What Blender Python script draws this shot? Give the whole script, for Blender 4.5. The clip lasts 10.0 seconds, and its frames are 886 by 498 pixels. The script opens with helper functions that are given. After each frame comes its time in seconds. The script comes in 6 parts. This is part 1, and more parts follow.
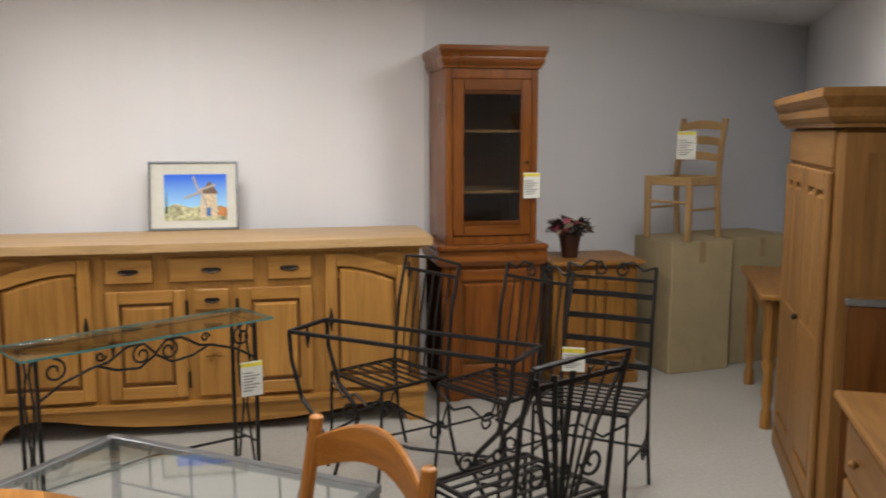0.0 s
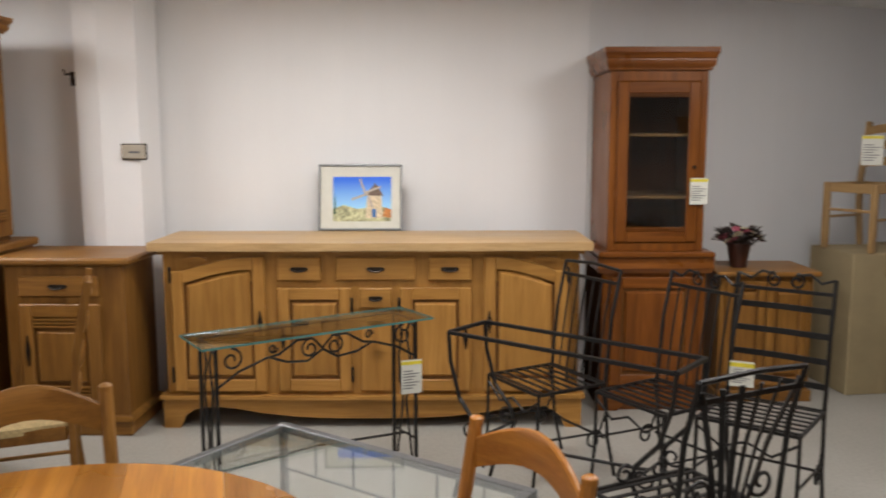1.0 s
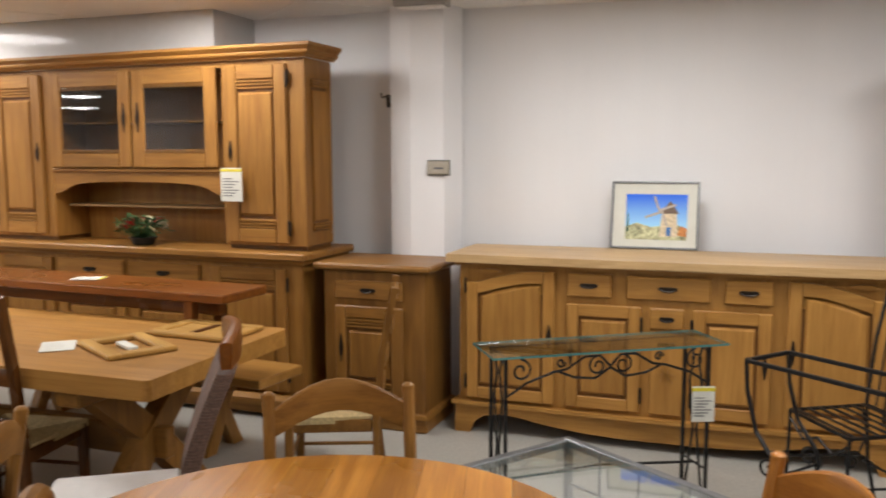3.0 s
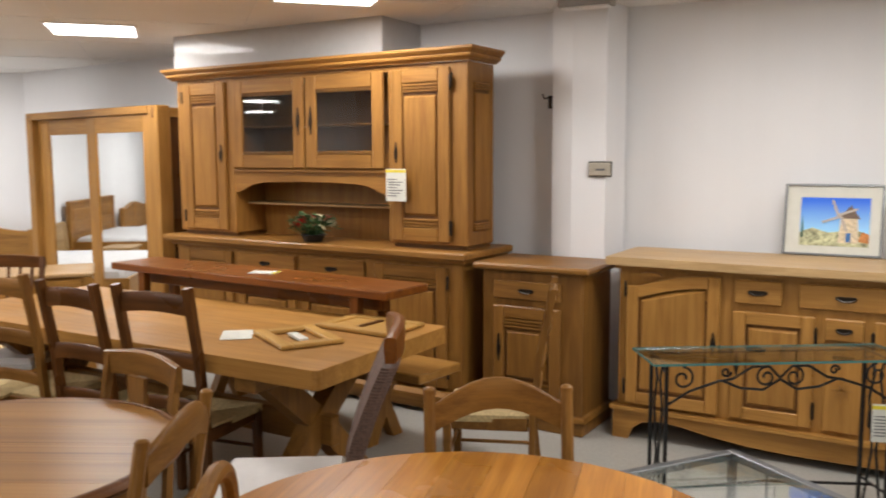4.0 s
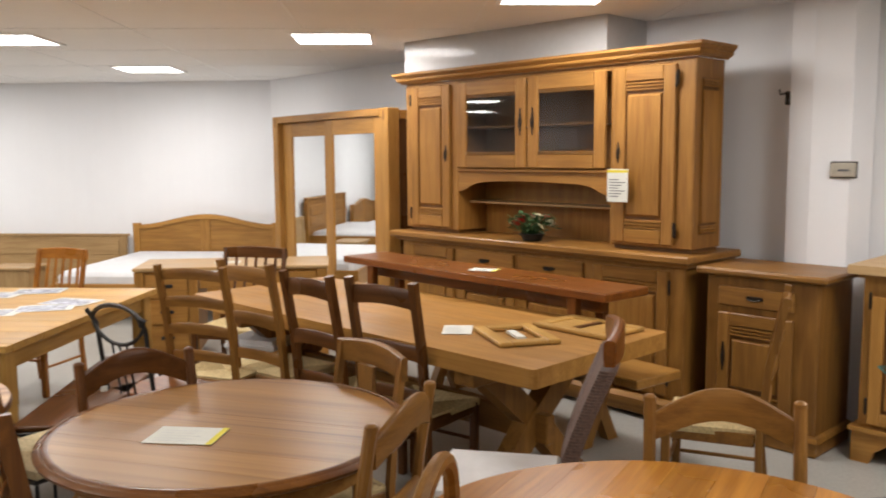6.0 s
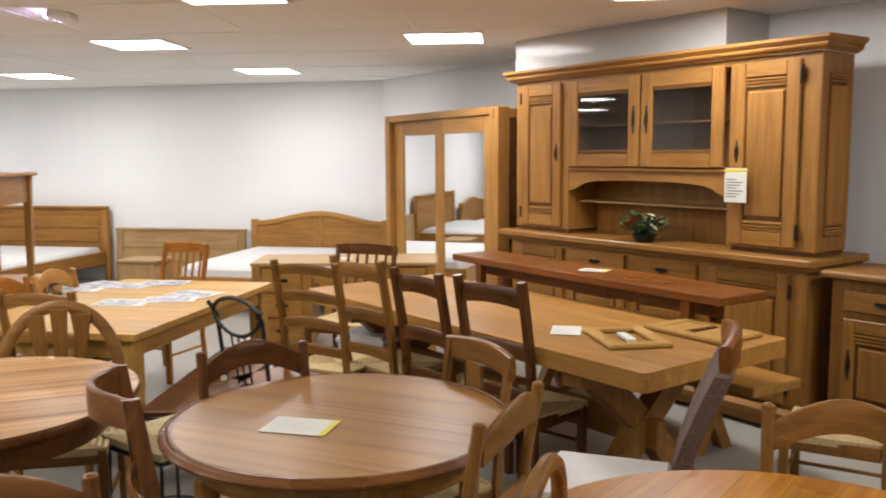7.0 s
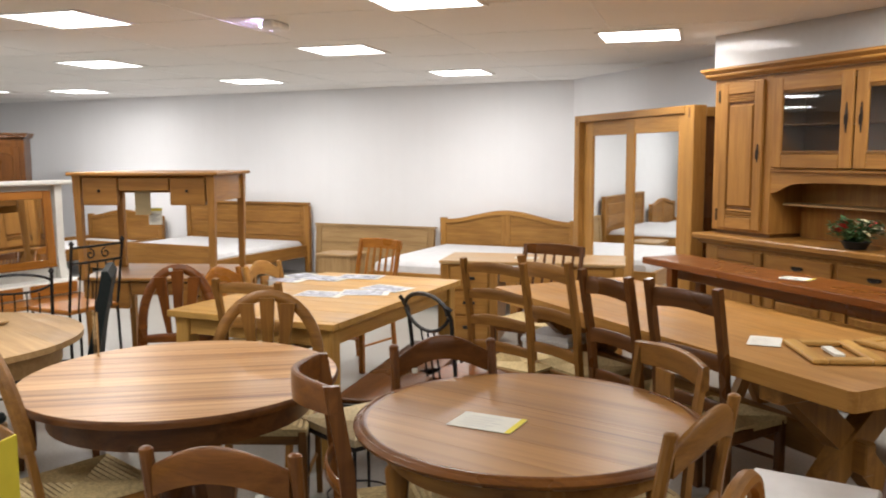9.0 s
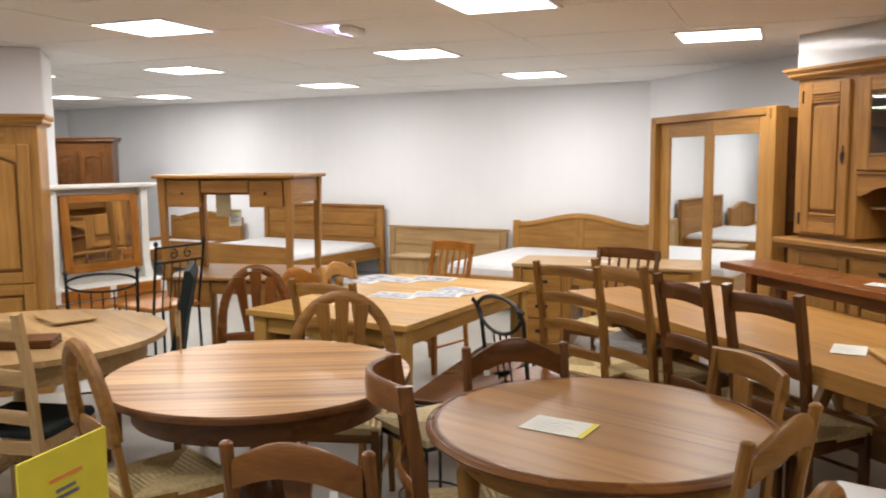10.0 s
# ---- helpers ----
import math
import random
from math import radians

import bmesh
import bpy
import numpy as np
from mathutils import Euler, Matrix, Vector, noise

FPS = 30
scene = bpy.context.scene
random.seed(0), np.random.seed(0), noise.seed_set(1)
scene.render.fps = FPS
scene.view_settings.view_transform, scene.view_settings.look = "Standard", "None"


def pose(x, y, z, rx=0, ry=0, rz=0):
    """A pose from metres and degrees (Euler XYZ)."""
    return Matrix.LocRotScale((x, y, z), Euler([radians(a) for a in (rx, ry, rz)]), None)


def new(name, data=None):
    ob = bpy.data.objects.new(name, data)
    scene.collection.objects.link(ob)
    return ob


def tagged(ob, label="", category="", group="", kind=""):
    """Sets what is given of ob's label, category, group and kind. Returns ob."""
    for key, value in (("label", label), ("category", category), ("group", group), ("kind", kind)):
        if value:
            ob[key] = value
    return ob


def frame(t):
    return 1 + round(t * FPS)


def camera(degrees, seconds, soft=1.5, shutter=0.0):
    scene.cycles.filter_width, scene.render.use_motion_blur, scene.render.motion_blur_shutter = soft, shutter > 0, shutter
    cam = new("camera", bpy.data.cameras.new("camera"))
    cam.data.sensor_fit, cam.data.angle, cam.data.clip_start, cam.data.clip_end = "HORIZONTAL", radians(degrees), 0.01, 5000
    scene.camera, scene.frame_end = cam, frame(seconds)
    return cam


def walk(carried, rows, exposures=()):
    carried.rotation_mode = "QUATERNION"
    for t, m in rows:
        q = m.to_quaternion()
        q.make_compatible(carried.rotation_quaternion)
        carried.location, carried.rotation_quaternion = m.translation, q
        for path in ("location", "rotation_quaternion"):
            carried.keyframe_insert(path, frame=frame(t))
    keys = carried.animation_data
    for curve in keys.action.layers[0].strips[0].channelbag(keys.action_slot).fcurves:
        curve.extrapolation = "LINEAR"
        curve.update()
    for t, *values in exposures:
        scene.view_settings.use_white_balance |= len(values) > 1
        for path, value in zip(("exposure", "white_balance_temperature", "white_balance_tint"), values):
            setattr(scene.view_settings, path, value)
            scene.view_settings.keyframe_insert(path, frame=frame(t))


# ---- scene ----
cam = camera(55.5, 10.0, soft=1.9, shutter=0.5)
# seconds, place, pitch, roll, yaw
STEPS = [
    (0, 0.025, 0.076, 1.592, -7.86, 0.06, -10.85),
    (0.5, 0.016, 0.075, 1.592, -7.74, 0.09, -5.97),
    (1, 0.005, 0.077, 1.591, -7.57, 0.08, -0.18),
    (1.5, -0.006, 0.080, 1.589, -7.35, 0.05, 4.97),
    (2, -0.008, 0.081, 1.588, -7.01, 0.14, 10.03),
    (2.5, -0.012, 0.079, 1.589, -6.65, 0.18, 14.28),
    (4, -0.016, 0.042, 1.595, -6.32, 0.24, 30.02),
    (4.5, -0.017, 0.036, 1.602, -6.38, 0.31, 34.17),
    (5, -0.021, 0.031, 1.600, -6.29, 0.31, 37.86),
    (5.5, -0.022, 0.025, 1.602, -6.31, 0.32, 41.10),
    (7, -0.028, 0.015, 1.605, -6.39, 0.34, 52.04),
    (7.5, -0.028, 0.009, 1.607, -6.47, 0.26, 55.48),
    (8, -0.031, 0.003, 1.606, -6.46, 0.22, 59.77),
    (8.5, -0.029, 0.000, 1.610, -6.42, 0.25, 62.37),
    (9, -0.029, -0.008, 1.610, -6.36, 0.22, 64.63),
    (9.5, -0.021, -0.013, 1.611, -6.29, 0.26, 66.89),
    (10, -0.018, -0.015, 1.612, -6.17, 0.33, 69.57),
]
walk(cam, [(t, pose(x, y, z, 90 + p, r, w)) for t, x, y, z, p, r, w in STEPS])

# ---- light ----
world = bpy.data.worlds.new("world")
scene.world = world
world.use_nodes = True
world.node_tree.nodes["Background"].inputs[0].default_value = (0.8, 0.85, 1.0, 1)
world.node_tree.nodes["Background"].inputs[1].default_value = 0.05
LAMP_POWER = 24.5
scene.view_settings.exposure = 0.0
CEIL = 2.5
GRID_TURN = 47.5


# ---- materials ----
def nodes_of(name):
    m = bpy.data.materials.new(name)
    m.use_nodes = True
    nt = m.node_tree
    b = nt.nodes["Principled BSDF"]
    return m, nt, b


def mapped(nt, scale=(1, 1, 1), turn=(0, 0, 0), shift=True):
    tc = nt.nodes.new("ShaderNodeTexCoord")
    mp = nt.nodes.new("ShaderNodeMapping")
    mp.inputs["Scale"].default_value = scale
    mp.inputs["Rotation"].default_value = turn
    nt.links.new(tc.outputs["Object"], mp.inputs["Vector"])
    if shift:
        oi = nt.nodes.new("ShaderNodeObjectInfo")
        mul = nt.nodes.new("ShaderNodeMath")
        mul.operation = "MULTIPLY"
        mul.inputs[1].default_value = 37.0
        nt.links.new(oi.outputs["Random"], mul.inputs[0])
        nt.links.new(mul.outputs[0], mp.inputs["Location"])
    return mp


def noise_tex(nt, vec, scale, detail=4, rough=0.55, distortion=0.0):
    n = nt.nodes.new("ShaderNodeTexNoise")
    n.inputs["Scale"].default_value = scale
    n.inputs["Detail"].default_value = detail
    n.inputs["Roughness"].default_value = rough
    n.inputs["Distortion"].default_value = distortion
    nt.links.new(vec, n.inputs["Vector"])
    return n


def ramp(nt, fac, stops):
    r = nt.nodes.new("ShaderNodeValToRGB")
    while len(r.color_ramp.elements) < len(stops):
        r.color_ramp.elements.new(0.5)
    for e, (p, c) in zip(r.color_ramp.elements, stops):
        e.position = p
        e.color = (*c, 1) if len(c) == 3 else c
    nt.links.new(fac, r.inputs[0])
    return r


def mixed(nt, kind, fac, a, b):
    m = nt.nodes.new("ShaderNodeMix")
    m.data_type = "RGBA"
    m.blend_type = kind
    if isinstance(fac, float):
        m.inputs[0].default_value = fac
    else:
        nt.links.new(fac, m.inputs[0])
    for sock, v in ((m.inputs[6], a), (m.inputs[7], b)):
        if isinstance(v, tuple):
            sock.default_value = (*v, 1)
        else:
            nt.links.new(v, sock)
    return m.outputs[2]


def bumped(nt, b, height, strength=0.2, distance=0.002):
    bp = nt.nodes.new("ShaderNodeBump")
    bp.inputs["Strength"].default_value = strength
    bp.inputs["Distance"].default_value = distance
    nt.links.new(height, bp.inputs["Height"])
    nt.links.new(bp.outputs[0], b.inputs["Normal"])


def wood(name, light, dark, axis="z", rough=0.38, each=0.09, stripe=1.0):
    """Varnished wood with its grain along one local axis; each: how far pieces differ; stripe: how far the grain is drawn out."""
    m, nt, b = nodes_of(name)
    q = 0.07 / stripe
    long = {"x": (q, 1, 1), "y": (1, q, 1), "z": (1, 1, q)}[axis]
    fine = {"x": (0.03, 1, 1), "y": (1, 0.03, 1), "z": (1, 1, 0.03)}[axis]
    grain = noise_tex(nt, mapped(nt, long).outputs[0], 26, 5, 0.6, 0.6)
    pores = noise_tex(nt, mapped(nt, fine).outputs[0], 190, 3, 0.6)
    cloud = noise_tex(nt, mapped(nt, (1, 1, 1)).outputs[0], 2.2, 3, 0.5)
    mid = tuple((p + q) / 2 for p, q in zip(light, dark))
    col = ramp(nt, grain.outputs["Fac"], [(0.28, dark), (0.5, mid), (0.72, light)]).outputs[0]
    shade = ramp(nt, pores.outputs["Fac"], [(0.3, (0.72, 0.68, 0.62)), (0.6, (1, 1, 1))]).outputs[0]
    col = mixed(nt, "MULTIPLY", 0.6, col, shade)
    tone = ramp(nt, cloud.outputs["Fac"], [(0.3, (0.82, 0.8, 0.76)), (0.7, (1.12, 1.1, 1.06))]).outputs[0]
    col = mixed(nt, "MULTIPLY", 0.7, col, tone)
    oi = nt.nodes.new("ShaderNodeObjectInfo")
    own = ramp(nt, oi.outputs["Random"], [(0.0, (1 - each, 1 - each * 1.15, 1 - each * 1.3)), (1.0, (1 + each, 1 + each * 0.9, 1 + each * 0.7))]).outputs[0]
    col = mixed(nt, "MULTIPLY", 1.0, col, own)
    nt.links.new(col, b.inputs["Base Color"])
    rr = ramp(nt, cloud.outputs["Fac"], [(0.3, (rough - 0.06,) * 3), (0.7, (rough + 0.1,) * 3)])
    nt.links.new(rr.outputs[0], b.inputs["Roughness"])
    b.inputs["Specular IOR Level"].default_value = 0.3
    bumped(nt, b, pores.outputs["Fac"], 0.15, 0.0008)
    return m


def streaked(name, light, mid, dark, axis="x", each=0.2):
    """Polished veneer with thin dark streaks along one axis."""
    m, nt, b = nodes_of(name)
    v1 = {"x": (0.02, 1, 1), "y": (1, 0.02, 1), "z": (1, 1, 0.02)}[axis]
    n1 = noise_tex(nt, mapped(nt, v1).outputs[0], 24, 4, 0.6, 0.4)
    n2 = noise_tex(nt, mapped(nt, tuple(0.05 if c < 1 else 1 for c in v1)).outputs[0], 7, 3, 0.5)
    col = ramp(nt, n1.outputs["Fac"], [(0.33, dark), (0.43, mid), (0.56, light)]).outputs[0]
    col = mixed(nt, "MULTIPLY", 0.8, col, ramp(nt, n2.outputs["Fac"], [(0.32, (0.66, 0.6, 0.55)), (0.6, (1.05, 1.03, 1.0))]).outputs[0])
    oi = nt.nodes.new("ShaderNodeObjectInfo")
    col = mixed(nt, "MULTIPLY", 1.0, col, ramp(nt, oi.outputs["Random"], [(0, (1 - each, 1 - each * 1.15, 1 - each * 1.3)), (1, (1 + each * 0.5, 1 + each * 0.4, 1 + each * 0.25))]).outputs[0])
    nt.links.new(col, b.inputs["Base Color"])
    b.inputs["Roughness"].default_value = 0.33
    b.inputs["Specular IOR Level"].default_value = 0.24
    return m


def plain(name, color, rough=0.5, metal=0.0, var=0.12, scale=18.0, bump=0.0):
    m, nt, b = nodes_of(name)
    n = noise_tex(nt, mapped(nt).outputs[0], scale, 5, 0.6)
    lo, hi = tuple(c * (1 - var) for c in color), tuple(min(1, c * (1 + var)) for c in color)
    nt.links.new(ramp(nt, n.outputs["Fac"], [(0.3, lo), (0.7, hi)]).outputs[0], b.inputs["Base Color"])
    b.inputs["Roughness"].default_value = rough
    b.inputs["Metallic"].default_value = metal
    if bump:
        bumped(nt, b, n.outputs["Fac"], bump, 0.003)
    return m


def glass(name, tint=(0.96, 0.995, 0.985), rough=0.02, base=0.05):
    """Clear glass, thin enough not to bend what is behind it."""
    m, nt, b = nodes_of(name)
    gl = nt.nodes.new("ShaderNodeBsdfGlossy")
    gl.inputs["Roughness"].default_value = rough
    tr = nt.nodes.new("ShaderNodeBsdfTransparent")
    tr.inputs[0].default_value = (*tint, 1)
    lw = nt.nodes.new("ShaderNodeLayerWeight")
    lw.inputs[0].default_value = 0.5
    pw = nt.nodes.new("ShaderNodeMath")
    pw.operation = "POWER"
    pw.inputs[1].default_value = 3.2
    nt.links.new(lw.outputs["Facing"], pw.inputs[0])
    fr = nt.nodes.new("ShaderNodeMath")
    fr.operation = "MULTIPLY_ADD"
    fr.inputs[1].default_value = 0.85
    fr.inputs[2].default_value = base
    nt.links.new(pw.outputs[0], fr.inputs[0])
    mx = nt.nodes.new("ShaderNodeMixShader")
    nt.links.new(fr.outputs[0], mx.inputs[0])
    nt.links.new(tr.outputs[0], mx.inputs[1])
    nt.links.new(gl.outputs[0], mx.inputs[2])
    nt.links.new(mx.outputs[0], nt.nodes["Material Output"].inputs["Surface"])
    return m


def emitting(name, color, strength):
    m, nt, b = nodes_of(name)
    b.inputs["Base Color"].default_value = (0.9, 0.9, 0.9, 1)
    b.inputs["Emission Color"].default_value = (*color, 1)
    b.inputs["Emission Strength"].default_value = strength
    return m


OAK = {a: wood("oak_" + a, (0.30, 0.147, 0.034), (0.165, 0.073, 0.017), a) for a in "xyz"}
HONEY = {a: wood("honey_oak_" + a, (0.44, 0.232, 0.06), (0.285, 0.136, 0.031), a) for a in "xyz"}
PALE = {a: wood("pale_oak_" + a, (0.46, 0.31, 0.15), (0.31, 0.19, 0.085), a) for a in "xyz"}
CHERRY = {a: wood("cherry_" + a, (0.24, 0.082, 0.014), (0.11, 0.034, 0.007), a, 0.3) for a in "xyz"}
WALNUT = {a: wood("brown_wood_" + a, (0.15, 0.057, 0.014), (0.065, 0.024, 0.006), a, 0.3) for a in "xyz"}
ORANGE = {a: wood("orange_wood_" + a, (0.43, 0.18, 0.033), (0.25, 0.09, 0.016), a, 0.28) for a in "xyz"}
CHESTNUT = {a: wood("chestnut_wood_" + a, (0.20, 0.08, 0.018), (0.095, 0.034, 0.009), a, 0.3) for a in "xyz"}
PINE = {a: wood("pine_" + a, (0.25, 0.128, 0.036), (0.155, 0.072, 0.019), a, 0.45) for a in "xyz"}
STRIPED = {a: streaked("streaked_veneer_" + a, (0.50, 0.31, 0.155), (0.40, 0.225, 0.105), (0.20, 0.095, 0.045), a, 0.1) for a in "xyz"}
BOARDED = {a: wood("boarded_top_" + a, (0.50, 0.235, 0.045), (0.30, 0.12, 0.02), a, 0.27, 0.32) for a in "xyz"}
TABLETOP = {a: streaked("brown_top_" + a, (0.335, 0.172, 0.047), (0.28, 0.137, 0.035), (0.185, 0.085, 0.022), a, 0.12) for a in "xyz"}
DRESSER = {a: wood("dresser_oak_" + a, (0.37, 0.185, 0.044), (0.225, 0.10, 0.022), a) for a in "xyz"}
GOLDEN = {a: wood("golden_oak_" + a, (0.56, 0.34, 0.10), (0.38, 0.21, 0.055), a) for a in "xyz"}
# sideboard top oak, lightened to carry the light and glare falling on it
LIT_TOP = wood("lit_top_oak", (0.60, 0.42, 0.22), (0.46, 0.30, 0.145), "x")
# shade of recesses and gaps put into the colour; also dark tenon ends
SHADE_TENON = wood("recess_shade_and_tenon_wood", (0.21, 0.095, 0.025), (0.09, 0.038, 0.011), "z")
IRON = plain("wrought_iron", (0.018, 0.017, 0.017), 0.45, 0.6, 0.3, 60, 0.15)
DARKIRON = plain("dark_hardware", (0.03, 0.022, 0.016), 0.4, 0.7, 0.3, 60)
STEELGREY = plain("grey_metal", (0.22, 0.23, 0.24), 0.35, 0.8, 0.15, 40)
PAPER = plain("paper", (0.62, 0.62, 0.56), 0.8, 0, 0.04)
YELLOW = plain("yellow_card", (0.62, 0.52, 0.035), 0.7, 0, 0.06)
INK = plain("print", (0.12, 0.12, 0.13), 0.8, 0, 0.05)
CARD = plain("cardboard", (0.30, 0.235, 0.13), 0.85, 0, 0.1, 6, 0.1)
RUSH = plain("rush", (0.52, 0.40, 0.20), 0.8, 0, 0.25, 70, 0.5)
FABRIC = plain("mattress_cloth", (0.62, 0.62, 0.63), 0.8, 0, 0.06, 12, 0.3)
BLACKCLOTH = plain("black_cloth", (0.012, 0.016, 0.016), 0.7, 0, 0.2, 50, 0.3)
BLACKCLOTH.node_tree.nodes["Principled BSDF"].inputs["Specular IOR Level"].default_value = 0.15
WHITEPAINT = plain("white_paint", (0.72, 0.72, 0.68), 0.5, 0, 0.06)
# near-black without gloss: shade beside the sideboard put into the colour
SHADED_SIDE = plain("shaded_side_wood", (0.035, 0.018, 0.012), 0.9, 0, 0.3, 30)
SHADED_SIDE.node_tree.nodes["Principled BSDF"].inputs["Specular IOR Level"].default_value = 0.0
GLASS = glass("clear_glass")
GREENEDGE = glass("glass_edge", (0.45, 0.75, 0.70))
MIRROR = plain("mirror", (0.9, 0.92, 0.92), 0.02, 1.0, 0.01)
DARKGLASS = glass("cabinet_glass", (0.64, 0.62, 0.58), base=0.05)


def wall_paint(name, color):
    m, nt, b = nodes_of(name)
    v = mapped(nt, shift=False).outputs[0]
    big = noise_tex(nt, v, 0.7, 4, 0.6)
    fine = noise_tex(nt, v, 160, 3, 0.6)
    col = ramp(nt, big.outputs["Fac"], [(0.3, tuple(c * 0.95 for c in color)), (0.7, color)]).outputs[0]
    streak = noise_tex(nt, mapped(nt, (9, 9, 0.25), shift=False).outputs[0], 1.0, 4, 0.6)
    col = mixed(nt, "MULTIPLY", 0.5, col, ramp(nt, streak.outputs["Fac"], [(0.3, (0.975, 0.975, 0.975)), (0.6, (1, 1, 1))]).outputs[0])
    nt.links.new(col, b.inputs["Base Color"])
    b.inputs["Roughness"].default_value = 0.75
    bumped(nt, b, fine.outputs["Fac"], 0.25, 0.001)
    return m


WALL = wall_paint("wall_paper", (0.84, 0.845, 0.865))
CEILM = wall_paint("ceiling_board", (0.88, 0.87, 0.85))


def floor_stone():
    m, nt, b = nodes_of("floor_vinyl")
    v = mapped(nt, shift=False).outputs[0]
    spec = noise_tex(nt, v, 55, 5, 0.7)
    big = noise_tex(nt, v, 1.3, 5, 0.6)
    col = ramp(nt, spec.outputs["Fac"], [(0.3, (0.31, 0.30, 0.275)), (0.7, (0.42, 0.41, 0.375))]).outputs[0]
    col = mixed(nt, "MULTIPLY", 0.7, col, ramp(nt, big.outputs["Fac"], [(0.3, (0.84, 0.83, 0.81)), (0.65, (1, 1, 1))]).outputs[0])
    nt.links.new(col, b.inputs["Base Color"])
    b.inputs["Roughness"].default_value = 0.33
    bumped(nt, b, big.outputs["Fac"], 0.08, 0.002)
    return m


FLOOR = floor_stone()


# ---- mesh helpers ----
class Mesh:
    """Gathers simple solids into one mesh."""

    def __init__(self):
        self.v, self.f, self.mi = [], [], []
        self.m = 0

    def add(self, verts, faces):
        o = len(self.v)
        self.v += [tuple(p) for p in verts]
        self.f += [tuple(i + o for i in f) for f in faces]
        self.mi += [self.m] * len(faces)
        return self

    def box(self, x0, x1, y0, y1, z0, z1, b=0.004):
        b = min(b, (x1 - x0) * 0.3, (y1 - y0) * 0.3, (z1 - z0) * 0.3)
        if b <= 0.0005:
            vs = [(x, y, z) for z in (z0, z1) for x, y in ((x0, y0), (x1, y0), (x1, y1), (x0, y1))]
            return self.add(vs, [(3, 2, 1, 0), (4, 5, 6, 7), (0, 1, 5, 4), (1, 2, 6, 5), (2, 3, 7, 6), (3, 0, 4, 7)])
        rings = []
        for z, i in ((z0, b), (z0 + b, 0), (z1 - b, 0), (z1, b)):
            j = b if i == 0 else b * 1.0
            xa, xb, ya, yb = x0 + i, x1 - i, y0 + i, y1 - i
            if i:
                ring = [(xa, ya), (xa, ya), (xb, ya), (xb, ya), (xb, yb), (xb, yb), (xa, yb), (xa, yb)]
            else:
                ring = [(xa, ya + j), (xa + j, ya), (xb - j, ya), (xb, ya + j), (xb, yb - j), (xb - j, yb), (xa + j, yb), (xa, yb - j)]
            rings.append([(x, y, z) for x, y in ring])
        vs, fs = [], []
        base = [rings[0][0], rings[0][2], rings[0][4], rings[0][6]]
        top = [rings[3][0], rings[3][2], rings[3][4], rings[3][6]]
        vs = base + rings[1] + rings[2] + top
        fs = [(3, 2, 1, 0), (20, 21, 22, 23)]
        for k in range(8):
            n = (k + 1) % 8
            fs.append((4 + k, 4 + n, 12 + n, 12 + k))
        for k, (a, c) in enumerate(((1, 2), (3, 4), (5, 6), (7, 0))):
            n = (k + 1) % 4
            fs.append((k, n, 4 + c, 4 + a))
            fs.append((20 + n, 20 + k, 12 + a, 12 + c))
        for k, (a, c) in enumerate(((0, 1), (2, 3), (4, 5), (6, 7))):
            fs.append((k, 4 + c, 4 + a))
            fs.append((20 + k, 12 + a, 12 + c))
        return self.add(vs, fs)

    def prism(self, outline, lo, hi, axis="y", b=0.0):
        """A flat outline pushed from lo to hi along an axis; b: a chamfer on the lo face's rim."""
        n = len(outline)
        cx = sum(p[0] for p in outline) / n
        cy = sum(p[1] for p in outline) / n

        def at(p, q, w):
            return {"y": (p, w, q), "x": (w, p, q), "z": (p, q, w)}[axis]

        def inset(p):
            dx, dy = cx - p[0], cy - p[1]
            L = math.hypot(dx, dy) or 1
            return p[0] + dx / L * b, p[1] + dy / L * b

        levels = [(lo, True), (lo + b, False), (hi, False)] if b else [(lo, False), (hi, False)]
        vs = []
        for w, ins in levels:
            vs += [at(*(inset(p) if ins else p), w) for p in outline]
        fs = [tuple(range(n)), tuple(range((len(levels) - 1) * n, len(levels) * n))[::-1]]
        for l in range(len(levels) - 1):
            for k in range(n):
                m = (k + 1) % n
                fs.append((l * n + k, (l + 1) * n + k, (l + 1) * n + m, l * n + m))
        return self.add(vs, fs)

    def lathe(self, cx, cy, profile, n=14, squash=1.0):
        vs, fs = [], []
        for r, z in profile:
            for k in range(n):
                a = 2 * math.pi * k / n
                vs.append((cx + r * math.cos(a), cy + r * math.sin(a) * squash, z))
        for l in range(len(profile) - 1):
            for k in range(n):
                m = (k + 1) % n
                fs.append((l * n + k, l * n + m, (l + 1) * n + m, (l + 1) * n + k))
        fs += [tuple(range(n))[::-1], tuple(range((len(profile) - 1) * n, len(profile) * n))]
        return self.add(vs, fs)

    def tube(self, pts, r=0.007, n=6, flat=1.0, r1=None):
        """A rod along points; flat squashes it; r1: its radius at the far end."""
        pts = [Vector(p) for p in pts]
        vs, fs = [], []
        up = Vector((0, 0, 1))
        prev = None
        for i, p in enumerate(pts):
            d = (pts[min(i + 1, len(pts) - 1)] - pts[max(i - 1, 0)]).normalized()
            u = d.cross(up if prev is None else prev)
            if u.length < 1e-3:
                u = d.cross(Vector((1, 0, 0)))
            u.normalize()
            w = u.cross(d)
            prev = w
            q = r if r1 is None else r + (r1 - r) * i / (len(pts) - 1)
            for k in range(n):
                a = 2 * math.pi * (k + 0.5) / n
                vs.append(p + u * (q * math.cos(a)) + w * (q * flat * math.sin(a)))
        for i in range(len(pts) - 1):
            for k in range(n):
                m = (k + 1) % n
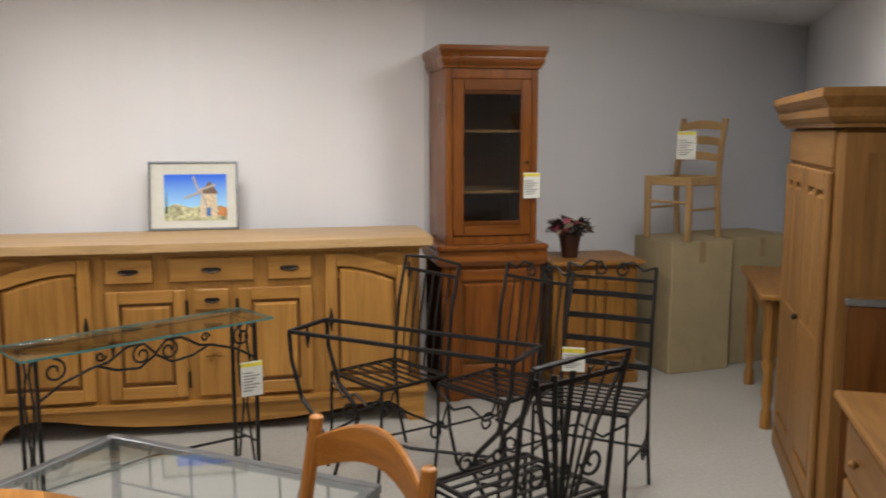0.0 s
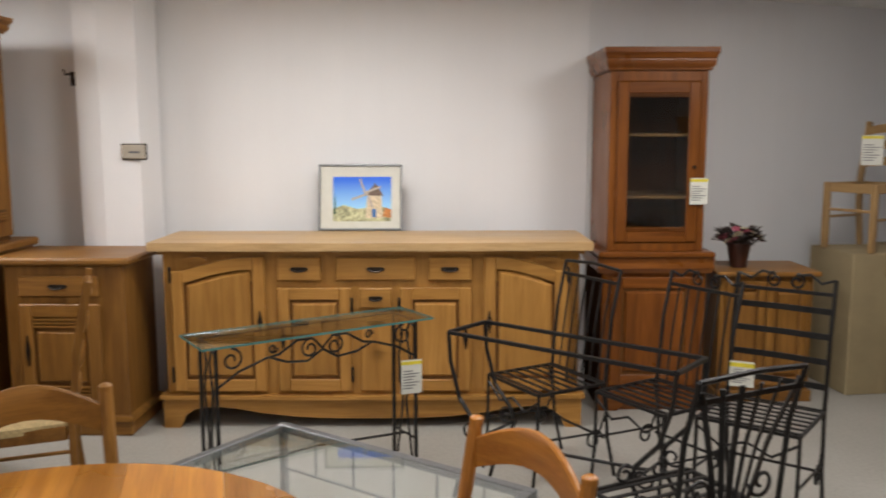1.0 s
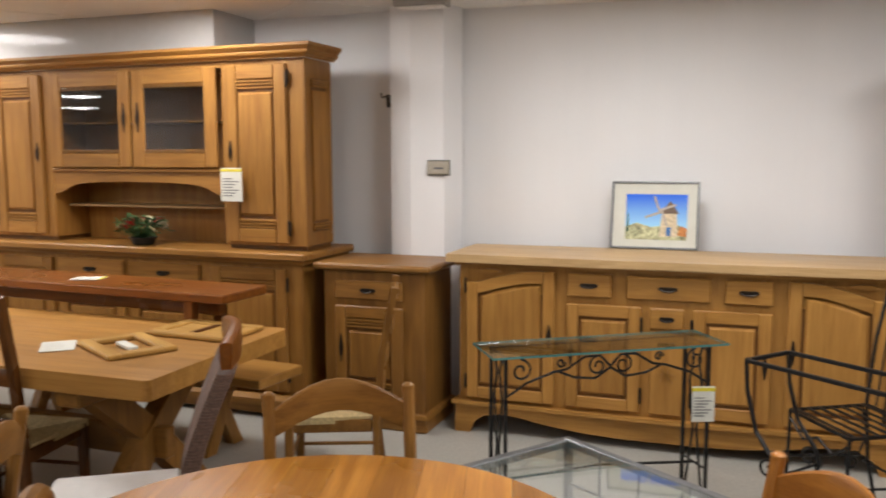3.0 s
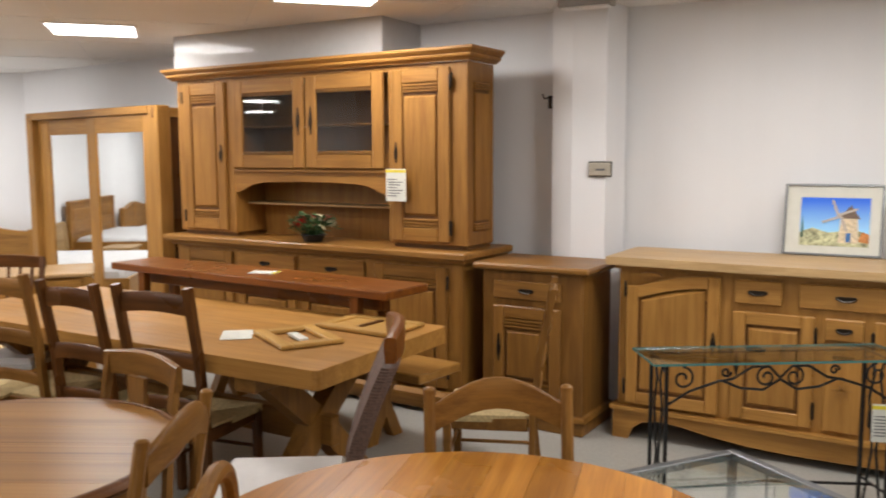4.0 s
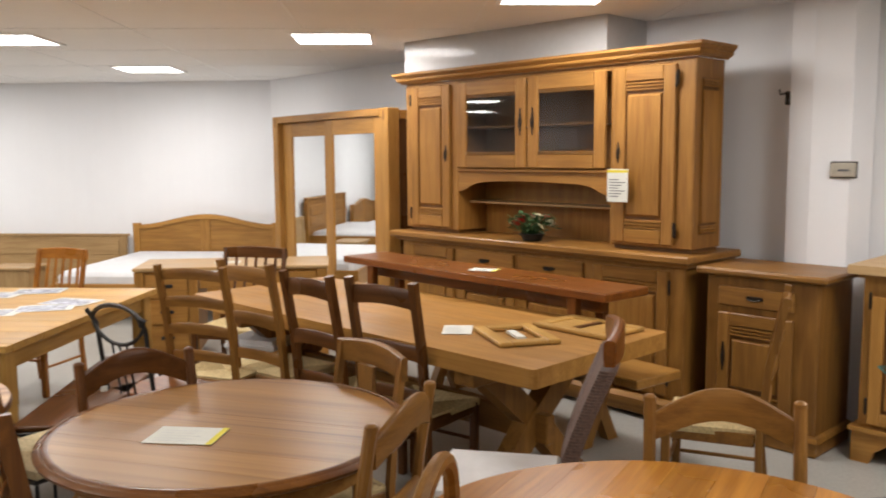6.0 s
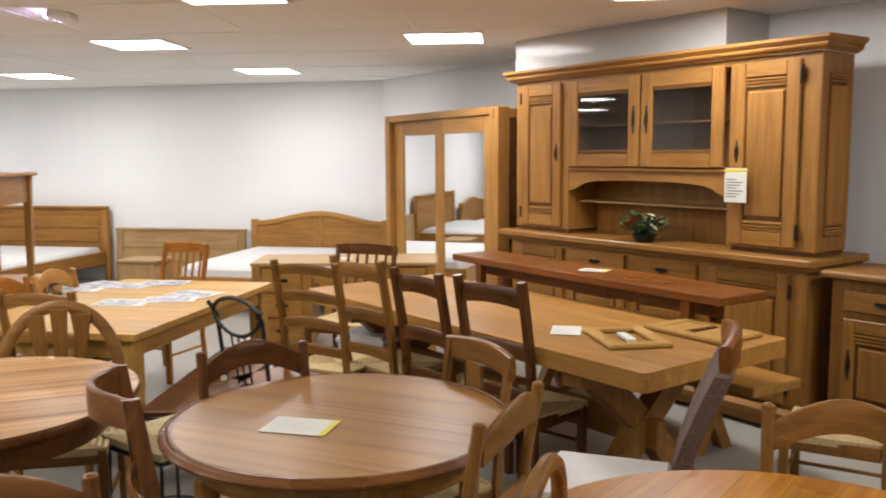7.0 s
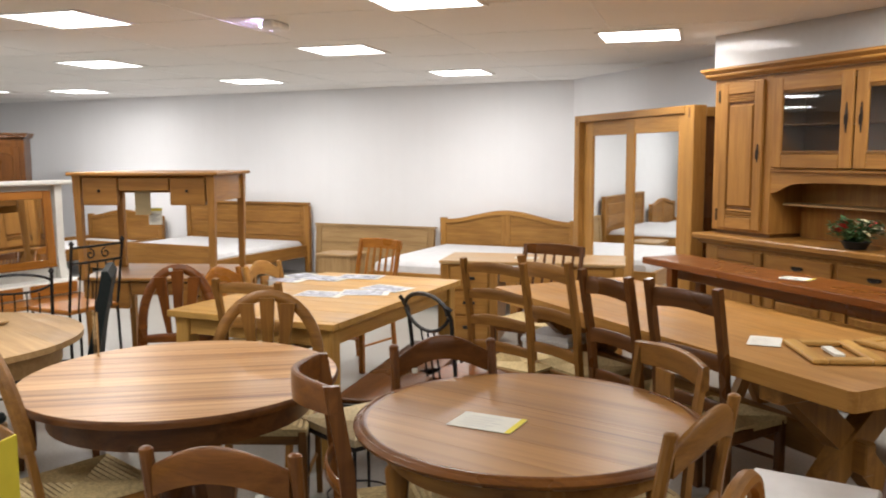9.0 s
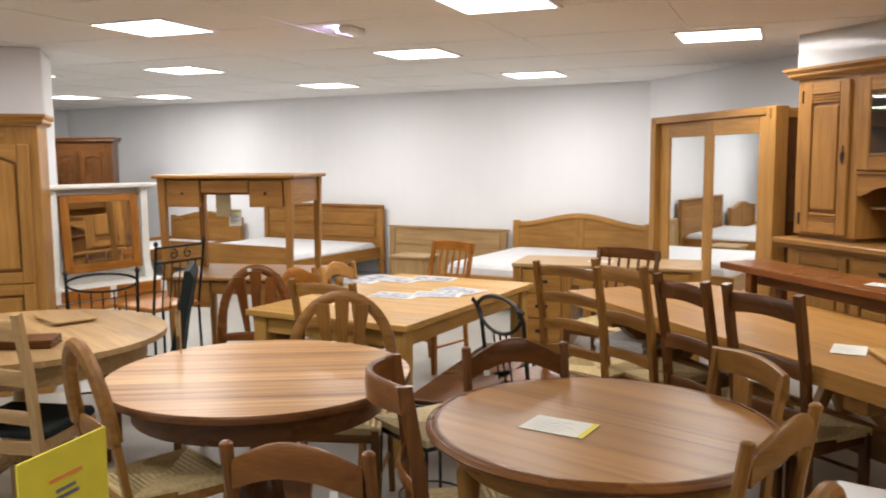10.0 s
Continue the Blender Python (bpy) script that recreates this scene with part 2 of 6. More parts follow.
                fs.append((i * n + k, i * n + m, (i + 1) * n + m, (i + 1) * n + k))
        fs += [tuple(range(n))[::-1], tuple(range((len(pts) - 1) * n, len(pts) * n))]
        return self.add(vs, fs)

    def sweep(self, section, pts):
        """A section (list of (out, up)) swept along level points, mitred; out points to the right of the way."""
        n, vs, fs = len(section), [], []
        P = [Vector((p[0], p[1], 0)) for p in pts]
        for i, p in enumerate(P):
            a = (P[i] - P[i - 1]).normalized() if i else (P[1] - P[0]).normalized()
            c = (P[i + 1] - P[i]).normalized() if i < len(P) - 1 else a
            na, nc = Vector((a.y, -a.x, 0)), Vector((c.y, -c.x, 0))
            m = na + nc
            m = m / max(0.2, m.dot(na))
            for o, u in section:
                vs.append((p.x + m.x * o, p.y + m.y * o, pts[i][2] + u))
        for i in range(len(P) - 1):
            for k in range(n):
                q = (k + 1) % n
                fs.append((i * n + k, i * n + q, (i + 1) * n + q, (i + 1) * n + k))
        fs += [tuple(range(n))[::-1], tuple(range((len(P) - 1) * n, len(P) * n))]
        return self.add(vs, fs)

    def data(self, name, mats, smooth=False):
        me = bpy.data.meshes.new(name)
        me.from_pydata(self.v, [], self.f)
        mats = mats if isinstance(mats, (list, tuple)) else [mats]
        for m in mats:
            me.materials.append(m)
        if len(mats) > 1:
            me.polygons.foreach_set("material_index", self.mi)
        bm = bmesh.new()
        bm.from_mesh(me)
        bmesh.ops.recalc_face_normals(bm, faces=bm.faces)
        bm.to_mesh(me)
        bm.free()
        if smooth:
            me.polygons.foreach_set("use_smooth", [True] * len(me.polygons))
            me.set_sharp_from_angle(angle=radians(42))
        me.update()
        return me


def part(name, mesh, mats, parent, label="", at=None, smooth=False):
    ob = new(name, mesh.data(name, mats, smooth) if isinstance(mesh, Mesh) else mesh)
    ob.parent = parent
    if at is not None:
        ob.matrix_basis = at
    if label:
        tagged(ob, label)
    return ob


def thing(name, m, label, category, group="", kind=""):
    ob = new(name)
    ob.matrix_basis = m
    return tagged(ob, label, category, group, kind)


def solid(name, mesh, mats, m, label, category, group="", kind="", smooth=False):
    ob = new(name, mesh.data(name, mats, smooth))
    ob.matrix_basis = m
    return tagged(ob, label, category, group, kind)


# ---- the room ----
def wall(name, a, b, label, z0=0.0, z1=CEIL, thick=0.12):
    """A wall whose face runs from a to b, with the room on its right-hand side going that way."""
    L = math.hypot(b[0] - a[0], b[1] - a[1])
    ang = math.degrees(math.atan2(b[1] - a[1], b[0] - a[0]))
    return solid(name, Mesh().box(0, L, 0, thick, z0, z1, 0), WALL, pose(a[0], a[1], 0, 0, 0, ang), label, "wall", kind="structure")


CORNER_R, KINK = (4.54, 6.83), (0.93, 5.435)
wall("wall_north_east", KINK, CORNER_R, "off-white papered wall behind boxes and chairs")
wall("wall_north", (-2.1, 5.2), KINK, "off-white papered wall behind the long sideboard")
wall("wall_alcove", (-5.3, 5.16), (-2.05, 5.16), "off-white wall behind the tall dresser")
wall("wall_north_west", (-8.55, 5.76), (-5.2, 5.5), "off-white wall behind the mirrored wardrobe")
wall("wall_diagonal", (-16.6, -1.0), (-8.55, 5.76), "long off-white wall behind the beds")
wall("wall_west", (-13.4, -6.0), (-16.6, -1.0), "off-white end wall beyond the beds")
wall("wall_south", (3.4, -4.0), (-13.4, -6.0), "plain off-white wall that closes the showroom")
wall("wall_east_rear", (3.4, 2.5), (3.4, -4.0), "plain off-white wall that closes the showroom")
wall("wall_east", CORNER_R, (2.55, 2.72), "off-white papered wall behind the pine wardrobe")
wall("wall_east_return", (2.55, 2.72), (3.45, 2.5), "plain off-white wall that closes the showroom")
solid("floor", Mesh().box(-17.5, 6, -7, 8, -0.1, 0, 0), FLOOR, pose(0, 0, 0), "pale grey speckled vinyl showroom floor", "floor", kind="structure")
solid("pillar_north", Mesh().prism([(-2.16, 5.2), (-2.08, 4.98), (-1.93, 4.93), (-1.72, 4.95), (-1.68, 5.2)], 0, CEIL, "z"), WALL, pose(0, 0, 0), "off-white papered pillar with a small thermostat", "pillar", kind="structure")
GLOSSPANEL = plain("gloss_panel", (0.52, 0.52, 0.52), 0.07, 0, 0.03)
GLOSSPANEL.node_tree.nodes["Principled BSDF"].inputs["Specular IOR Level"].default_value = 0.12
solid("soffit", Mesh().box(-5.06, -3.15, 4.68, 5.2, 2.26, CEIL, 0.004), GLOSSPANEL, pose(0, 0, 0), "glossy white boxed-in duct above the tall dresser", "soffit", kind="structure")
solid("pillar_west", Mesh().box(-0.9, 0, -0.45, 0, 0, CEIL, 0.01), WALL, pose(-7.5, -0.62, 0, 0, 0, 0), "white square pillar beside an oak wardrobe", "pillar", kind="structure")

# ceiling with its light grid; panels sit 8 mm below it
# some, as (0.55, 2.3) and (1.8, 3.5), are unseen, added to brighten what is near
LAMPS = [(-6.14, 0.2), (-8.92, 0.57), (-12.71, 0.53), (-6.95, 2.35), (-10.24, 2.33), (-5.24, 4.11), (-8.3, 4.14), (-4.54, 2.01), (-13.17, -0.71), (1.8, 3.5),
         (-2.98, 3.92), (-0.45, 3.75), (-3.7, -0.25), (0.55, 2.3), (-1.3, -0.6), (-5.3, -2.2), (-9.9, -1.05), (-12.3, -3.3), (-2.9, -2.5)]
cm = Mesh().box(-17.5, 6, -7, 8, CEIL, CEIL + 0.1, 0)
cm.m = 1
ca, sa = math.cos(radians(GRID_TURN)), math.sin(radians(GRID_TURN))
for turn, pitch in ((0, 1.2), (1, 1.2)):
    for k in range(-30, 31):
        o = k * pitch + 0.3
        ux, uy = (ca, sa) if turn == 0 else (-sa, ca)
        nx, ny = -uy, ux
        x0, y0 = -6.13 + nx * o, 0.2 + ny * o
        ends = [(x0 + ux * e + nx * w, y0 + uy * e + ny * w) for e, w in ((-13, -0.006), (13, -0.006), (13, 0.006), (-13, 0.006))]
        cm.prism(ends, CEIL - 0.0035 - 0.0008 * turn, CEIL - 0.0005, "z")
TBAR = plain("ceiling_bar", (0.86, 0.86, 0.85), 0.45)
solid("ceiling", cm, [CEILM, TBAR], pose(0, 0, 0), "off-white suspended ceiling of square boards", "ceiling", kind="structure")
PANEL = emitting("lamp_diffuser", (1.0, 0.96, 0.92), 6.0)
FRAME_W = plain("lamp_frame", (0.85, 0.85, 0.85), 0.5)


def ceiling_lamp(x, y):
    t = thing("ceiling_light", pose(x, y, CEIL, 0, 0, GRID_TURN), "square recessed ceiling panel with a glowing white diffuser", "ceiling light", "ceiling lights")
    for s in (-1, 1):
        part("frame", Mesh().box(-0.31, 0.31, s * 0.295 - 0.012, s * 0.295 + 0.012, -0.010, -0.001, 0.002), FRAME_W, t)
        part("frame", Mesh().box(s * 0.295 - 0.012, s * 0.295 + 0.012, -0.282, 0.282, -0.014, -0.001, 0.002), FRAME_W, t)
    part("diffuser", Mesh().box(-0.283, 0.283, -0.283, 0.283, -0.008, -0.001, 0), PANEL, t)
    l = bpy.data.lights.new("panel_light", "AREA")
    l.shape, l.size, l.energy, l.color = "SQUARE", 0.55, LAMP_POWER, (1.0, 0.97, 0.94)
    o = new("panel_light", l)
    o.matrix_basis = pose(x, y, CEIL - 0.02)


for p in LAMPS:
    ceiling_lamp(*p)


detector = thing("ceiling_box", pose(-1.80, 4.80, CEIL, 0, 0, 3), "small grey box fixed under the ceiling by the pillar", "ceiling fixture")
part("housing", Mesh().box(-0.16, 0.16, -0.06, 0.06, -0.05, -0.001, 0.008), plain("grey_plastic", (0.35, 0.35, 0.34), 0.5, 0, 0.05), detector)
part("cover", Mesh().box(-0.14, 0.14, -0.045, 0.045, -0.058, -0.0502, 0.003), FRAME_W, detector)

# ---- cabinet parts ----
def arc(x0, x1, z, rise, n=10):
    """Points of a shallow arch from x0 to x1, its ends at z and its crown rise higher."""
    return [(x0 + (x1 - x0) * k / n, z + rise * math.sin(math.pi * k / n)) for k in range(n + 1)]


def half_arc(x0, x1, z, rise, n=8):
    return [(x0 + (x1 - x0) * k / n, z + rise * math.sin(math.pi / 2 * k / n)) for k in range(n + 1)]


def pull(parent, x, z, y, w=0.09):
    """A cast oval plate with a drop pull."""
    p = Mesh().prism([(x + w * 0.5 * math.cos(a), z + 0.016 * math.sin(a) * (1 + 0.3 * math.cos(2 * a))) for a in [k * math.pi / 8 for k in range(16)]], y - 0.005, y)
    p.tube([(x + w * 0.36 * math.cos(a), y - 0.012 - 0.006 * math.sin(a), z - 0.012 * math.sin(a)) for a in [k * math.pi / 8 for k in range(9)]], 0.0045)
    part("handle", p, DARKIRON, parent, "dark cast-metal drop pull", smooth=True)


def key_plate(parent, x, z, y, h=0.13):
    p = Mesh().prism([(x + 0.011 * math.cos(a) * (1 + 0.3 * math.cos(4 * a)), z + h / 2 * math.sin(a)) for a in [k * math.pi / 8 for k in range(16)]], y - 0.004, y)
    p.tube([(x, y - 0.004, z + 0.02), (x, y - 0.018, z + 0.01), (x, y - 0.016, z - 0.04)], 0.004)
    part("handle", p, DARKIRON, parent, "dark metal key plate", smooth=True)


def hinge_rod(parent, x, z0, z1, y):
    for za, zb in ((z0, z0 + 0.07), (z1 - 0.07, z1)):
        p = Mesh().lathe(x, y, [(0.004, za - 0.01), (0.008, za), (0.008, zb), (0.004, zb + 0.01)], 8)
        part("hinge", p, DARKIRON, parent, "dark metal pin hinge")


def reeds(x0, x1, y, z, n, pitch):
    """A reeded moulding strip along x."""
    sec = [(y + 0.012, z)]
    for k in range(n):
        a = z + pitch * k
        sec += [(y + 0.011, a + 0.0005), (y - 0.004, a + pitch * 0.22), (y - 0.004, a + pitch * 0.6), (y + 0.011, a + pitch * 0.8)]
    sec += [(y + 0.012, z + n * pitch)]
    return Mesh().prism(sec, x0, x1, "x")


def door(parent, x0, x1, z0, z1, y, W, arch=0.0, side=1, glazed=False, rail=0.065, lines=False, handle="key", lean=0):
    """A framed door 22 mm thick, its face at y, with a raised panel or a pane. arch lifts the middle of the top; lean: the arch rises to one side only."""
    t = 0.022
    a, b = x0 + rail, x1 - rail
    g = 0.012
    zt = z1 - rail - g

    def curve(p, q, z):
        up = half_arc(p, q, z, arch) if lean > 0 else [(p + q - u, v) for u, v in half_arc(p, q, z, arch)][::-1]
        return up if lean else arc(p, q, z, arch)

    if glazed:
        d = part("door", Mesh().box(a - 0.004, b + 0.004, y + 0.010, y + 0.014, z0 + rail - 0.004, z1 - rail + 0.004, 0), DARKGLASS, parent, "glazed door with a clear pane")
        d.visible_shadow = False
        part("moulding", reeds(a, b, y + 0.002, z0 + rail, 3, 0.007), W["x"], d)
        part("moulding", reeds(a, b, y + 0.002, z1 - rail - 0.021, 3, 0.007), W["x"], d)
    else:
        o = 0.06 if lines else 0
        low, top = z0 + rail + g + o, zt - o
        head = curve(a + g, b - g, zt - arch)[::-1] if arch else [(b - g, top), (a + g, top)]
        p = Mesh().prism([(a + g, low), (b - g, low)] + head, y + 0.001, y + 0.021, b=0.02)
        d = part("door", p, W["z"], parent)
        # dark sheet that paints the shade in the groove round the panel
        part("panel_ground", Mesh().box(a - 0.004, b + 0.004, y + 0.016, y + t - 0.0005, z0 + rail - 0.004, z1 - rail + (-arch * 0.9 if lean else 0 if arch else 0.004), 0), SHADE_TENON, d, "ground coloured dark for the shade round the panel")
        if lines:
            part("moulding", reeds(a + 0.001, b - 0.001, y + 0.004, z0 + rail + 0.002, 3, 0.019), W["x"], d)
            part("moulding", reeds(a + 0.001, b - 0.001, y + 0.004, z1 - rail - 0.059, 3, 0.019), W["x"], d)
    part("stile", Mesh().box(x0, a, y, y + t, z0, z1 - (arch if lean > 0 else 0), 0.006), W["z"], d)
    part("stile", Mesh().box(b, x1, y, y + t, z0, z1 - (arch if lean < 0 else 0), 0.006), W["z"], d)
    part("rail", Mesh().box(a, b, y, y + t, z0, z0 + rail, 0.004), W["x"], d)
    if arch:
        part("rail", Mesh().prism(curve(a, b, z1 - rail - arch) + (curve(a, b, z1 - arch)[::-1] if lean else [(b, z1), (a, z1)]), y, y + t), W["x"], d)
    else:
        part("rail", Mesh().box(a, b, y, y + t, z1 - rail, z1, 0.004), W["x"], d)
    if handle == "key":
        xk = x1 - rail * 0.45 if side > 0 else x0 + rail * 0.45
        key_plate(d, xk, z0 + (z1 - z0) * 0.52, y)
        hinge_rod(d, x0 - 0.004 if side > 0 else x1 + 0.004, z0 + 0.06, z1 - 0.06, y)
    return d


def drawer(parent, x0, x1, z0, z1, y, W, pulls=1):
    d = part("drawer", Mesh().box(x0, x1, y, y + 0.022, z0, z1, 0.009), W["x"], parent)
    for k in range(pulls):
        pull(d, x0 + (x1 - x0) * (k + 0.5) / pulls, (z0 + z1) / 2, y, min(0.1, (x1 - x0) * 0.45))
    return d


def bowed(x0, x1, y0, y1, bow, n=14):
    """A top's outline with its front edge swelling out by bow."""
    front = [(x0 + (x1 - x0) * k / n, y0 - bow * math.sin(math.pi * k / n) ** 2) for k in range(n + 1)]
    return front + [(x1, y1), (x0, y1)]


def cornice(parent, x0, x1, y0, y1, z, W, out=0.07, h=0.11):
    """A moulded crown round the front and the two sides."""
    sec = [(0.0, 0.0), (out * 0.3, 0.0), (out * 0.32, h * 0.1), (out * 0.5, h * 0.16), (out * 0.66, h * 0.28), (out * 0.7, h * 0.42), (out * 0.66, h * 0.5), (out * 0.8, h * 0.6), (out * 0.95, h * 0.74), (out, h * 0.78), (out, h), (0.0, h)]
    part("cornice", Mesh().sweep(sec, [(x0, y1, z), (x0, y0, z), (x1, y0, z), (x1, y1, z)][::1]), W["x"], parent)
    part("top_board", Mesh().box(x0, x1, y0, y1, z + h * 0.55, z + h - 0.003, 0), W["x"], parent)


def price_tag(m, label="white price card with a yellow strip hanging on furniture", w=0.10, h=0.15, name="price_tag", rows=7):
    t = thing(name, m, label, "price tag", "price tags")
    part("card", Mesh().box(-w / 2, w / 2, -0.001, 0.001, -h, 0, 0), PAPER, t)
    part("strip", Mesh().box(-w / 2, w / 2, -0.0022, -0.0011, -0.022, -0.006, 0), YELLOW, t, "yellow printed strip")
    for k in range(rows):
        part("print_bar", Mesh().box(-w * 0.4, w * (0.05 + 0.3 * ((k * 5) % 3) / 2), -0.0022, -0.0011, -h * (0.34 + 0.085 * k), -h * (0.31 + 0.085 * k), 0), INK, t)
    return t


def flat_card(x, y, z, rz, w=0.2, d=0.15, strip=True, label="white price card lying on a table"):
    t = thing("price_card", pose(x, y, z, 0, 0, rz), label, "price card", "price cards")
    part("card", Mesh().box(-w / 2, w / 2, -d / 2, d / 2, 0.0005, 0.002, 0), PAPER, t)
    if strip:
        part("strip", Mesh().box(w / 2 - 0.02, w / 2, -d / 2, d / 2, 0.0023, 0.003, 0), YELLOW, t, "yellow strip")
    for k in range(5):
        part("print_bar", Mesh().box(-w * 0.4, w * (0.1 + 0.06 * (k % 3)), -d * 0.36 + d * 0.15 * k, -d * 0.36 + d * 0.15 * k + 0.004, 0.0023, 0.0027, 0), PRINTGREY, t)
    return t


PRINTGREY = plain("pale_print", (0.55, 0.55, 0.55), 0.8, 0, 0.05)


# ---- along the north wall ----
def long_sideboard():
    t = thing("sideboard", pose(-0.37, 4.52, 0), "long honey-oak sideboard with arched doors and five drawers", "sideboard")
    W = HONEY
    part("top", Mesh().prism(bowed(-1.19, 1.19, 0.0, 0.58, 0.03), 0.99, 1.035, "z", b=0.006), LIT_TOP, t, "oak top coloured paler for the light and glare on it")
    part("body", Mesh().prism(bowed(-1.13, 1.13, 0.075, 0.56, 0.02), 0.165, 0.99, "z"), W["z"], t)
    part("top_moulding", Mesh().prism(bowed(-1.15, 1.15, 0.045, 0.56, 0.02), 0.967, 0.99, "z"), W["x"], t)
    # plinth with a scalloped lower edge
    half = [(1.15, 0.0), (1.06, 0.0), (1.035, 0.065), (0.98, 0.105), (0.88, 0.122), (0.76, 0.11), (0.62, 0.085), (0.42, 0.062), (0.2, 0.052)]
    low = [(-x, z) for x, z in half] + half[::-1]
    part("plinth", Mesh().prism(low + [(1.15, 0.165), (-1.15, 0.165)], 0.045, 0.07), W["x"], t)
    for s in (-1, 1):
        part("plinth_side", Mesh().box(s * 1.137 - 0.012, s * 1.137 + 0.012, 0.071, 0.56, 0, 0.165, 0.003), W["y"], t)
    part("plinth_moulding", Mesh().prism(bowed(-1.165, 1.165, 0.03, 0.55, 0.02), 0.1655, 0.187, "z"), W["x"], t)
    y = 0.032
    door(t, -1.08, -0.575, 0.21, 0.952, y, W, arch=0.075, side=1, lean=1)
    door(t, 0.61, 1.06, 0.21, 0.952, y, W, arch=0.075, side=-1, lean=-1)
    for xc in (-0.95, 0.95):
        part("corner_carving", Mesh().prism([(xc + 0.06 * math.cos(a), 0.938 + 0.014 * math.sin(a)) for a in [k * math.pi / 6 for k in range(12)]], y + 0.022, y + 0.06), W["x"], t)
    drawer(t, -0.505, -0.27, 0.825, 0.95, y, W)
    drawer(t, -0.19, 0.24, 0.825, 0.95, y, W)
    drawer(t, 0.31, 0.54, 0.825, 0.95, y, W)
    drawer(t, -0.065, 0.11, 0.672, 0.784, y, W)
    door(t, -0.51, -0.11, 0.21, 0.784, y, W, side=-1)
    door(t, 0.155, 0.54, 0.21, 0.784, y, W, side=1)
    part("centre_panel", Mesh().box(-0.06, 0.11, y, y + 0.03, 0.21, 0.655, 0.006), W["z"], t)
    st = Mesh()
    for k in range(8):
        a = k * math.pi / 4
        st.prism([(0.025 + 0.005 * math.cos(a + 1.57), 0.43 + 0.005 * math.sin(a + 1.57)), (0.025 + 0.05 * math.cos(a), 0.43 + 0.06 * math.sin(a)), (0.025 - 0.005 * math.cos(a + 1.57), 0.43 - 0.005 * math.sin(a + 1.57))], y - 0.004, y + 0.002)
    part("carving", st, W["z"], t, "carved star")
    for k in range(5):
        part("flute", Mesh().box(1.088 + 0.009 * k, 1.093 + 0.009 * k, y + 0.035, y + 0.08, 0.25, 0.93, 0.002), OAK["z"], t)


long_sideboard()


def picture():
    lean = -12
    t = thing("framed_picture", pose(-0.475, 5.09, 1.037, lean, 0, 0), "framed print of a stone windmill under a deep blue sky", "picture")
    w, h = 0.49, 0.40
    f = Mesh()
    for s in (-1, 1):
        f.box(s * w / 2 - 0.006, s * w / 2 + 0.006, -0.012, 0.008, 0, h, 0.002)
    f.box(-w / 2 + 0.006, w / 2 - 0.006, -0.012, 0.008, 0, 0.012, 0.002)
    f.box(-w / 2 + 0.006, w / 2 - 0.006, -0.012, 0.008, h - 0.012, h, 0.002)
    part("frame", f, STEELGREY, t, "thin grey metal frame")
    part("mat", Mesh().box(-w / 2 + 0.006, w / 2 - 0.006, 0, 0.006, 0.012, h - 0.012, 0), PAPER, t, "white mount")
    x0, x1, z0, z1 = -0.165, 0.185, 0.055, 0.325

    def flat(name, pts, mat, lift):
        part(name, Mesh().prism(pts, -0.0012 * lift, -0.0012 * lift + 0.001), mat, t)

    SKY, nt, b = nodes_of("printed_sky")
    mp = mapped(nt, (1, 1, 1), shift=False)
    sep = nt.nodes.new("ShaderNodeSeparateXYZ")
    nt.links.new(mp.outputs[0], sep.inputs[0])
    nt.links.new(ramp(nt, sep.outputs[2], [(0.14, (0.30, 0.62, 0.92)), (0.31, (0.005, 0.13, 0.78))]).outputs[0], b.inputs["Base Color"])
    flat("printed_sky", [(x0, z0), (x1, z0), (x1, z1), (x0, z1)], SKY, 1)
    garden = plain("printed_garden", (0.42, 0.42, 0.25), 0.7, 0, 0.75, 45)
    flat("printed_garden", [(x0, z0), (x1, z0), (x1, 0.12), (0.12, 0.15), (-0.02, 0.13), (-0.1, 0.155), (x0, 0.13)], garden, 2)
    flat("printed_tower", [(0.03, 0.075), (0.135, 0.075), (0.125, 0.215), (0.042, 0.215)], plain("printed_stone", (0.62, 0.52, 0.36), 0.7, 0, 0.3, 60), 3)
    flat("printed_roof", [(0.028, 0.21), (0.138, 0.21), (0.09, 0.285)], plain("printed_roof", (0.16, 0.11, 0.08), 0.7, 0, 0.3, 60), 4)
    flat("printed_door", [(0.07, 0.08), (0.095, 0.08), (0.095, 0.13), (0.07, 0.13)], plain("printed_shutter", (0.05, 0.16, 0.4), 0.7), 4)
    flat("printed_tree", [(x0 + 0.005, 0.1), (x0 + 0.02, 0.1), (x0 + 0.013, 0.23)], plain("printed_cypress", (0.03, 0.08, 0.05), 0.7), 4)
    flat("printed_shrub", [(0.13, 0.085), (0.185, 0.075), (0.185, 0.125), (0.15, 0.14)], plain("printed_shrub", (0.5, 0.2, 0.06), 0.7, 0, 0.4, 60), 5)
    cx, cz = 0.035, 0.225
    for k in range(4):
        a = 0.35 + k * math.pi / 2
        d, e = (math.cos(a), math.sin(a)), (-math.sin(a), math.cos(a))
        flat("printed_sail", [(cx, cz), (cx + 0.095 * d[0], cz + 0.095 * d[1]), (cx + 0.095 * d[0] + 0.012 * e[0], cz + 0.095 * d[1] + 0.012 * e[1]), (cx + 0.012 * e[0], cz + 0.012 * e[1])], plain("printed_sail", (0.45, 0.40, 0.36), 0.7), 5)


picture()


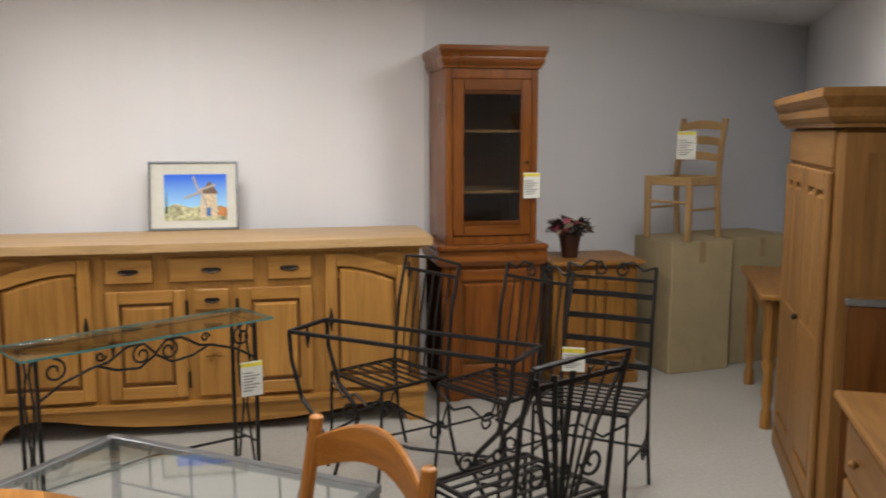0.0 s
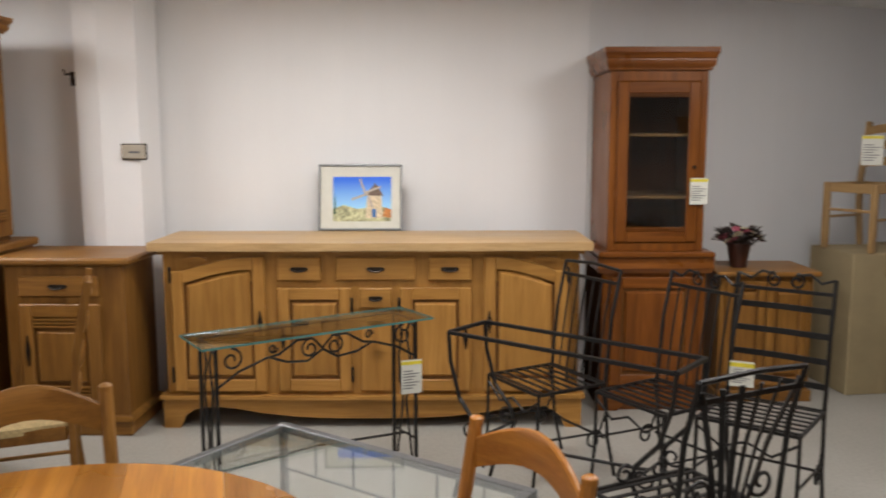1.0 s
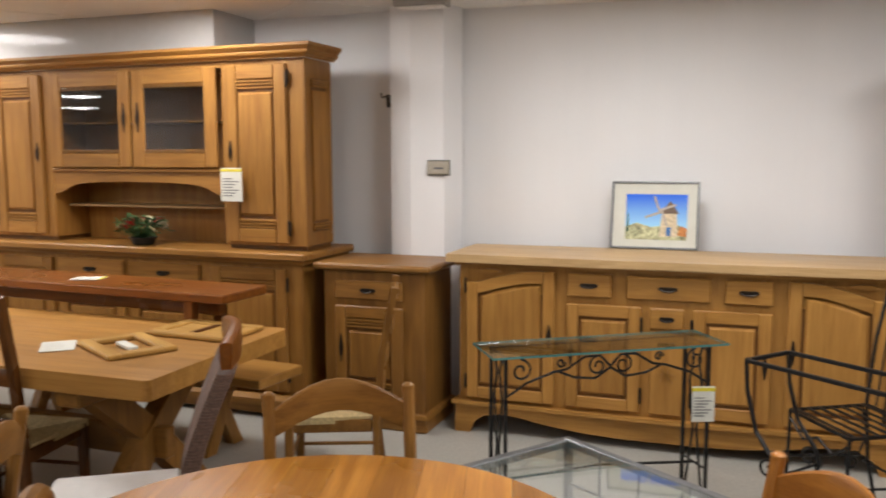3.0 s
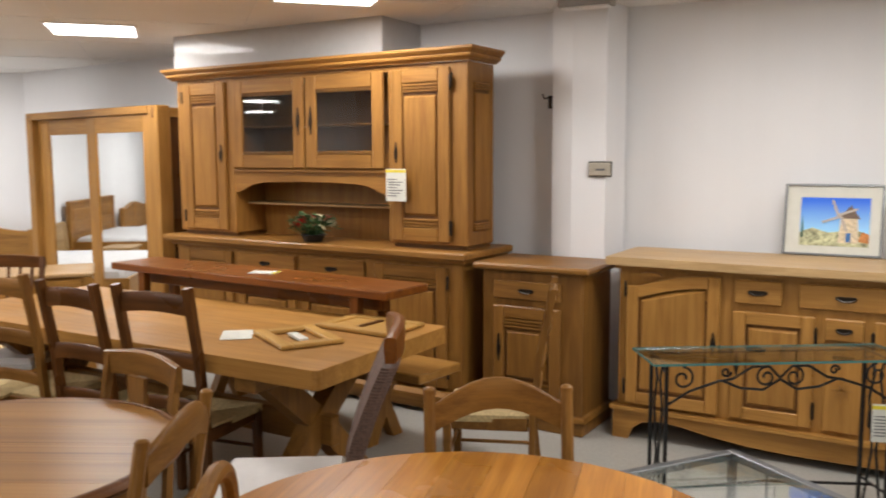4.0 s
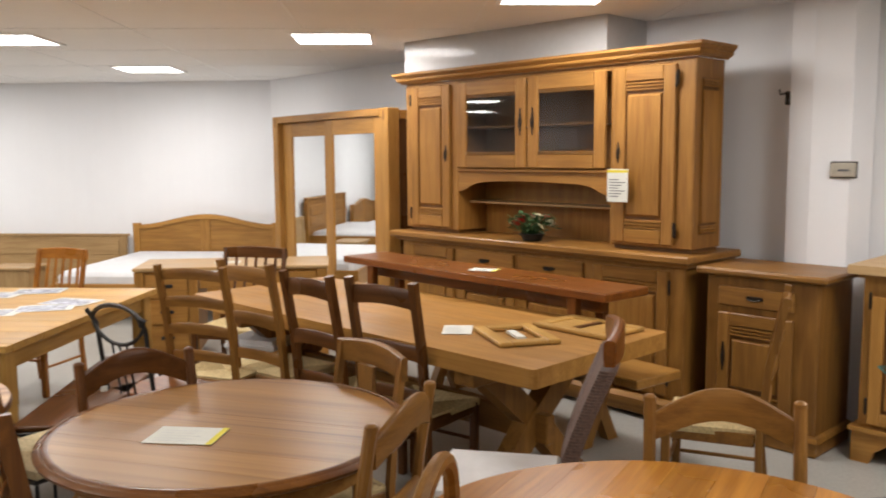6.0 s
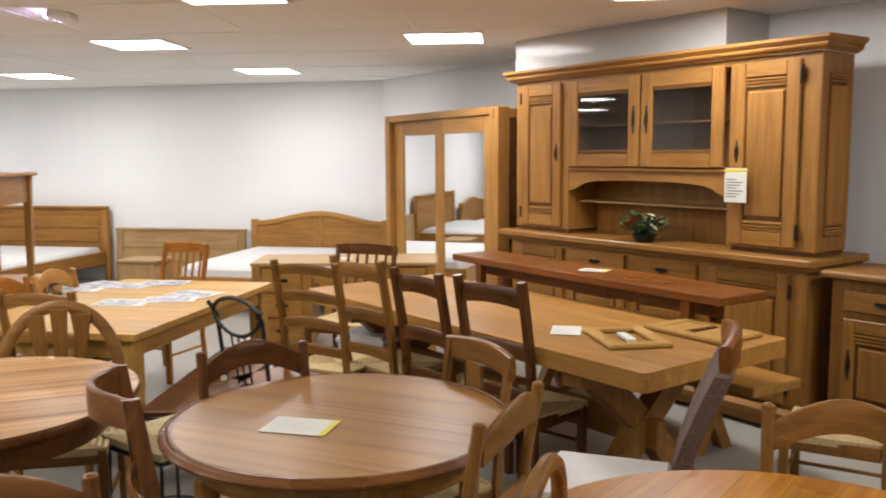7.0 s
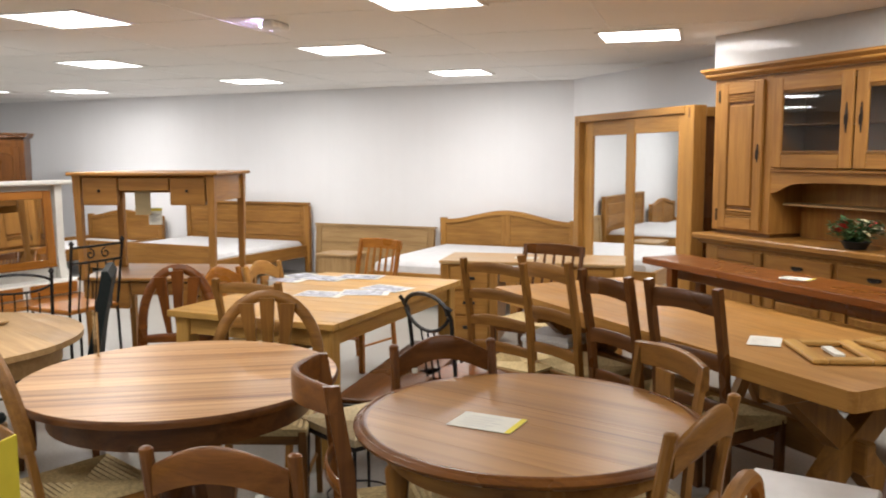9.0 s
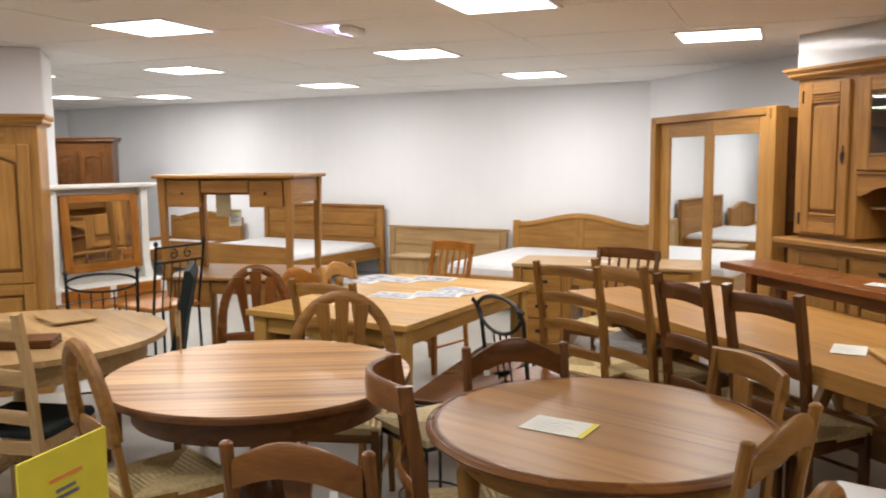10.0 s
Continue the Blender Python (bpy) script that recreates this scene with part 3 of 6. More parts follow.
def tall_glazed_cabinet():
    t = thing("display_cabinet", pose(1.236, 4.84, 0), "tall cherry-wood display cabinet with one glazed upper door", "cabinet")
    W = CHERRY
    part("base", Mesh().box(-0.30, 0.30, 0.02, 0.54, 0.0, 0.88, 0.006), W["z"], t)
    part("plinth", Mesh().prism([(-0.315, 0), (-0.2, 0), (-0.15, 0.05), (0.15, 0.05), (0.2, 0), (0.315, 0), (0.315, 0.12), (-0.315, 0.12)], 0.0, 0.025), W["x"], t)
    part("base_top", Mesh().box(-0.335, 0.335, -0.03, 0.56, 0.905, 0.94, 0.01), W["x"], t)
    part("base_frieze", Mesh().sweep([(0, 0), (0.02, 0.0), (0.035, 0.03), (0.03, 0.06), (0.035, 0.09), (0, 0.09)], [(-0.30, 0.54, 0.815), (-0.30, 0.02, 0.815), (0.30, 0.02, 0.815), (0.30, 0.54, 0.815)]), W["x"], t)
    door(t, -0.25, 0.25, 0.15, 0.79, 0.0, W, side=-1, handle="")
    # thin added sheet that darkens the side standing in the sideboard's shadow
    part("base_side", Mesh().box(-0.305, -0.3005, 0.025, 0.53, 0.001, 0.81, 0), SHADED_SIDE, t, "added dark sheet for the shade on the cabinet side")
    # upper part: an open carcass with shelves
    x, y0, y1, z0, z1 = 0.275, 0.05, 0.58, 0.94, 1.96
    for s in (-1, 1):
        part("side", Mesh().box(min(s * x, s * (x - 0.02)), max(s * x, s * (x - 0.02)), y0, y1, z0, z1, 0.003), W["z"], t)
    part("back", Mesh().box(-x + 0.02, x - 0.02, y1 - 0.012, y1, z0, z1, 0), W["z"], t)
    part("floor_board", Mesh().box(-x + 0.02, x - 0.02, y0 + 0.022, y1 - 0.012, z0, z0 + 0.05, 0), W["x"], t)
    part("ceiling_board", Mesh().box(-x + 0.02, x - 0.02, y0 + 0.022, y1 - 0.012, z1 - 0.05, z1, 0), W["x"], t)
    for z in (1.235, 1.592):
        part("shelf", Mesh().box(-x + 0.021, x - 0.021, y0 + 0.03, y1 - 0.013, z, z + 0.018, 0.002), PALE["x"], t, "pale shelf edge")
    part("front_frame", Mesh().box(-x, -0.235, y0 - 0.018, y0, z0, z1, 0.004).box(0.235, x, y0 - 0.018, y0, z0, z1, 0.004).box(-0.235, 0.235, y0 - 0.018, y0, z0, z0 + 0.05, 0.003).box(-0.235, 0.235, y0 - 0.018, y0, z1 - 0.06, z1, 0.003), W["z"], t)
    door(t, -0.233, 0.233, z0 + 0.052, z1 - 0.062, y0 - 0.03, W, side=1, glazed=True, handle="", rail=0.064)
    part("knob", Mesh().lathe(0, 0, [(0.004, 0), (0.011, 0.012), (0.004, 0.02)], 10), DARKIRON, t, at=pose(0.205, y0 - 0.03, 1.42, 90, 0, 0), smooth=True)
    cornice(t, -x, x, y0 - 0.02, y1, z1, W, 0.045, 0.125)


tall_glazed_cabinet()
price_tag(pose(1.47, 4.845, 1.36), "white price card on the cherry display cabinet door")


def low_cabinet():
    t = thing("low_cabinet", pose(1.95, 5.0, 0), "small oak cabinet with a panelled door under a potted plant", "cabinet")
    part("top", Mesh().box(-0.31, 0.31, -0.03, 0.44, 0.77, 0.80, 0.008), OAK["x"], t)
    part("body", Mesh().box(-0.28, 0.28, 0.02, 0.42, 0.07, 0.77, 0.004), OAK["z"], t)
    part("plinth", Mesh().box(-0.295, 0.295, 0.0, 0.43, 0.0, 0.07, 0.006), OAK["x"], t)
    door(t, -0.25, -0.003, 0.1, 0.74, -0.002, OAK, side=-1, handle="", rail=0.05)
    door(t, 0.003, 0.25, 0.1, 0.74, -0.002, OAK, side=1, handle="", rail=0.05)


low_cabinet()


def leaf_clump(n, rad, height, seed, size=0.03):
    r = random.Random(seed)
    m = Mesh()
    for k in range(n):
        a, e, q = r.uniform(0, 6.28), r.uniform(0, 1.35), rad * (0.45 + 0.55 * r.random())
        p = Vector((q * math.cos(a) * math.cos(e * 0.7), q * math.sin(a) * math.cos(e * 0.7), height * (0.25 + 0.75 * math.sin(e))))
        d = Vector((math.cos(a + r.uniform(-0.6, 0.6)), math.sin(a + r.uniform(-0.6, 0.6)), r.uniform(-0.3, 0.8))).normalized()
        s = d.cross(Vector((0, 0, 1))).normalized()
        L = size * r.uniform(0.8, 1.7)
        up = Vector((0, 0, L * 0.12))
        m.add([p, p + d * L * 0.5 + s * L * 0.3 + up, p + d * L, p + d * L * 0.5 - s * L * 0.3 + up], [(0, 1, 2, 3)])
        m.tube([(p.x * 0.1, p.y * 0.1, 0), tuple(p)], 0.0012, 3)
    return m


def flower_pot(name, m, pot_mat, leaf_col, blooms, label, pot_r, pot_h, rad, height, seed):
    t = thing(name, m, label, "plant")
    part("pot", Mesh().lathe(0, 0, [(pot_r * 0.7, 0), (pot_r, pot_h * 0.9), (pot_r * 1.08, pot_h * 0.9), (pot_r * 1.08, pot_h), (pot_r * 0.9, pot_h), (pot_r * 0.85, pot_h * 0.8)], 18), pot_mat, t, smooth=True)
    part("foliage", leaf_clump(190, rad, height, seed, 0.042), leaf_col, t, at=pose(0, 0, pot_h * 0.85))
    r = random.Random(seed + 7)
    for mat, count, lab in blooms:
        for k in range(count):
            a, e = r.uniform(0, 6.28), r.uniform(0.1, 1.2)
            q = rad * 0.95
            fl = Mesh()
            for ring, (n, s) in enumerate(((7, 0.026), (6, 0.018), (4, 0.010))):
                for j in range(n):
                    b = j * 6.283 / n + ring * 0.5
                    fl.add([(0, 0, 0.004 * ring), (s * math.cos(b - 0.4), s * math.sin(b - 0.4), 0.006 + 0.005 * ring), (s * 1.3 * math.cos(b), s * 1.3 * math.sin(b), 0.004 + 0.006 * ring), (s * math.cos(b + 0.4), s * math.sin(b + 0.4), 0.006 + 0.005 * ring)], [(0, 1, 2, 3)])
            part("bloom", fl, mat, t, lab, at=pose(q * math.cos(a) * math.cos(e), q * math.sin(a) * math.cos(e), pot_h * 0.85 + height * (0.3 + 0.7 * math.sin(e)), 40 * math.sin(a), -40 * math.cos(a) * -1, 0))


GREEN = plain("leaf_green", (0.045, 0.11, 0.035), 0.5, 0, 0.4, 40)
DARKLEAF = plain("dried_leaf", (0.05, 0.035, 0.03), 0.6, 0, 0.4, 40)
RED = plain("red_petal", (0.5, 0.02, 0.02), 0.6)
CREAM = plain("cream_petal", (0.75, 0.68, 0.45), 0.6)
PINK = plain("pink_petal", (0.55, 0.12, 0.18), 0.6)
POTBROWN = plain("brown_pot", (0.05, 0.018, 0.012), 0.35)
BLACKPOT = plain("black_pot", (0.01, 0.01, 0.01), 0.4)
flower_pot("dried_flowers", pose(1.83, 5.18, 0.80), POTBROWN, DARKLEAF, [(PINK, 7, "faded pink bloom"), (CREAM, 9, "cream bloom")], "dried flower bunch in a dark brown pot", 0.07, 0.15, 0.13, 0.10, 3)


# cartons and the chair on them
def carton(m, w, d, h, label):
    t = thing("cardboard_box", m, label, "box", "cardboard boxes")
    part("carton", Mesh().box(-w / 2, w / 2, -d / 2, d / 2, 0, h, 0.006), CARD, t)
    for s in (-1, 1):
        part("flap", Mesh().box(-w / 2 + 0.002, w / 2 - 0.002, min(0.003 * s, s * d / 2 * 0.98), max(0.003 * s, s * d / 2 * 0.98), h + 0.0005, h + 0.004, 0.001), CARD, t)
    part("tape", Mesh().box(-0.025, 0.025, -d / 2 - 0.0015, -d / 2 + 0.002, h - 0.14, h + 0.001, 0), plain("tape", (0.24, 0.17, 0.08), 0.3), t, "brown parcel tape")
    part("tape", Mesh().box(-0.025, 0.025, -d / 2 - 0.0015, -d / 2 + 0.002, 0.001, 0.14, 0), CARD, t)


carton(pose(2.71, 5.38, 0, 0, 0, 8), 0.47, 0.46, 0.88, "tall brown cardboard box carrying a pine chair")
carton(pose(3.24, 5.55, 0, 0, 0, 10), 0.52, 0.46, 0.88, "tall brown cardboard box standing on the floor")


# ---- seats ----
def spindle(x, y, z0, z1, r=0.016):
    n = [(r * 0.7, z0), (r, z0 + 0.02), (r, z0 + (z1 - z0) * 0.3), (r * 1.35, z0 + (z1 - z0) * 0.36), (r * 0.8, z0 + (z1 - z0) * 0.42), (r * 1.2, z0 + (z1 - z0) * 0.55), (r * 0.8, z0 + (z1 - z0) * 0.68), (r * 1.35, z0 + (z1 - z0) * 0.74), (r, z0 + (z1 - z0) * 0.8), (r, z1)]
    return Mesh().lathe(x, y, n, 10)


def rush_seat(t, w0, w1, d, z, mat=None, label="woven rush seat"):
    """Four woven triangles that dip to the middle, with wound strands."""
    mat = mat or RUSH
    a, b, c, e = Vector((-w1 / 2, -d / 2, z)), Vector((w1 / 2, -d / 2, z)), Vector((w0 / 2, d / 2, z)), Vector((-w0 / 2, d / 2, z))
    o = (a + b + c + e) / 4 - Vector((0, 0, 0.012))
    m = Mesh()
    n = 9
    for p, q in ((a, b), (b, c), (c, e), (e, a)):
        for k in range(n):
            s0, s1 = k / n, (k + 0.86) / n
            g = Vector((0, 0, 0.006))
            p0, q0, p1, q1 = p.lerp(o, s0), q.lerp(o, s0), p.lerp(o, s1), q.lerp(o, s1)
            pm, qm = p.lerp(o, (s0 + s1) / 2) + g, q.lerp(o, (s0 + s1) / 2) + g
            m.add([p0, q0, qm, pm], [(0, 1, 2, 3)])
            m.add([pm, qm, q1, p1], [(0, 1, 2, 3)])
    dn = Vector((0, 0, -0.03))
    m.add([a, b, c, e, a + dn, b + dn, c + dn, e + dn], [(0, 1, 5, 4), (1, 2, 6, 5), (2, 3, 7, 6), (3, 0, 4, 7), (7, 6, 5, 4)])
    part("seat", m, mat, t, label)


def curved_rail(w, y, z0, z1, rise, sag, thick=0.022, n=10, low=0.0):
    """A back rail: bowed backwards by sag, its upper edge arched by rise, its lower edge by low."""
    m = Mesh()
    vs, fs = [], []
    for k in range(n + 1):
        u = k / n
        x = -w / 2 + w * u
        s = math.sin(math.pi * u)
        yy = y + sag * s
        for zz, th in ((z0 + low * s, thick * 0.8), ((z0 + z1) / 2 + (low + rise) / 2 * s, thick), (z1 + rise * s - 0.006, thick * 0.9), (z1 + rise * s, thick * 0.4)):
            vs += [(x, yy - th / 2, zz), (x, yy + th / 2, zz)]
    for k in range(n):
        for j in range(3):
            b, c = k * 8 + j * 2, (k + 1) * 8 + j * 2
            fs += [(b, c, c + 2, b + 2), (b + 1, b + 3, c + 3, c + 1)]
        b, c = k * 8, (k + 1) * 8
        fs += [(b, b + 1, c + 1, c), (b + 6, c + 6, c + 7, b + 7)]
    fs += [(0, 2, 3, 1), (2, 4, 5, 3), (4, 6, 7, 5)]
    b = n * 8
    fs += [(b, b + 1, b + 3, b + 2), (b + 2, b + 3, b + 5, b + 4), (b + 4, b + 5, b + 7, b + 6)]
    return m.add(vs, fs)


def wooden_chair(name, m, label, W, style="crest", H=0.88, w=0.42, d=0.40, sh=0.45, seat="rush", group="dining chairs", sticker=False, splat=True):
    """A chair whose front looks along -y; its back posts stand at y = d/2."""
    t = thing(name, m, label, "chair", group)
    wb = w - 0.04
    lean = 0.06 if H < 0.95 else 0.09
    pr = {"ladder": 0.018, "rails": 0.021}.get(style, 0.016)

    def post(s):
        x = s * wb / 2
        yb = d / 2
        pts = [(x, yb + 0.03, 0), (x, yb, sh * 0.6), (x, yb, sh), (x, yb + lean * 0.35, sh + (H - sh) * 0.5), (x, yb + lean, H)]
        if style in ("hoop", "wheel"):
            pts = pts[:3] + [(x * 1.02, yb + lean * 0.4, sh + (H - sh) * 0.4)]
        if style == "barrel":
            q = Mesh()
            for u0, u1 in zip(pts, pts[1:]):
                q.add([(u[0] + e * 0.011, u[1] + f * 0.024, u[2]) for u in (u0, u1) for e, f in ((-1, -1), (1, -1), (1, 1), (-1, 1))], [(0, 1, 5, 4), (1, 2, 6, 5), (2, 3, 7, 6), (3, 0, 4, 7), (3, 2, 1, 0), (4, 5, 6, 7)])
            part("back_leg", q, W["z"], t)
            return
        q = Mesh().tube(pts, pr * 1.15, 8 if style == "crest" else 4)
        if style == "crest":
            q.lathe(x, yb + lean, [(pr, H - 0.012), (pr * 1.2, H - 0.002), (pr * 1.15, H + 0.008), (pr * 0.7, H + 0.014)], 10)
        part("back_leg", q, W["z"], t, smooth=True)

    for s in (-1, 1):
        post(s)
        if style == "crest":
            part("leg", spindle(s * (w / 2 - 0.02), -d / 2 + 0.02, 0, sh - 0.01, 0.018), W["z"], t, smooth=True)
        else:
            x = s * (w / 2 - 0.02)
            part("leg", Mesh().box(x - 0.019, x + 0.019, -d / 2 + 0.002, -d / 2 + 0.04, 0, sh - 0.01, 0.005), W["z"], t)
    # seat frame and stretchers
    fr = Mesh()
    fr.box(-w / 2 + 0.04, w / 2 - 0.04, -d / 2 + 0.008, -d / 2 + 0.03, sh - 0.07, sh - 0.012, 0.004)
    fr.box(-wb / 2 + 0.02, wb / 2 - 0.02, d / 2 - 0.012, d / 2 + 0.01, sh - 0.07, sh - 0.012, 0.004)
    for s in (-1, 1):
        x = s * (w / 2 - 0.025)
        fr.box(x - 0.011, x + 0.011, -d / 2 + 0.04, d / 2 - 0.018, sh - 0.07, sh - 0.012, 0.004)
    part("seat_frame", fr, W["x"], t)
    for s in (-1, 1):
        x = s * (w / 2 - 0.022)
        part("stretcher", Mesh().tube([(x, -d / 2 + 0.03, 0.2), (x * 0.97, d / 2, 0.2)], 0.009, 8), W["y"], t, smooth=True)
    part("stretcher", Mesh().tube([(-w / 2 + 0.03, -d / 2 + 0.02, 0.25), (w / 2 - 0.03, -d / 2 + 0.02, 0.25)], 0.009, 8), W["x"], t, smooth=True)
    if seat == "rush":
        rush_seat(t, wb - 0.01, w, d - 0.01, sh)
    elif seat == "wood":
        part("seat", Mesh().box(-w / 2, w / 2, -d / 2 - 0.01, d / 2 - 0.02, sh - 0.012, sh + 0.012, 0.009), W["x"], t)
    elif seat is not None:
        part("seat", Mesh().box(-w / 2, w / 2, -d / 2, d / 2 - 0.02, sh - 0.012, sh + 0.035, 0.014), seat, t, "padded seat")
    yt = d / 2 + lean
    if sticker:
        sx, zz = (-0.3, H - 0.10) if style == "crest" else (-0.08, H - 0.012)
        yy = yt + 0.014 if style == "crest" else yt - 0.024
        for s in ((1, -1) if style == "crest" else (-1,)):
            part("sticker", Mesh().box(sx * wb - 0.011, sx * wb + 0.011, yy + (0.026 if s > 0 else -0.026) - 0.001, yy + (0.026 if s > 0 else -0.026) + 0.001, zz, zz + 0.02, 0), PAPER, t, "small white paper sticker")
    if style == "crest":
        part("crest_rail", curved_rail(wb - 0.03, yt - 0.005, H - 0.115, H - 0.035, 0.068, 0.035, low=0.055), W["x"], t, smooth=True)
        part("lower_rail", curved_rail(wb - 0.03, d / 2 + 0.018, sh + 0.12, sh + 0.165, 0.02, 0.02), W["x"], t, smooth=True)
        if splat:
            part("splat", Mesh().prism([(-0.035, sh + 0.165), (0.035, sh + 0.165), (0.025, (H + sh) / 2 + 0.03), (0.04, H - 0.07), (-0.04, H - 0.07), (-0.025, (H + sh) / 2 + 0.03)], yt - 0.02, yt + 0.0), W["z"], t)
    elif style == "ladder":
        n = 4 if H > 1.0 else 3
        for k in range(n):
            z = sh + 0.11 + (H - sh - 0.16) * k / (n - 1) - 0.03
            part("slat", curved_rail(wb - 0.03, d / 2 + lean * (z - sh) / (H - sh) * 0.95, z, z + 0.05, 0.02, 0.02, 0.014, low=0.012), W["x"], t, smooth=True)
    elif style == "rails":
        for z, h in ((H - 0.12, 0.085), (sh + (H - sh) * 0.42, 0.07), (sh + 0.06, 0.06)):
            part("slat", curved_rail(wb - 0.03, d / 2 + lean * (z - sh) / (H - sh), z, z + h, 0.012, 0.012, 0.018, low=0.016), W["x"], t, smooth=True)
    elif style == "splats":
        part("crest_rail", curved_rail(wb + 0.035, yt - 0.005, H - 0.08, H + 0.005, 0.014, 0.035, 0.028, low=0.008), W["x"], t, smooth=True)
        part("lower_rail", curved_rail(wb - 0.03, d / 2 + 0.018, sh + 0.10, sh + 0.14, 0.01, 0.02), W["x"], t, smooth=True)
        for x, hw in ((0.0, 0.05),):
            part("splat", Mesh().prism([(x - hw * 0.7, sh + 0.135), (x + hw * 0.7, sh + 0.135), (x + hw, H - 0.06), (x - hw, H - 0.06)], yt - 0.03, yt - 0.014), W["z"], t)
    elif style == "slats":
        part("crest_rail", curved_rail(wb + 0.03, yt, H - 0.07, H, 0.012, 0.02, 0.024), W["x"], t, smooth=True)
        part("lower_rail", curved_rail(wb - 0.03, d / 2 + 0.015, sh + 0.07, sh + 0.11, 0, 0.015), W["x"], t, smooth=True)
        for k in range(5):
            x = -wb / 2 + wb * (k + 1) / 6
            part("slat", Mesh().tube([(x, d / 2 + 0.025, sh + 0.1), (x, yt + 0.012, H - 0.06)], 0.013, 4, 0.5), W["z"], t)
    elif style == "barrel":
        part("crest_rail", curved_rail(wb + 0.03, yt - 0.005, H - 0.085, H, 0.008, 0.10, 0.026, 14), W["x"], t, smooth=True)
        part("lower_rail", curved_rail(wb - 0.01, d / 2 + 0.02, sh + 0.14, sh + 0.18, 0.0, 0.04, 0.018), W["x"], t, smooth=True)
    elif style in ("wheel", "hoop"):
        z0 = sh + (H - sh) * 0.4
        R = wb / 2 * 1.02
        hoop = [(R * math.cos(a), d / 2 + lean * (0.4 + 0.6 * math.sin(a)), z0 + (H - z0) * math.sin(a)) for a in [math.pi * k / 16 for k in range(17)]]
        if style == "wheel":
            hoop = [(hoop[0][0], d / 2 + 0.01, sh + 0.05)] + hoop + [(hoop[-1][0], d / 2 + 0.01, sh + 0.05)]
        part("hoop", Mesh().tube(hoop, 0.027 if H > 0.95 else 0.021, 8) if style == "hoop" else Mesh().tube(hoop, 0.029, 8, 0.6), W["x"], t, smooth=True)
        if style == "wheel":
            for k, sx in enumerate((-1, 0, 1)):
                x0, x1 = sx * 0.055, sx * 0.10
                zt = z0 + (H - z0) * math.sqrt(max(0, 1 - (x1 / R) ** 2)) - 0.01
                part("splat", Mesh().prism([(x0 - 0.014, sh + 0.1), (x0 + 0.014, sh + 0.1), (x1 + 0.036, zt), (x1 - 0.036, zt)], yt - 0.04, yt - 0.022), W["z"], t)
            part("lower_rail", curved_rail(wb - 0.03, d / 2 + 0.015, sh + 0.07, sh + 0.115, 0.01, 0.015), W["x"], t, smooth=True)
        else:
            part("middle_rail", curved_rail(wb - 0.02, d / 2 + 0.03, z0 - 0.03, z0 + 0.03, 0.02, 0.02), W["x"], t, smooth=True)
    return t


def facing(L, R, back, d=0.40, lean=0.06):
    """The pose of a chair whose back's ends stand at L and R as seen; back: whether it is seen from behind."""
    dx, dy = (L[0] - R[0], L[1] - R[1]) if back else (R[0] - L[0], R[1] - L[1])
    a = math.atan2(dy, dx)
    mx, my = (L[0] + R[0]) / 2, (L[1] + R[1]) / 2
    q = d / 2 + lean
    return pose(mx + math.sin(a) * q, my - math.cos(a) * q, 0, 0, 0, math.degrees(a))


def set_at(mid, look_deg, d=0.40, lean=0.06):
    """The pose of a chair whose back's middle stands at mid and which looks along a compass angle (0 is +x, 90 is +y)."""
    a = radians(look_deg)
    q = d / 2 + lean
    return pose(mid[0] + math.cos(a) * q, mid[1] + math.sin(a) * q, 0, 0, 0, look_deg + 90)


wooden_chair("chair", pose(2.68, 5.36, 0.885, 0, 0, -62), "unfinished pine ladder chair without a seat, on a box", PALE, "ladder", 0.80, 0.37, 0.34, 0.43, seat=None, group="")
price_tag(pose(2.60, 5.16, 1.60, 0, 0, -20), "white price card hanging on the pine chair", 0.12, 0.18)


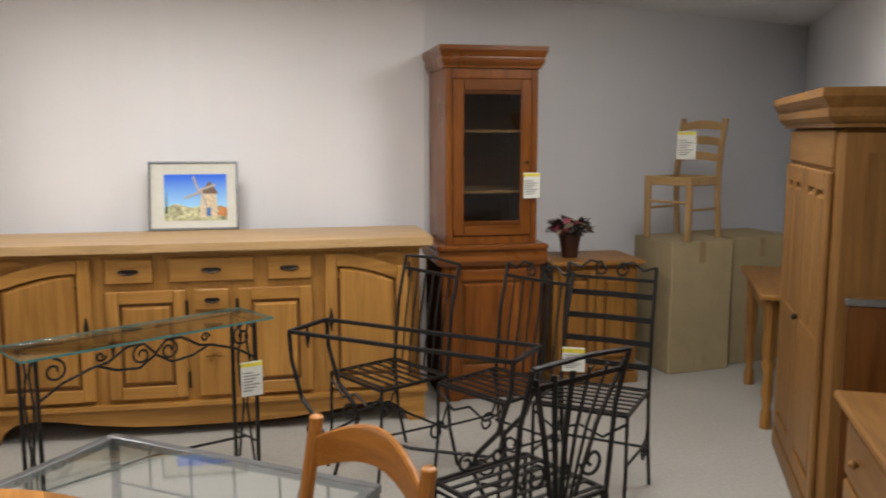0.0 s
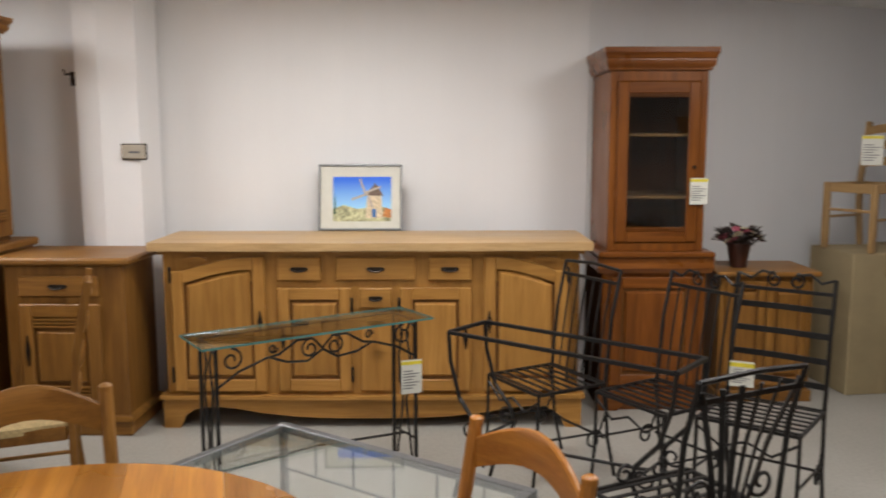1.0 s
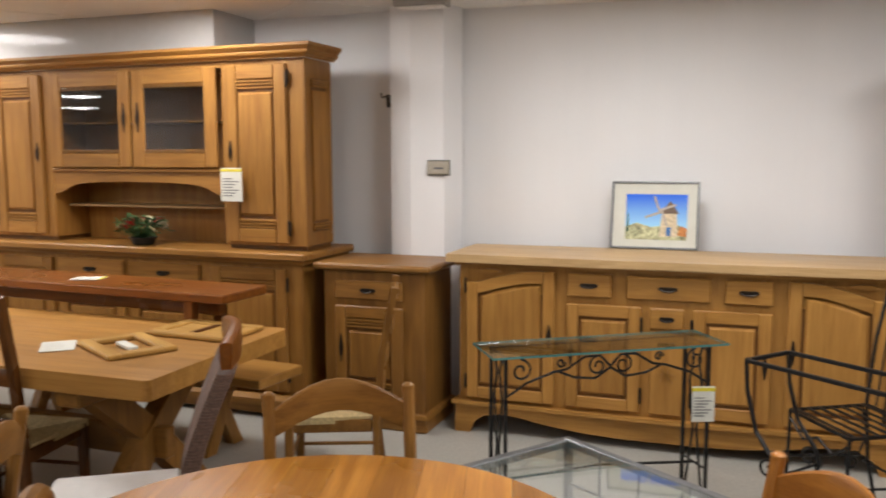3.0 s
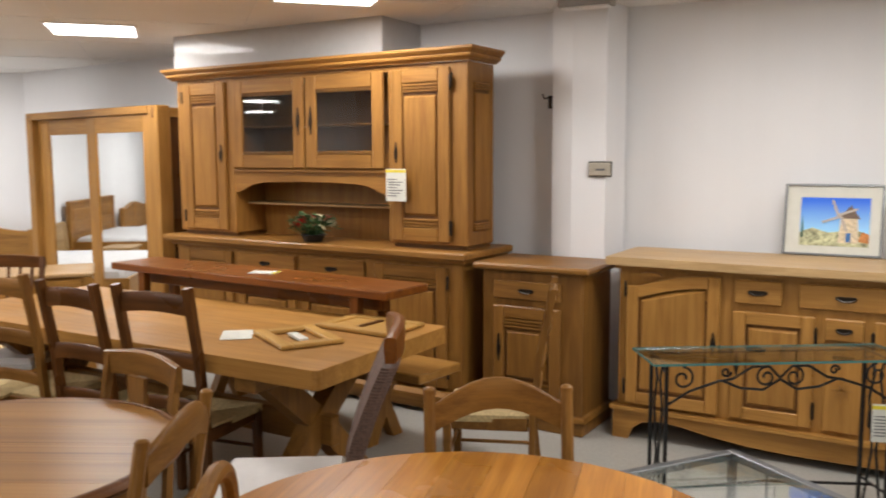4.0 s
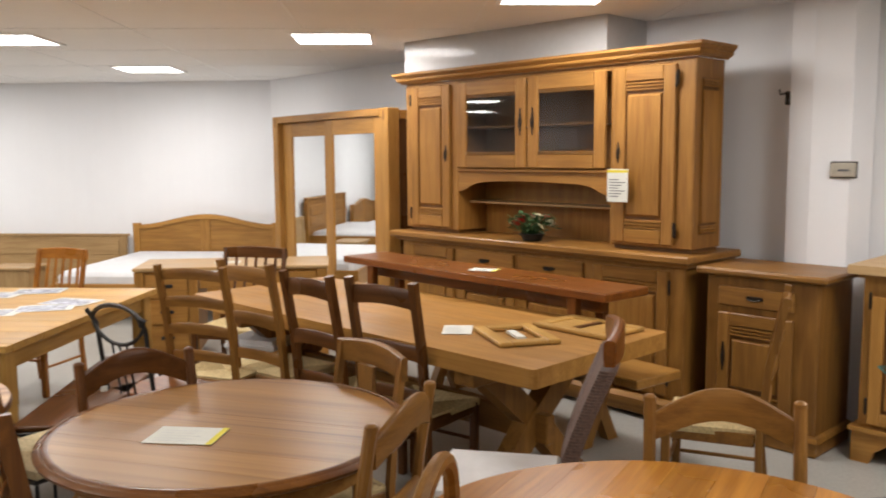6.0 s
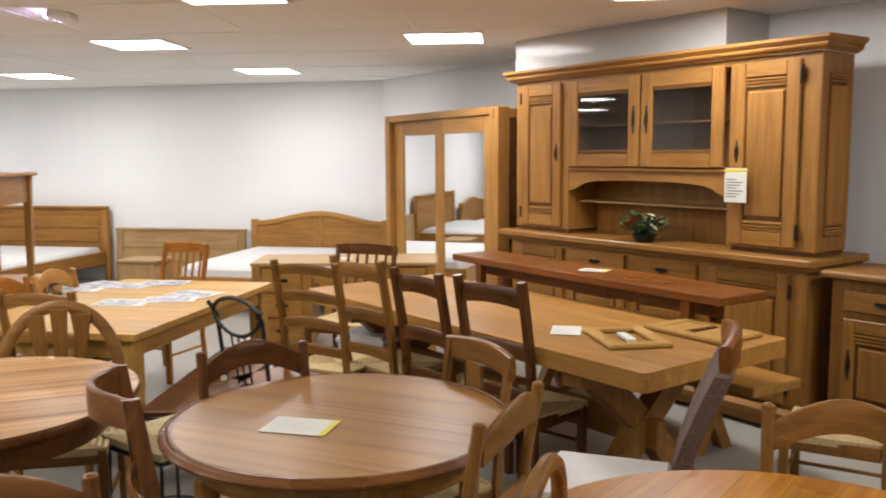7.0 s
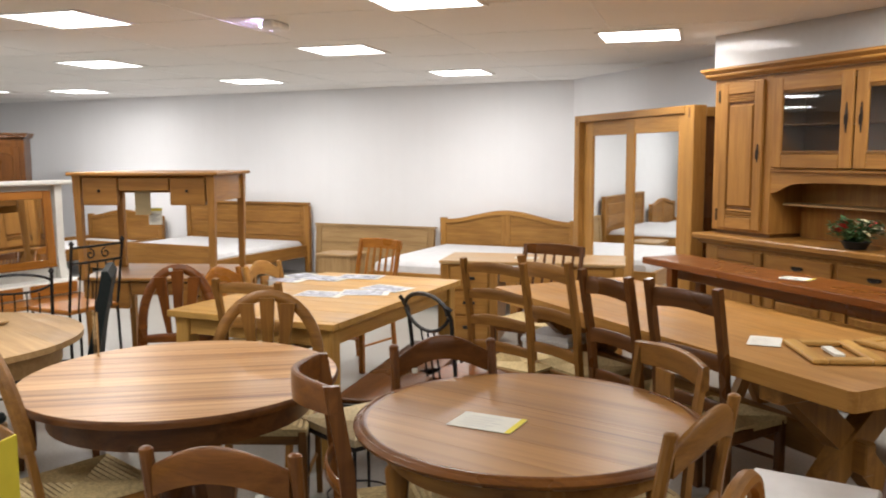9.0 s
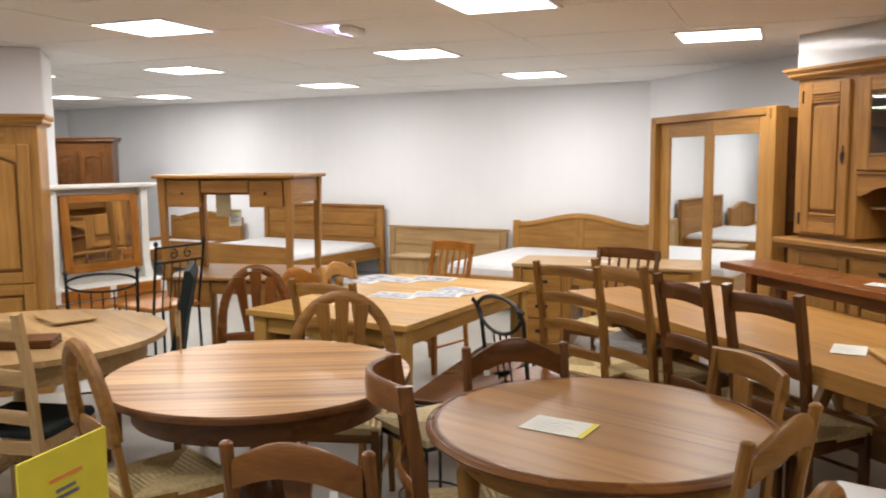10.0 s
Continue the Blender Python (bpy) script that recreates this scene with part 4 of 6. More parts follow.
# ---- tall dresser and the small cabinet beside it ----
def tall_dresser():
    t = thing("dresser", pose(-3.68, 4.395, 0, 0, 0, -2.0), "tall oak dresser with glazed doors over a drawered base", "dresser")
    W = DRESSER
    part("worktop", Mesh().box(-1.32, 1.32, 0.0, 0.62, 0.975, 1.02, 0.009), W["x"], t)
    part("worktop_moulding", Mesh().sweep([(0, 0), (0.012, 0), (0.026, 0.014), (0.03, 0.03), (0, 0.03)], [(-1.265, 0.6, 0.944), (-1.265, 0.07, 0.944), (1.265, 0.07, 0.944), (1.265, 0.6, 0.944)]), W["x"], t)
    part("base", Mesh().box(-1.25, 1.25, 0.085, 0.60, 0.12, 0.975, 0.004), W["z"], t)
    part("plinth", Mesh().box(-1.27, 1.27, 0.07, 0.61, 0.02, 0.14, 0.004), W["x"], t)
    part("plinth_moulding", Mesh().sweep([(0, 0), (0.045, 0), (0.045, 0.03), (0.02, 0.055), (0, 0.06)], [(-1.26, 0.6, 0.09), (-1.26, 0.08, 0.09), (1.26, 0.08, 0.09), (1.26, 0.6, 0.09)]), W["x"], t)
    for sx in (-1, 1):
        for y in (0.12, 0.54):
            part("foot", Mesh().lathe(sx * 1.19, y, [(0.03, 0), (0.045, 0.006), (0.045, 0.022)], 10), W["z"], t)
    y = 0.062
    door(t, -1.17, -0.66, 0.17, 0.92, y, W, side=-1, lines=True, handle="", rail=0.075)
    door(t, 0.61, 1.15, 0.17, 0.92, y, W, side=1, lines=True, handle="", rail=0.075)
    hinge_rod(t, 1.163, 0.24, 0.86, y)
    for a, b in ((-0.61, -0.065), (-0.015, 0.53)):
        drawer(t, a, b, 0.79, 0.92, y, W)
        door(t, a, b, 0.17, 0.75, y, W, side=1, lines=True, handle="", rail=0.07)
    # upper cupboards: two panelled doors outside, two glazed ones over an open niche
    y0, y1, z0, z1 = 0.14, 0.46, 1.02, 2.155
    for sx in (-1, 1):
        part("cupboard", Mesh().box(min(sx * 1.26, sx * 0.68), max(sx * 1.26, sx * 0.68), y0, y1, z0 + 0.026, z1, 0.005), W["z"], t)
        # foot coloured dark for the shadow line under the cupboard
        part("cupboard_foot", Mesh().box(min(sx * 1.24, sx * 0.70), max(sx * 1.24, sx * 0.70), y0 + 0.03, y1, z0 + 0.001, z0 + 0.025, 0), SHADE_TENON, t, "recessed plinth coloured dark for the shadow gap")
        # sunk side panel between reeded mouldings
        # dark sheet paints the groove's shade on the side
        part("side_ground", Mesh().box(min(sx * 1.2605, sx * 1.262), max(sx * 1.2605, sx * 1.262), 0.205, 0.39, 1.13, 2.04, 0), SHADE_TENON, t, "ground coloured dark for the shade round the panel")
        part("side_panel", Mesh().prism([(0.215, 1.20), (0.38, 1.20), (0.38, 1.97), (0.215, 1.97)], sx * 1.2625, sx * 1.272, "x", b=0.0), W["z"], t)
        for zb in (1.14, 1.99):
            for k in range(3):
                part("side_moulding", Mesh().box(min(sx * 1.2625, sx * 1.276), max(sx * 1.2625, sx * 1.276), 0.205, 0.39, zb + 0.016 * k, zb + 0.016 * k + 0.012, 0.004), W["y"], t)
    part("back", Mesh().box(-0.68, 0.68, y1 - 0.02, y1, z0, z1, 0), W["z"], t)
    part("middle_floor", Mesh().box(-0.68, 0.68, y0 + 0.02, y1 - 0.02, 1.49, 1.515, 0.002), W["x"], t)
    part("middle_top", Mesh().box(-0.68, 0.68, y0 + 0.001, y1 - 0.02, 2.115, z1, 0.002), W["x"], t)
    part("inner_shelf", Mesh().box(-0.67, 0.67, y0 + 0.08, y1 - 0.02, 1.80, 1.812, 0.002), W["x"], t)
    part("niche_shelf", Mesh().box(-0.68, 0.68, y0 + 0.12, y1 - 0.02, 1.25, 1.266, 0.003), PALE["x"], t, "pale edged shelf")
    half = [(0.68, 1.342), (0.645, 1.342), (0.63, 1.352), (0.60, 1.36), (0.56, 1.382), (0.50, 1.402), (0.42, 1.412), (0.30, 1.418), (0.15, 1.421)]
    val = [(-x, z) for x, z in half] + [(0, 1.423)] + half[::-1] + [(0.68, 1.49), (-0.68, 1.49)]
    part("valance", Mesh().prism(val, y0 + 0.005, y0 + 0.027), W["x"], t, "shaped arched valance")
    part("valance_moulding", Mesh().box(-0.68, 0.68, y0 - 0.012, y0 + 0.004, 1.485, 1.508, 0.004), W["x"], t)
    yd = y0 - 0.024
    door(t, -1.18, -0.75, 1.065, 2.125, yd, W, side=1, lines=True, handle="key", rail=0.085)
    door(t, 0.715, 1.145, 1.065, 2.125, yd, W, side=-1, lines=True, handle="key", rail=0.085)
    hinge_rod(t, 1.157, 1.12, 2.08, yd)
    g = door(t, -0.665, -0.008, 1.515, 2.125, yd, W, side=1, glazed=True, handle="", rail=0.092)
    key_plate(g, -0.05, 1.83, yd, 0.19)
    g = door(t, 0.012, 0.655, 1.515, 2.125, yd, W, side=-1, glazed=True, handle="", rail=0.092)
    key_plate(g, 0.06, 1.83, yd, 0.19)
    cornice(t, -1.262, 1.262, y0 - 0.005, y1, z1, DRESSER, 0.075, 0.08)


tall_dresser()
price_tag(pose(-2.892, 4.435, 1.515, 0, 0, -2), "white price card hanging from the dresser door key", 0.15, 0.2)
flower_pot("flower_arrangement", pose(-3.62, 4.52, 1.022), BLACKPOT, GREEN, [(RED, 11, "red bloom"), (CREAM, 11, "cream bloom")], "artificial flowers in a low black bowl", 0.085, 0.05, 0.15, 0.13, 11)


def small_cabinet():
    t = thing("small_cabinet", pose(-1.985, 4.41, 0, 0, 0, -1.5), "small oak cabinet with one drawer above one door", "cabinet")
    W = OAK
    part("top", Mesh().box(-0.37, 0.37, 0.0, 0.52, 0.93, 0.97, 0.012), W["x"], t)
    part("body", Mesh().box(-0.32, 0.32, 0.05, 0.49, 0.10, 0.93, 0.01), W["z"], t)
    part("plinth", Mesh().box(-0.335, 0.335, 0.035, 0.49, 0.0, 0.09, 0.008), W["x"], t)
    part("plinth_moulding", Mesh().sweep([(0, 0), (0.03, 0), (0.022, 0.022), (0, 0.03)], [(-0.32, 0.49, 0.085), (-0.32, 0.05, 0.085), (0.32, 0.05, 0.085), (0.32, 0.49, 0.085)]), W["x"], t)
    drawer(t, -0.24, 0.19, 0.76, 0.87, 0.03, W)
    door(t, -0.24, 0.19, 0.15, 0.72, 0.028, W, side=-1, lines=True, handle="", rail=0.07)
    k = key_plate(t, -0.2, 0.47, 0.028, 0.17)


small_cabinet()
# thermostat and hook on the pillar
th = thing("thermostat", pose(-1.745, 4.945, 1.51, 0, 0, 4), "small beige thermostat with a dark rim on the pillar", "thermostat")
part("casing", Mesh().box(-0.07, 0.06, -0.028, 0.0, -0.04, 0.04, 0.006), plain("beige_plastic", (0.42, 0.38, 0.31), 0.5), th)
part("rim", Mesh().box(-0.076, 0.066, -0.006, 0.004, -0.047, 0.047, 0.002), BLACKPOT, th)
part("slider", Mesh().box(-0.03, 0.03, -0.031, -0.029, -0.008, 0.004, 0), INK, th)
hk = thing("wall_hook", pose(-2.13, 5.06, 1.93), "small dark metal hook on the wall", "hook")
part("plate", Mesh().box(-0.015, 0.015, 0.0, 0.09, -0.04, 0.04, 0.003), DARKIRON, hk)
part("hook_arm", Mesh().tube([(0, 0, 0.03), (-0.03, -0.03, 0.02), (-0.035, -0.035, 0.05)], 0.006), DARKIRON, hk)


# ---- the long table, its benches and what lies there ----
def long_table():
    # placed by its near right-hand corner
    a = -0.5
    L, B = 2.68, 1.0
    t = thing("long_table", pose(-2.03, 2.545, 0, 0, 0, a), "massive oak refectory table on crossed trestle legs", "table")
    W = HONEY
    n = 6
    for k in range(n):
        y0, y1 = B * k / n, B * (k + 1) / n
        pts = [(-L, y0), (0, y0), (0, y1 - 0.0006), (-L, y1 - 0.0006)]
        if k == 0:
            pts = [(-L + 0.02, 0), (-0.025, 0), (-0.008, 0.007), (0, 0.022), (0, y1 - 0.0006), (-L, y1 - 0.0006), (-L, 0.02)]
        if k == n - 1:
            pts = [(-L, y0), (0, y0), (0, y1 - 0.02), (-0.02, y1), (-L + 0.02, y1), (-L, y1 - 0.02)]
        part("top_board", Mesh().prism(pts, 0.69, 0.77, "z", b=0.0), W["x"], t)
    for x in (-0.42, -L + 0.42):
        for s in (-1, 1):
            yc = B / 2
            part("leg", Mesh().prism([(yc - s * 0.42, 0.02), (yc - s * 0.27, 0.02), (yc + s * 0.05, 0.34), (yc + s * 0.38, 0.62), (yc + s * 0.20, 0.62), (yc - s * 0.08, 0.38)], x - 0.045 + 0.008 * s, x + 0.045 + 0.008 * s, "x"), OAK["z"], t)
        part("crosspiece", Mesh().box(x - 0.06, x + 0.06, 0.04, B - 0.04, 0.615, 0.69, 0.006), OAK["y"], t)
        part("foot", Mesh().box(x - 0.07, x + 0.07, 0.12, B - 0.12, 0.0, 0.05, 0.008), OAK["y"], t)
    part("stretcher", Mesh().box(-L + 0.3, -0.3, B / 2 - 0.03, B / 2 + 0.03, 0.27, 0.41, 0.006), OAK["x"], t)


long_table()


def bench(m, W, L, label, h=0.45, inset=0.3, thick=0.045, trestle=False):
    t = thing("bench", m, label, "bench", "benches")
    part("seat", Mesh().box(-L, 0, 0, 0.36, h - thick, h, 0.006), W["x"], t)
    for x in (-inset, -L + inset):
        if trestle:
            for s in (-1, 1):
                part("leg", Mesh().prism([(0.18 - s * 0.16, 0.0), (0.18 - s * 0.08, 0.0), (0.18 + s * 0.12, h - thick), (0.18 + s * 0.04, h - thick)], x - 0.03 + 0.01 * s, x + 0.03 + 0.01 * s, "x"), W["z"], t)
        else:
            for y in (0.04, 0.27):
                part("leg", Mesh().box(x - 0.03, x + 0.03, y, y + 0.05, 0, h - thick, 0.004), W["z"], t)
    part("rail", Mesh().box(-L + inset - 0.1, -inset + 0.1, 0.155, 0.205, h - thick - 0.09, h - thick, 0.004), W["x"], t)


bench(pose(-2.24, 3.64, 0, 0, 0, -7), HONEY, 2.2, "pale oak bench pushed along the refectory table", 0.47, 0.42, 0.05, True)
bench(pose(-2.33, 3.48, 0.471, 0, 0, -4), CHERRY, 2.25, "reddish cherry bench stacked on the oak bench", 0.45, 0.25)
flat_card(-3.36, 3.74, 0.922, 20, 0.17, 0.12, True, "white price card lying on the cherry bench")
flat_card(-2.77, 2.89, 0.772, 40, 0.14, 0.20, False, "white sheet lying on the oak table")


def door_sample(x, y, rz, w, d, label, k=1):
    t = thing("door_sample", pose(x, y, 0.772, 0, 0, rz), label, "wood sample", "wood samples")
    b = 0.06
    for s in (-1, 1):
        part("rail", Mesh().box(-w / 2, w / 2, s * (d - b) / 2 - b / 2, s * (d - b) / 2 + b / 2, 0, 0.02, 0.005), GOLDEN["x"], t)
        part("stile", Mesh().box(s * (w - b) / 2 - b / 2, s * (w - b) / 2 + b / 2, -d / 2 + b, d / 2 - b, 0, 0.02, 0.005), GOLDEN["y"], t)
    if k == 1:
        part("chip", Mesh().box(-w * 0.2, w * 0.2, -0.02, 0.02, 0.004, 0.016, 0), PAPER, t, "white sample chip")
    else:
        part("panel", Mesh().box(-w / 2 + b, w / 2 - b, -d / 2 + b, d / 2 - b, 0, 0.012, 0), GOLDEN["x"], t)
        part("muntin", Mesh().box(-0.015, 0.015, -d / 2 + b, d / 2 - b, 0.0125, 0.02, 0.002), WALNUT["y"], t)


door_sample(-2.468, 2.963, -30, 0.39, 0.29, "oak door-sample frame lying on the table")
door_sample(-2.336, 3.342, -4, 0.44, 0.31, "flat oak sample panel with crossed mouldings", 2)


# ---- round tables ----
def round_table(x, y, r, label, W, turn=0.0, boards=9, edge=0.03, squash=1.0, apron=0.09, legs="pedestal", z=0.77, rim=True):
    base = WALNUT if W is STRIPED else W
    t = thing("round_table", pose(x, y, 0, 0, 0, turn), label, "table", "round tables")
    th = 0.028
    R = r - (0.035 if rim else 0.0)
    w = 2 * R / boards
    for k in range(boards):
        a, b = -R + k * w, -R + (k + 1) * w - 0.0008
        n = 9
        top = [(math.sqrt(max(0, R * R - v * v)), v * squash) for v in [a + (b - a) * j / n for j in range(n + 1)]]
        pts = top + [(-p, q) for p, q in top[::-1]]
        clean = [p for j, p in enumerate(pts) if math.hypot(p[0] - pts[j - 1][0], p[1] - pts[j - 1][1]) > 1e-5]
        part("top_board", Mesh().prism(clean, z - th, z, "z"), W["x"], t)
    if W is STRIPED:
        n = 64
        ring = [(q * math.cos(6.28319 * k / n), q * math.sin(6.28319 * k / n) * squash, z + h) for k in range(n) for q, h in ((R + 0.001, -th), (R + 0.004, -th), (R + 0.007, -th * 0.5), (R + 0.004, -0.003), (R + 0.001, -0.001))]
        part("edge_band", Mesh().add(ring, [(k * 5 + j, ((k + 1) % n) * 5 + j, ((k + 1) % n) * 5 + (j + 1) % 5, k * 5 + (j + 1) % 5) for k in range(n) for j in range(5)]), WALNUT["x"], t, "dark edge band", smooth=True)
    if rim:
        prof = [(R + 0.0008, -th), (R + 0.03, -th), (R + 0.042, -th * 0.7), (R + 0.044, -th * 0.4), (R + 0.036, -0.006), (R + 0.026, -0.003), (R + 0.02, -0.006), (R + 0.012, 0.0), (R + 0.0008, 0.0)]
        n = 64
        m = Mesh()
        vs = [(p * math.cos(6.28319 * k / n), p * math.sin(6.28319 * k / n) * squash, z + q) for k in range(n) for p, q in prof]
        fs = []
        c = len(prof)
        for k in range(n):
            for j in range(c):
                fs.append((k * c + j, ((k + 1) % n) * c + j, ((k + 1) % n) * c + (j + 1) % c, k * c + (j + 1) % c))
        part("rim", m.add(vs, fs), CHESTNUT["x"], t, "darker rounded moulded rim", smooth=True)
    ra = r - 0.10
    n = 40
    m = Mesh()
    vs = [(q * math.cos(6.28319 * k / n), q * math.sin(6.28319 * k / n) * squash, zz) for k in range(n) for q, zz in ((ra, z - th - apron), (ra, z - th - 0.001), (ra - 0.02, z - th - 0.001), (ra - 0.02, z - th - apron))]
    fs = [(k * 4 + j, ((k + 1) % n) * 4 + j, ((k + 1) % n) * 4 + (j + 1) % 4, k * 4 + (j + 1) % 4) for k in range(n) for j in range(4)]
    part("apron", m.add(vs, fs), base["x"], t, smooth=True)
    if legs == "pedestal":
        part("pedestal", Mesh().lathe(0, 0, [(0.06, 0.12), (0.1, 0.16), (0.12, 0.24), (0.09, 0.33), (0.055, 0.38), (0.05, 0.55), (0.09, 0.64), (0.12, z - th - 0.001)], 20), base["z"], t, smooth=True)
        for k in range(4):
            a = k * math.pi / 2 + 0.5
            part("foot", Mesh().tube([(0.07 * math.cos(a), 0.07 * math.sin(a), 0.2), (0.25 * math.cos(a), 0.25 * math.sin(a), 0.14), (0.42 * math.cos(a), 0.42 * math.sin(a), 0.03)], 0.045, 8, 1.0, 0.03), W["x"], t, smooth=True)
    else:
        for k in range(4):
            a = k * math.pi / 2 + 0.7
            lx, ly = (ra - 0.03) * math.cos(a), (ra - 0.03) * math.sin(a) * squash
            part("leg", Mesh().lathe(lx, ly, [(0.018, 0), (0.022, 0.05), (0.034, 0.5), (0.042, 0.6), (0.03, 0.62), (0.04, 0.64), (0.04, z - th - 0.002)], 12), W["z"], t, smooth=True)
    return t


round_table(-2.308, 1.376, 0.557, "round brown wooden table with a moulded rim", TABLETOP, 28, 7, legs="legs")
flat_card(-2.30, 1.22, 0.771, 38, 0.215, 0.15, True, "white price card with yellow strip on the round table")
round_table(-3.35, 0.445, 0.592, "round table with a dark-striped polished top", STRIPED, 75, 13, legs="pedestal", apron=0.11, rim=False)
round_table(-4.53, -0.54, 0.68, "round pale-oak table carrying samples", PALE, 20, 9, legs="pedestal", apron=0.11, rim=False)
round_table(-0.80, 1.49, 0.64, "round orange-brown boarded table", BOARDED, 105, 11, legs="pedestal", rim=False)
for k in range(2):
    s = thing("sample_board", pose(-4.86 + 0.03 * k, -0.36, 0.771 + 0.011 * k, 0, 0, 15 + 8 * k), "thin flat wood sample lying on the pale table", "wood sample", "wood samples")
    part("board", Mesh().box(-0.16, 0.16, -0.11, 0.11, 0, 0.01, 0.002), PALE["x"], s)
for k in range(4):
    s = thing("sample_board", pose(-4.22 + 0.006 * k, -0.50, 0.771 + 0.011 * k, 0, 0, 75 + 2 * k), "stacked dark wood sample on the pale table", "wood sample", "wood samples")
    part("board", Mesh().box(-0.15, 0.15, -0.08, 0.08, 0, 0.0095, 0.002), WALNUT["x"], s)


def square_table():
    e = math.degrees(math.atan2(0.70, 0.81))
    t = thing("dining_table", pose(-4.80, 0.57, 0, 0, 0, e), "pale oak dining table covered with printed sheets", "table")
    A, B = 1.06, 1.66
    W = GOLDEN
    n = 6
    for k in range(n):
        part("top_board", Mesh().box(0.0 if k else 0.0, A, 0.06 + (B - 0.12) * k / n, 0.06 + (B - 0.12) * (k + 1) / n - 0.0008, 0.735, 0.77, 0.0015), W["x"], t)
    for y in (0, B - 0.059):
        part("top_end", Mesh().box(0, A, y, y + 0.0588, 0.735, 0.77, 0.003), W["x"], t)
    for x in (0.05, A - 0.07):
        part("apron", Mesh().box(x, x + 0.02, 0.12, B - 0.12, 0.64, 0.735, 0.002), W["y"], t)
    for y in (0.05, B - 0.07):
        part("apron", Mesh().box(0.12, A - 0.12, y, y + 0.02, 0.64, 0.735, 0.002), W["x"], t)
    for x in (0.03, A - 0.12):
        for y in (0.03, B - 0.12):
            part("leg", Mesh().box(x, x + 0.09, y, y + 0.09, 0, 0.735, 0.006), W["z"], t)


square_table()
GREYPRINT = plain("printed_photo", (0.30, 0.31, 0.36), 0.5, 0, 0.9, 25)
for k, (x, y, rz) in enumerate([(-4.93, 1.50, 48), (-4.86, 1.75, 60), (-4.95, 1.93, 30), (-5.62, 1.45, 45), (-5.55, 1.72, 38), (-5.50, 1.95, 52), (-5.72, 1.62, 20)]):
    s = thing("printed_sheet", pose(x, y, 0.7715 + 0.001 * (k % 3), 0, 0, rz), "loose glossy printed sheet on the oak table", "paper", "printed sheets")
    part("sheet", Mesh().box(-0.15, 0.15, -0.105, 0.105, 0, 0.0008, 0), PAPER, s)
    part("printed_area", Mesh().box(-0.14, 0.10 + 0.015 * (k % 3), -0.095, 0.08, 0.0009, 0.0012, 0), GREYPRINT, s)

# ---- chairs ----
wooden_chair("chair", facing((0.09, 2.14), (0.32, 1.74), False), "orange-brown wooden chair with a curved crest rail", ORANGE, "crest", 0.88, 0.48, splat=False)
wooden_chair("chair", facing((-1.23, 2.09), (-0.92, 2.29), False), "brown wooden chair with an arched crest rail", OAK, "crest", 0.915, 0.44, splat=False)
wooden_chair("chair", set_at((-1.50, 3.56), 202), "tall oak ladder-back chair with turned posts and rush seat", OAK, "ladder", 1.02, 0.42)
wooden_chair("chair", set_at((-2.785, 2.415), 99, lean=0.09), "dark brown tall-backed chair at the refectory table", WALNUT, "rails", 1.065, 0.405)
wooden_chair("chair", set_at((-3.20, 2.32), 94, lean=0.09), "dark brown tall-backed chair at the refectory table", WALNUT, "rails", 1.065, 0.365)
wooden_chair("chair", set_at((-3.82, 2.38), 96, lean=0.09), "oak tall-backed chair with a rush seat", OAK, "rails", 1.06, 0.44)
wooden_chair("chair", set_at((-3.95, 2.14), 114, lean=0.09), "oak ladder-back chair with wavy slats and rush seat", OAK, "ladder", 1.05, 0.44)
wooden_chair("chair", facing((-2.545, 2.02), (-2.16, 1.97), False), "brown wooden chair with flat splats and a broad crest rail", OAK, "splats", 0.90, 0.44)
wooden_chair("chair", facing((-1.64, 1.38), (-1.84, 1.80), True), "honey-brown wooden chair facing the round table", OAK, "crest", 0.90, 0.48, splat=False)
wooden_chair("chair", facing((-1.20, 1.10), (-1.42, 1.50), True), "brown chair with a rounded hoop back", OAK, "hoop", 0.92, 0.44)
wooden_chair("chair", facing((-2.95, 1.17), (-2.89, 1.55), False), "dark brown chair with an arched crest rail", WALNUT, "crest", 0.88, 0.43, sticker=True, splat=False)
wooden_chair("chair", facing((-4.05, 0.70), (-3.83, 1.14), False, lean=0.05), "oak chair with a wheel-shaped arched back", OAK, "wheel", 0.95, 0.52)
wooden_chair("chair", set_at((-4.32, 0.93), 132, lean=0.05), "oak chair with wavy slats tucked under the pale table", OAK, "ladder", 0.98, 0.42)
wooden_chair("chair", facing((-5.22, 0.50), (-5.06, 0.86), False), "reddish chair with a wheel-shaped arched back", CHERRY, "wheel", 0.95, 0.44, sticker=True)
wooden_chair("chair", facing((-2.21, 0.19), (-1.99, 0.52), True), "brown wooden chair with a curved crest rail", CHESTNUT, "crest", 0.87, 0.43, sticker=True)
wooden_chair("chair", facing((-2.77, 0.80), (-2.33, 0.70), True, lean=0.08), "brown chair with a deeply curved crest rail by the round table", CHESTNUT, "barrel", 0.94, 0.46)
wooden_chair("chair", set_at((-3.13, -0.20), 112, lean=0.08), "oak balloon-back chair with a rush seat", OAK, "hoop", 0.98, 0.38)
wooden_chair("chair", set_at((-6.2, 2.35), 300), "reddish slat-back chair beyond the pale table", ORANGE, "slats", 0.95, 0.42)
wooden_chair("chair", set_at((-5.2, 3.32), 300), "dark slat-back chair beside the drawered desk", WALNUT, "slats", 0.95, 0.50)
wooden_chair("chair", set_at((-5.42, 0.98), 40), "orange wooden chair at the pale table", ORANGE, "crest", 0.88, 0.40)
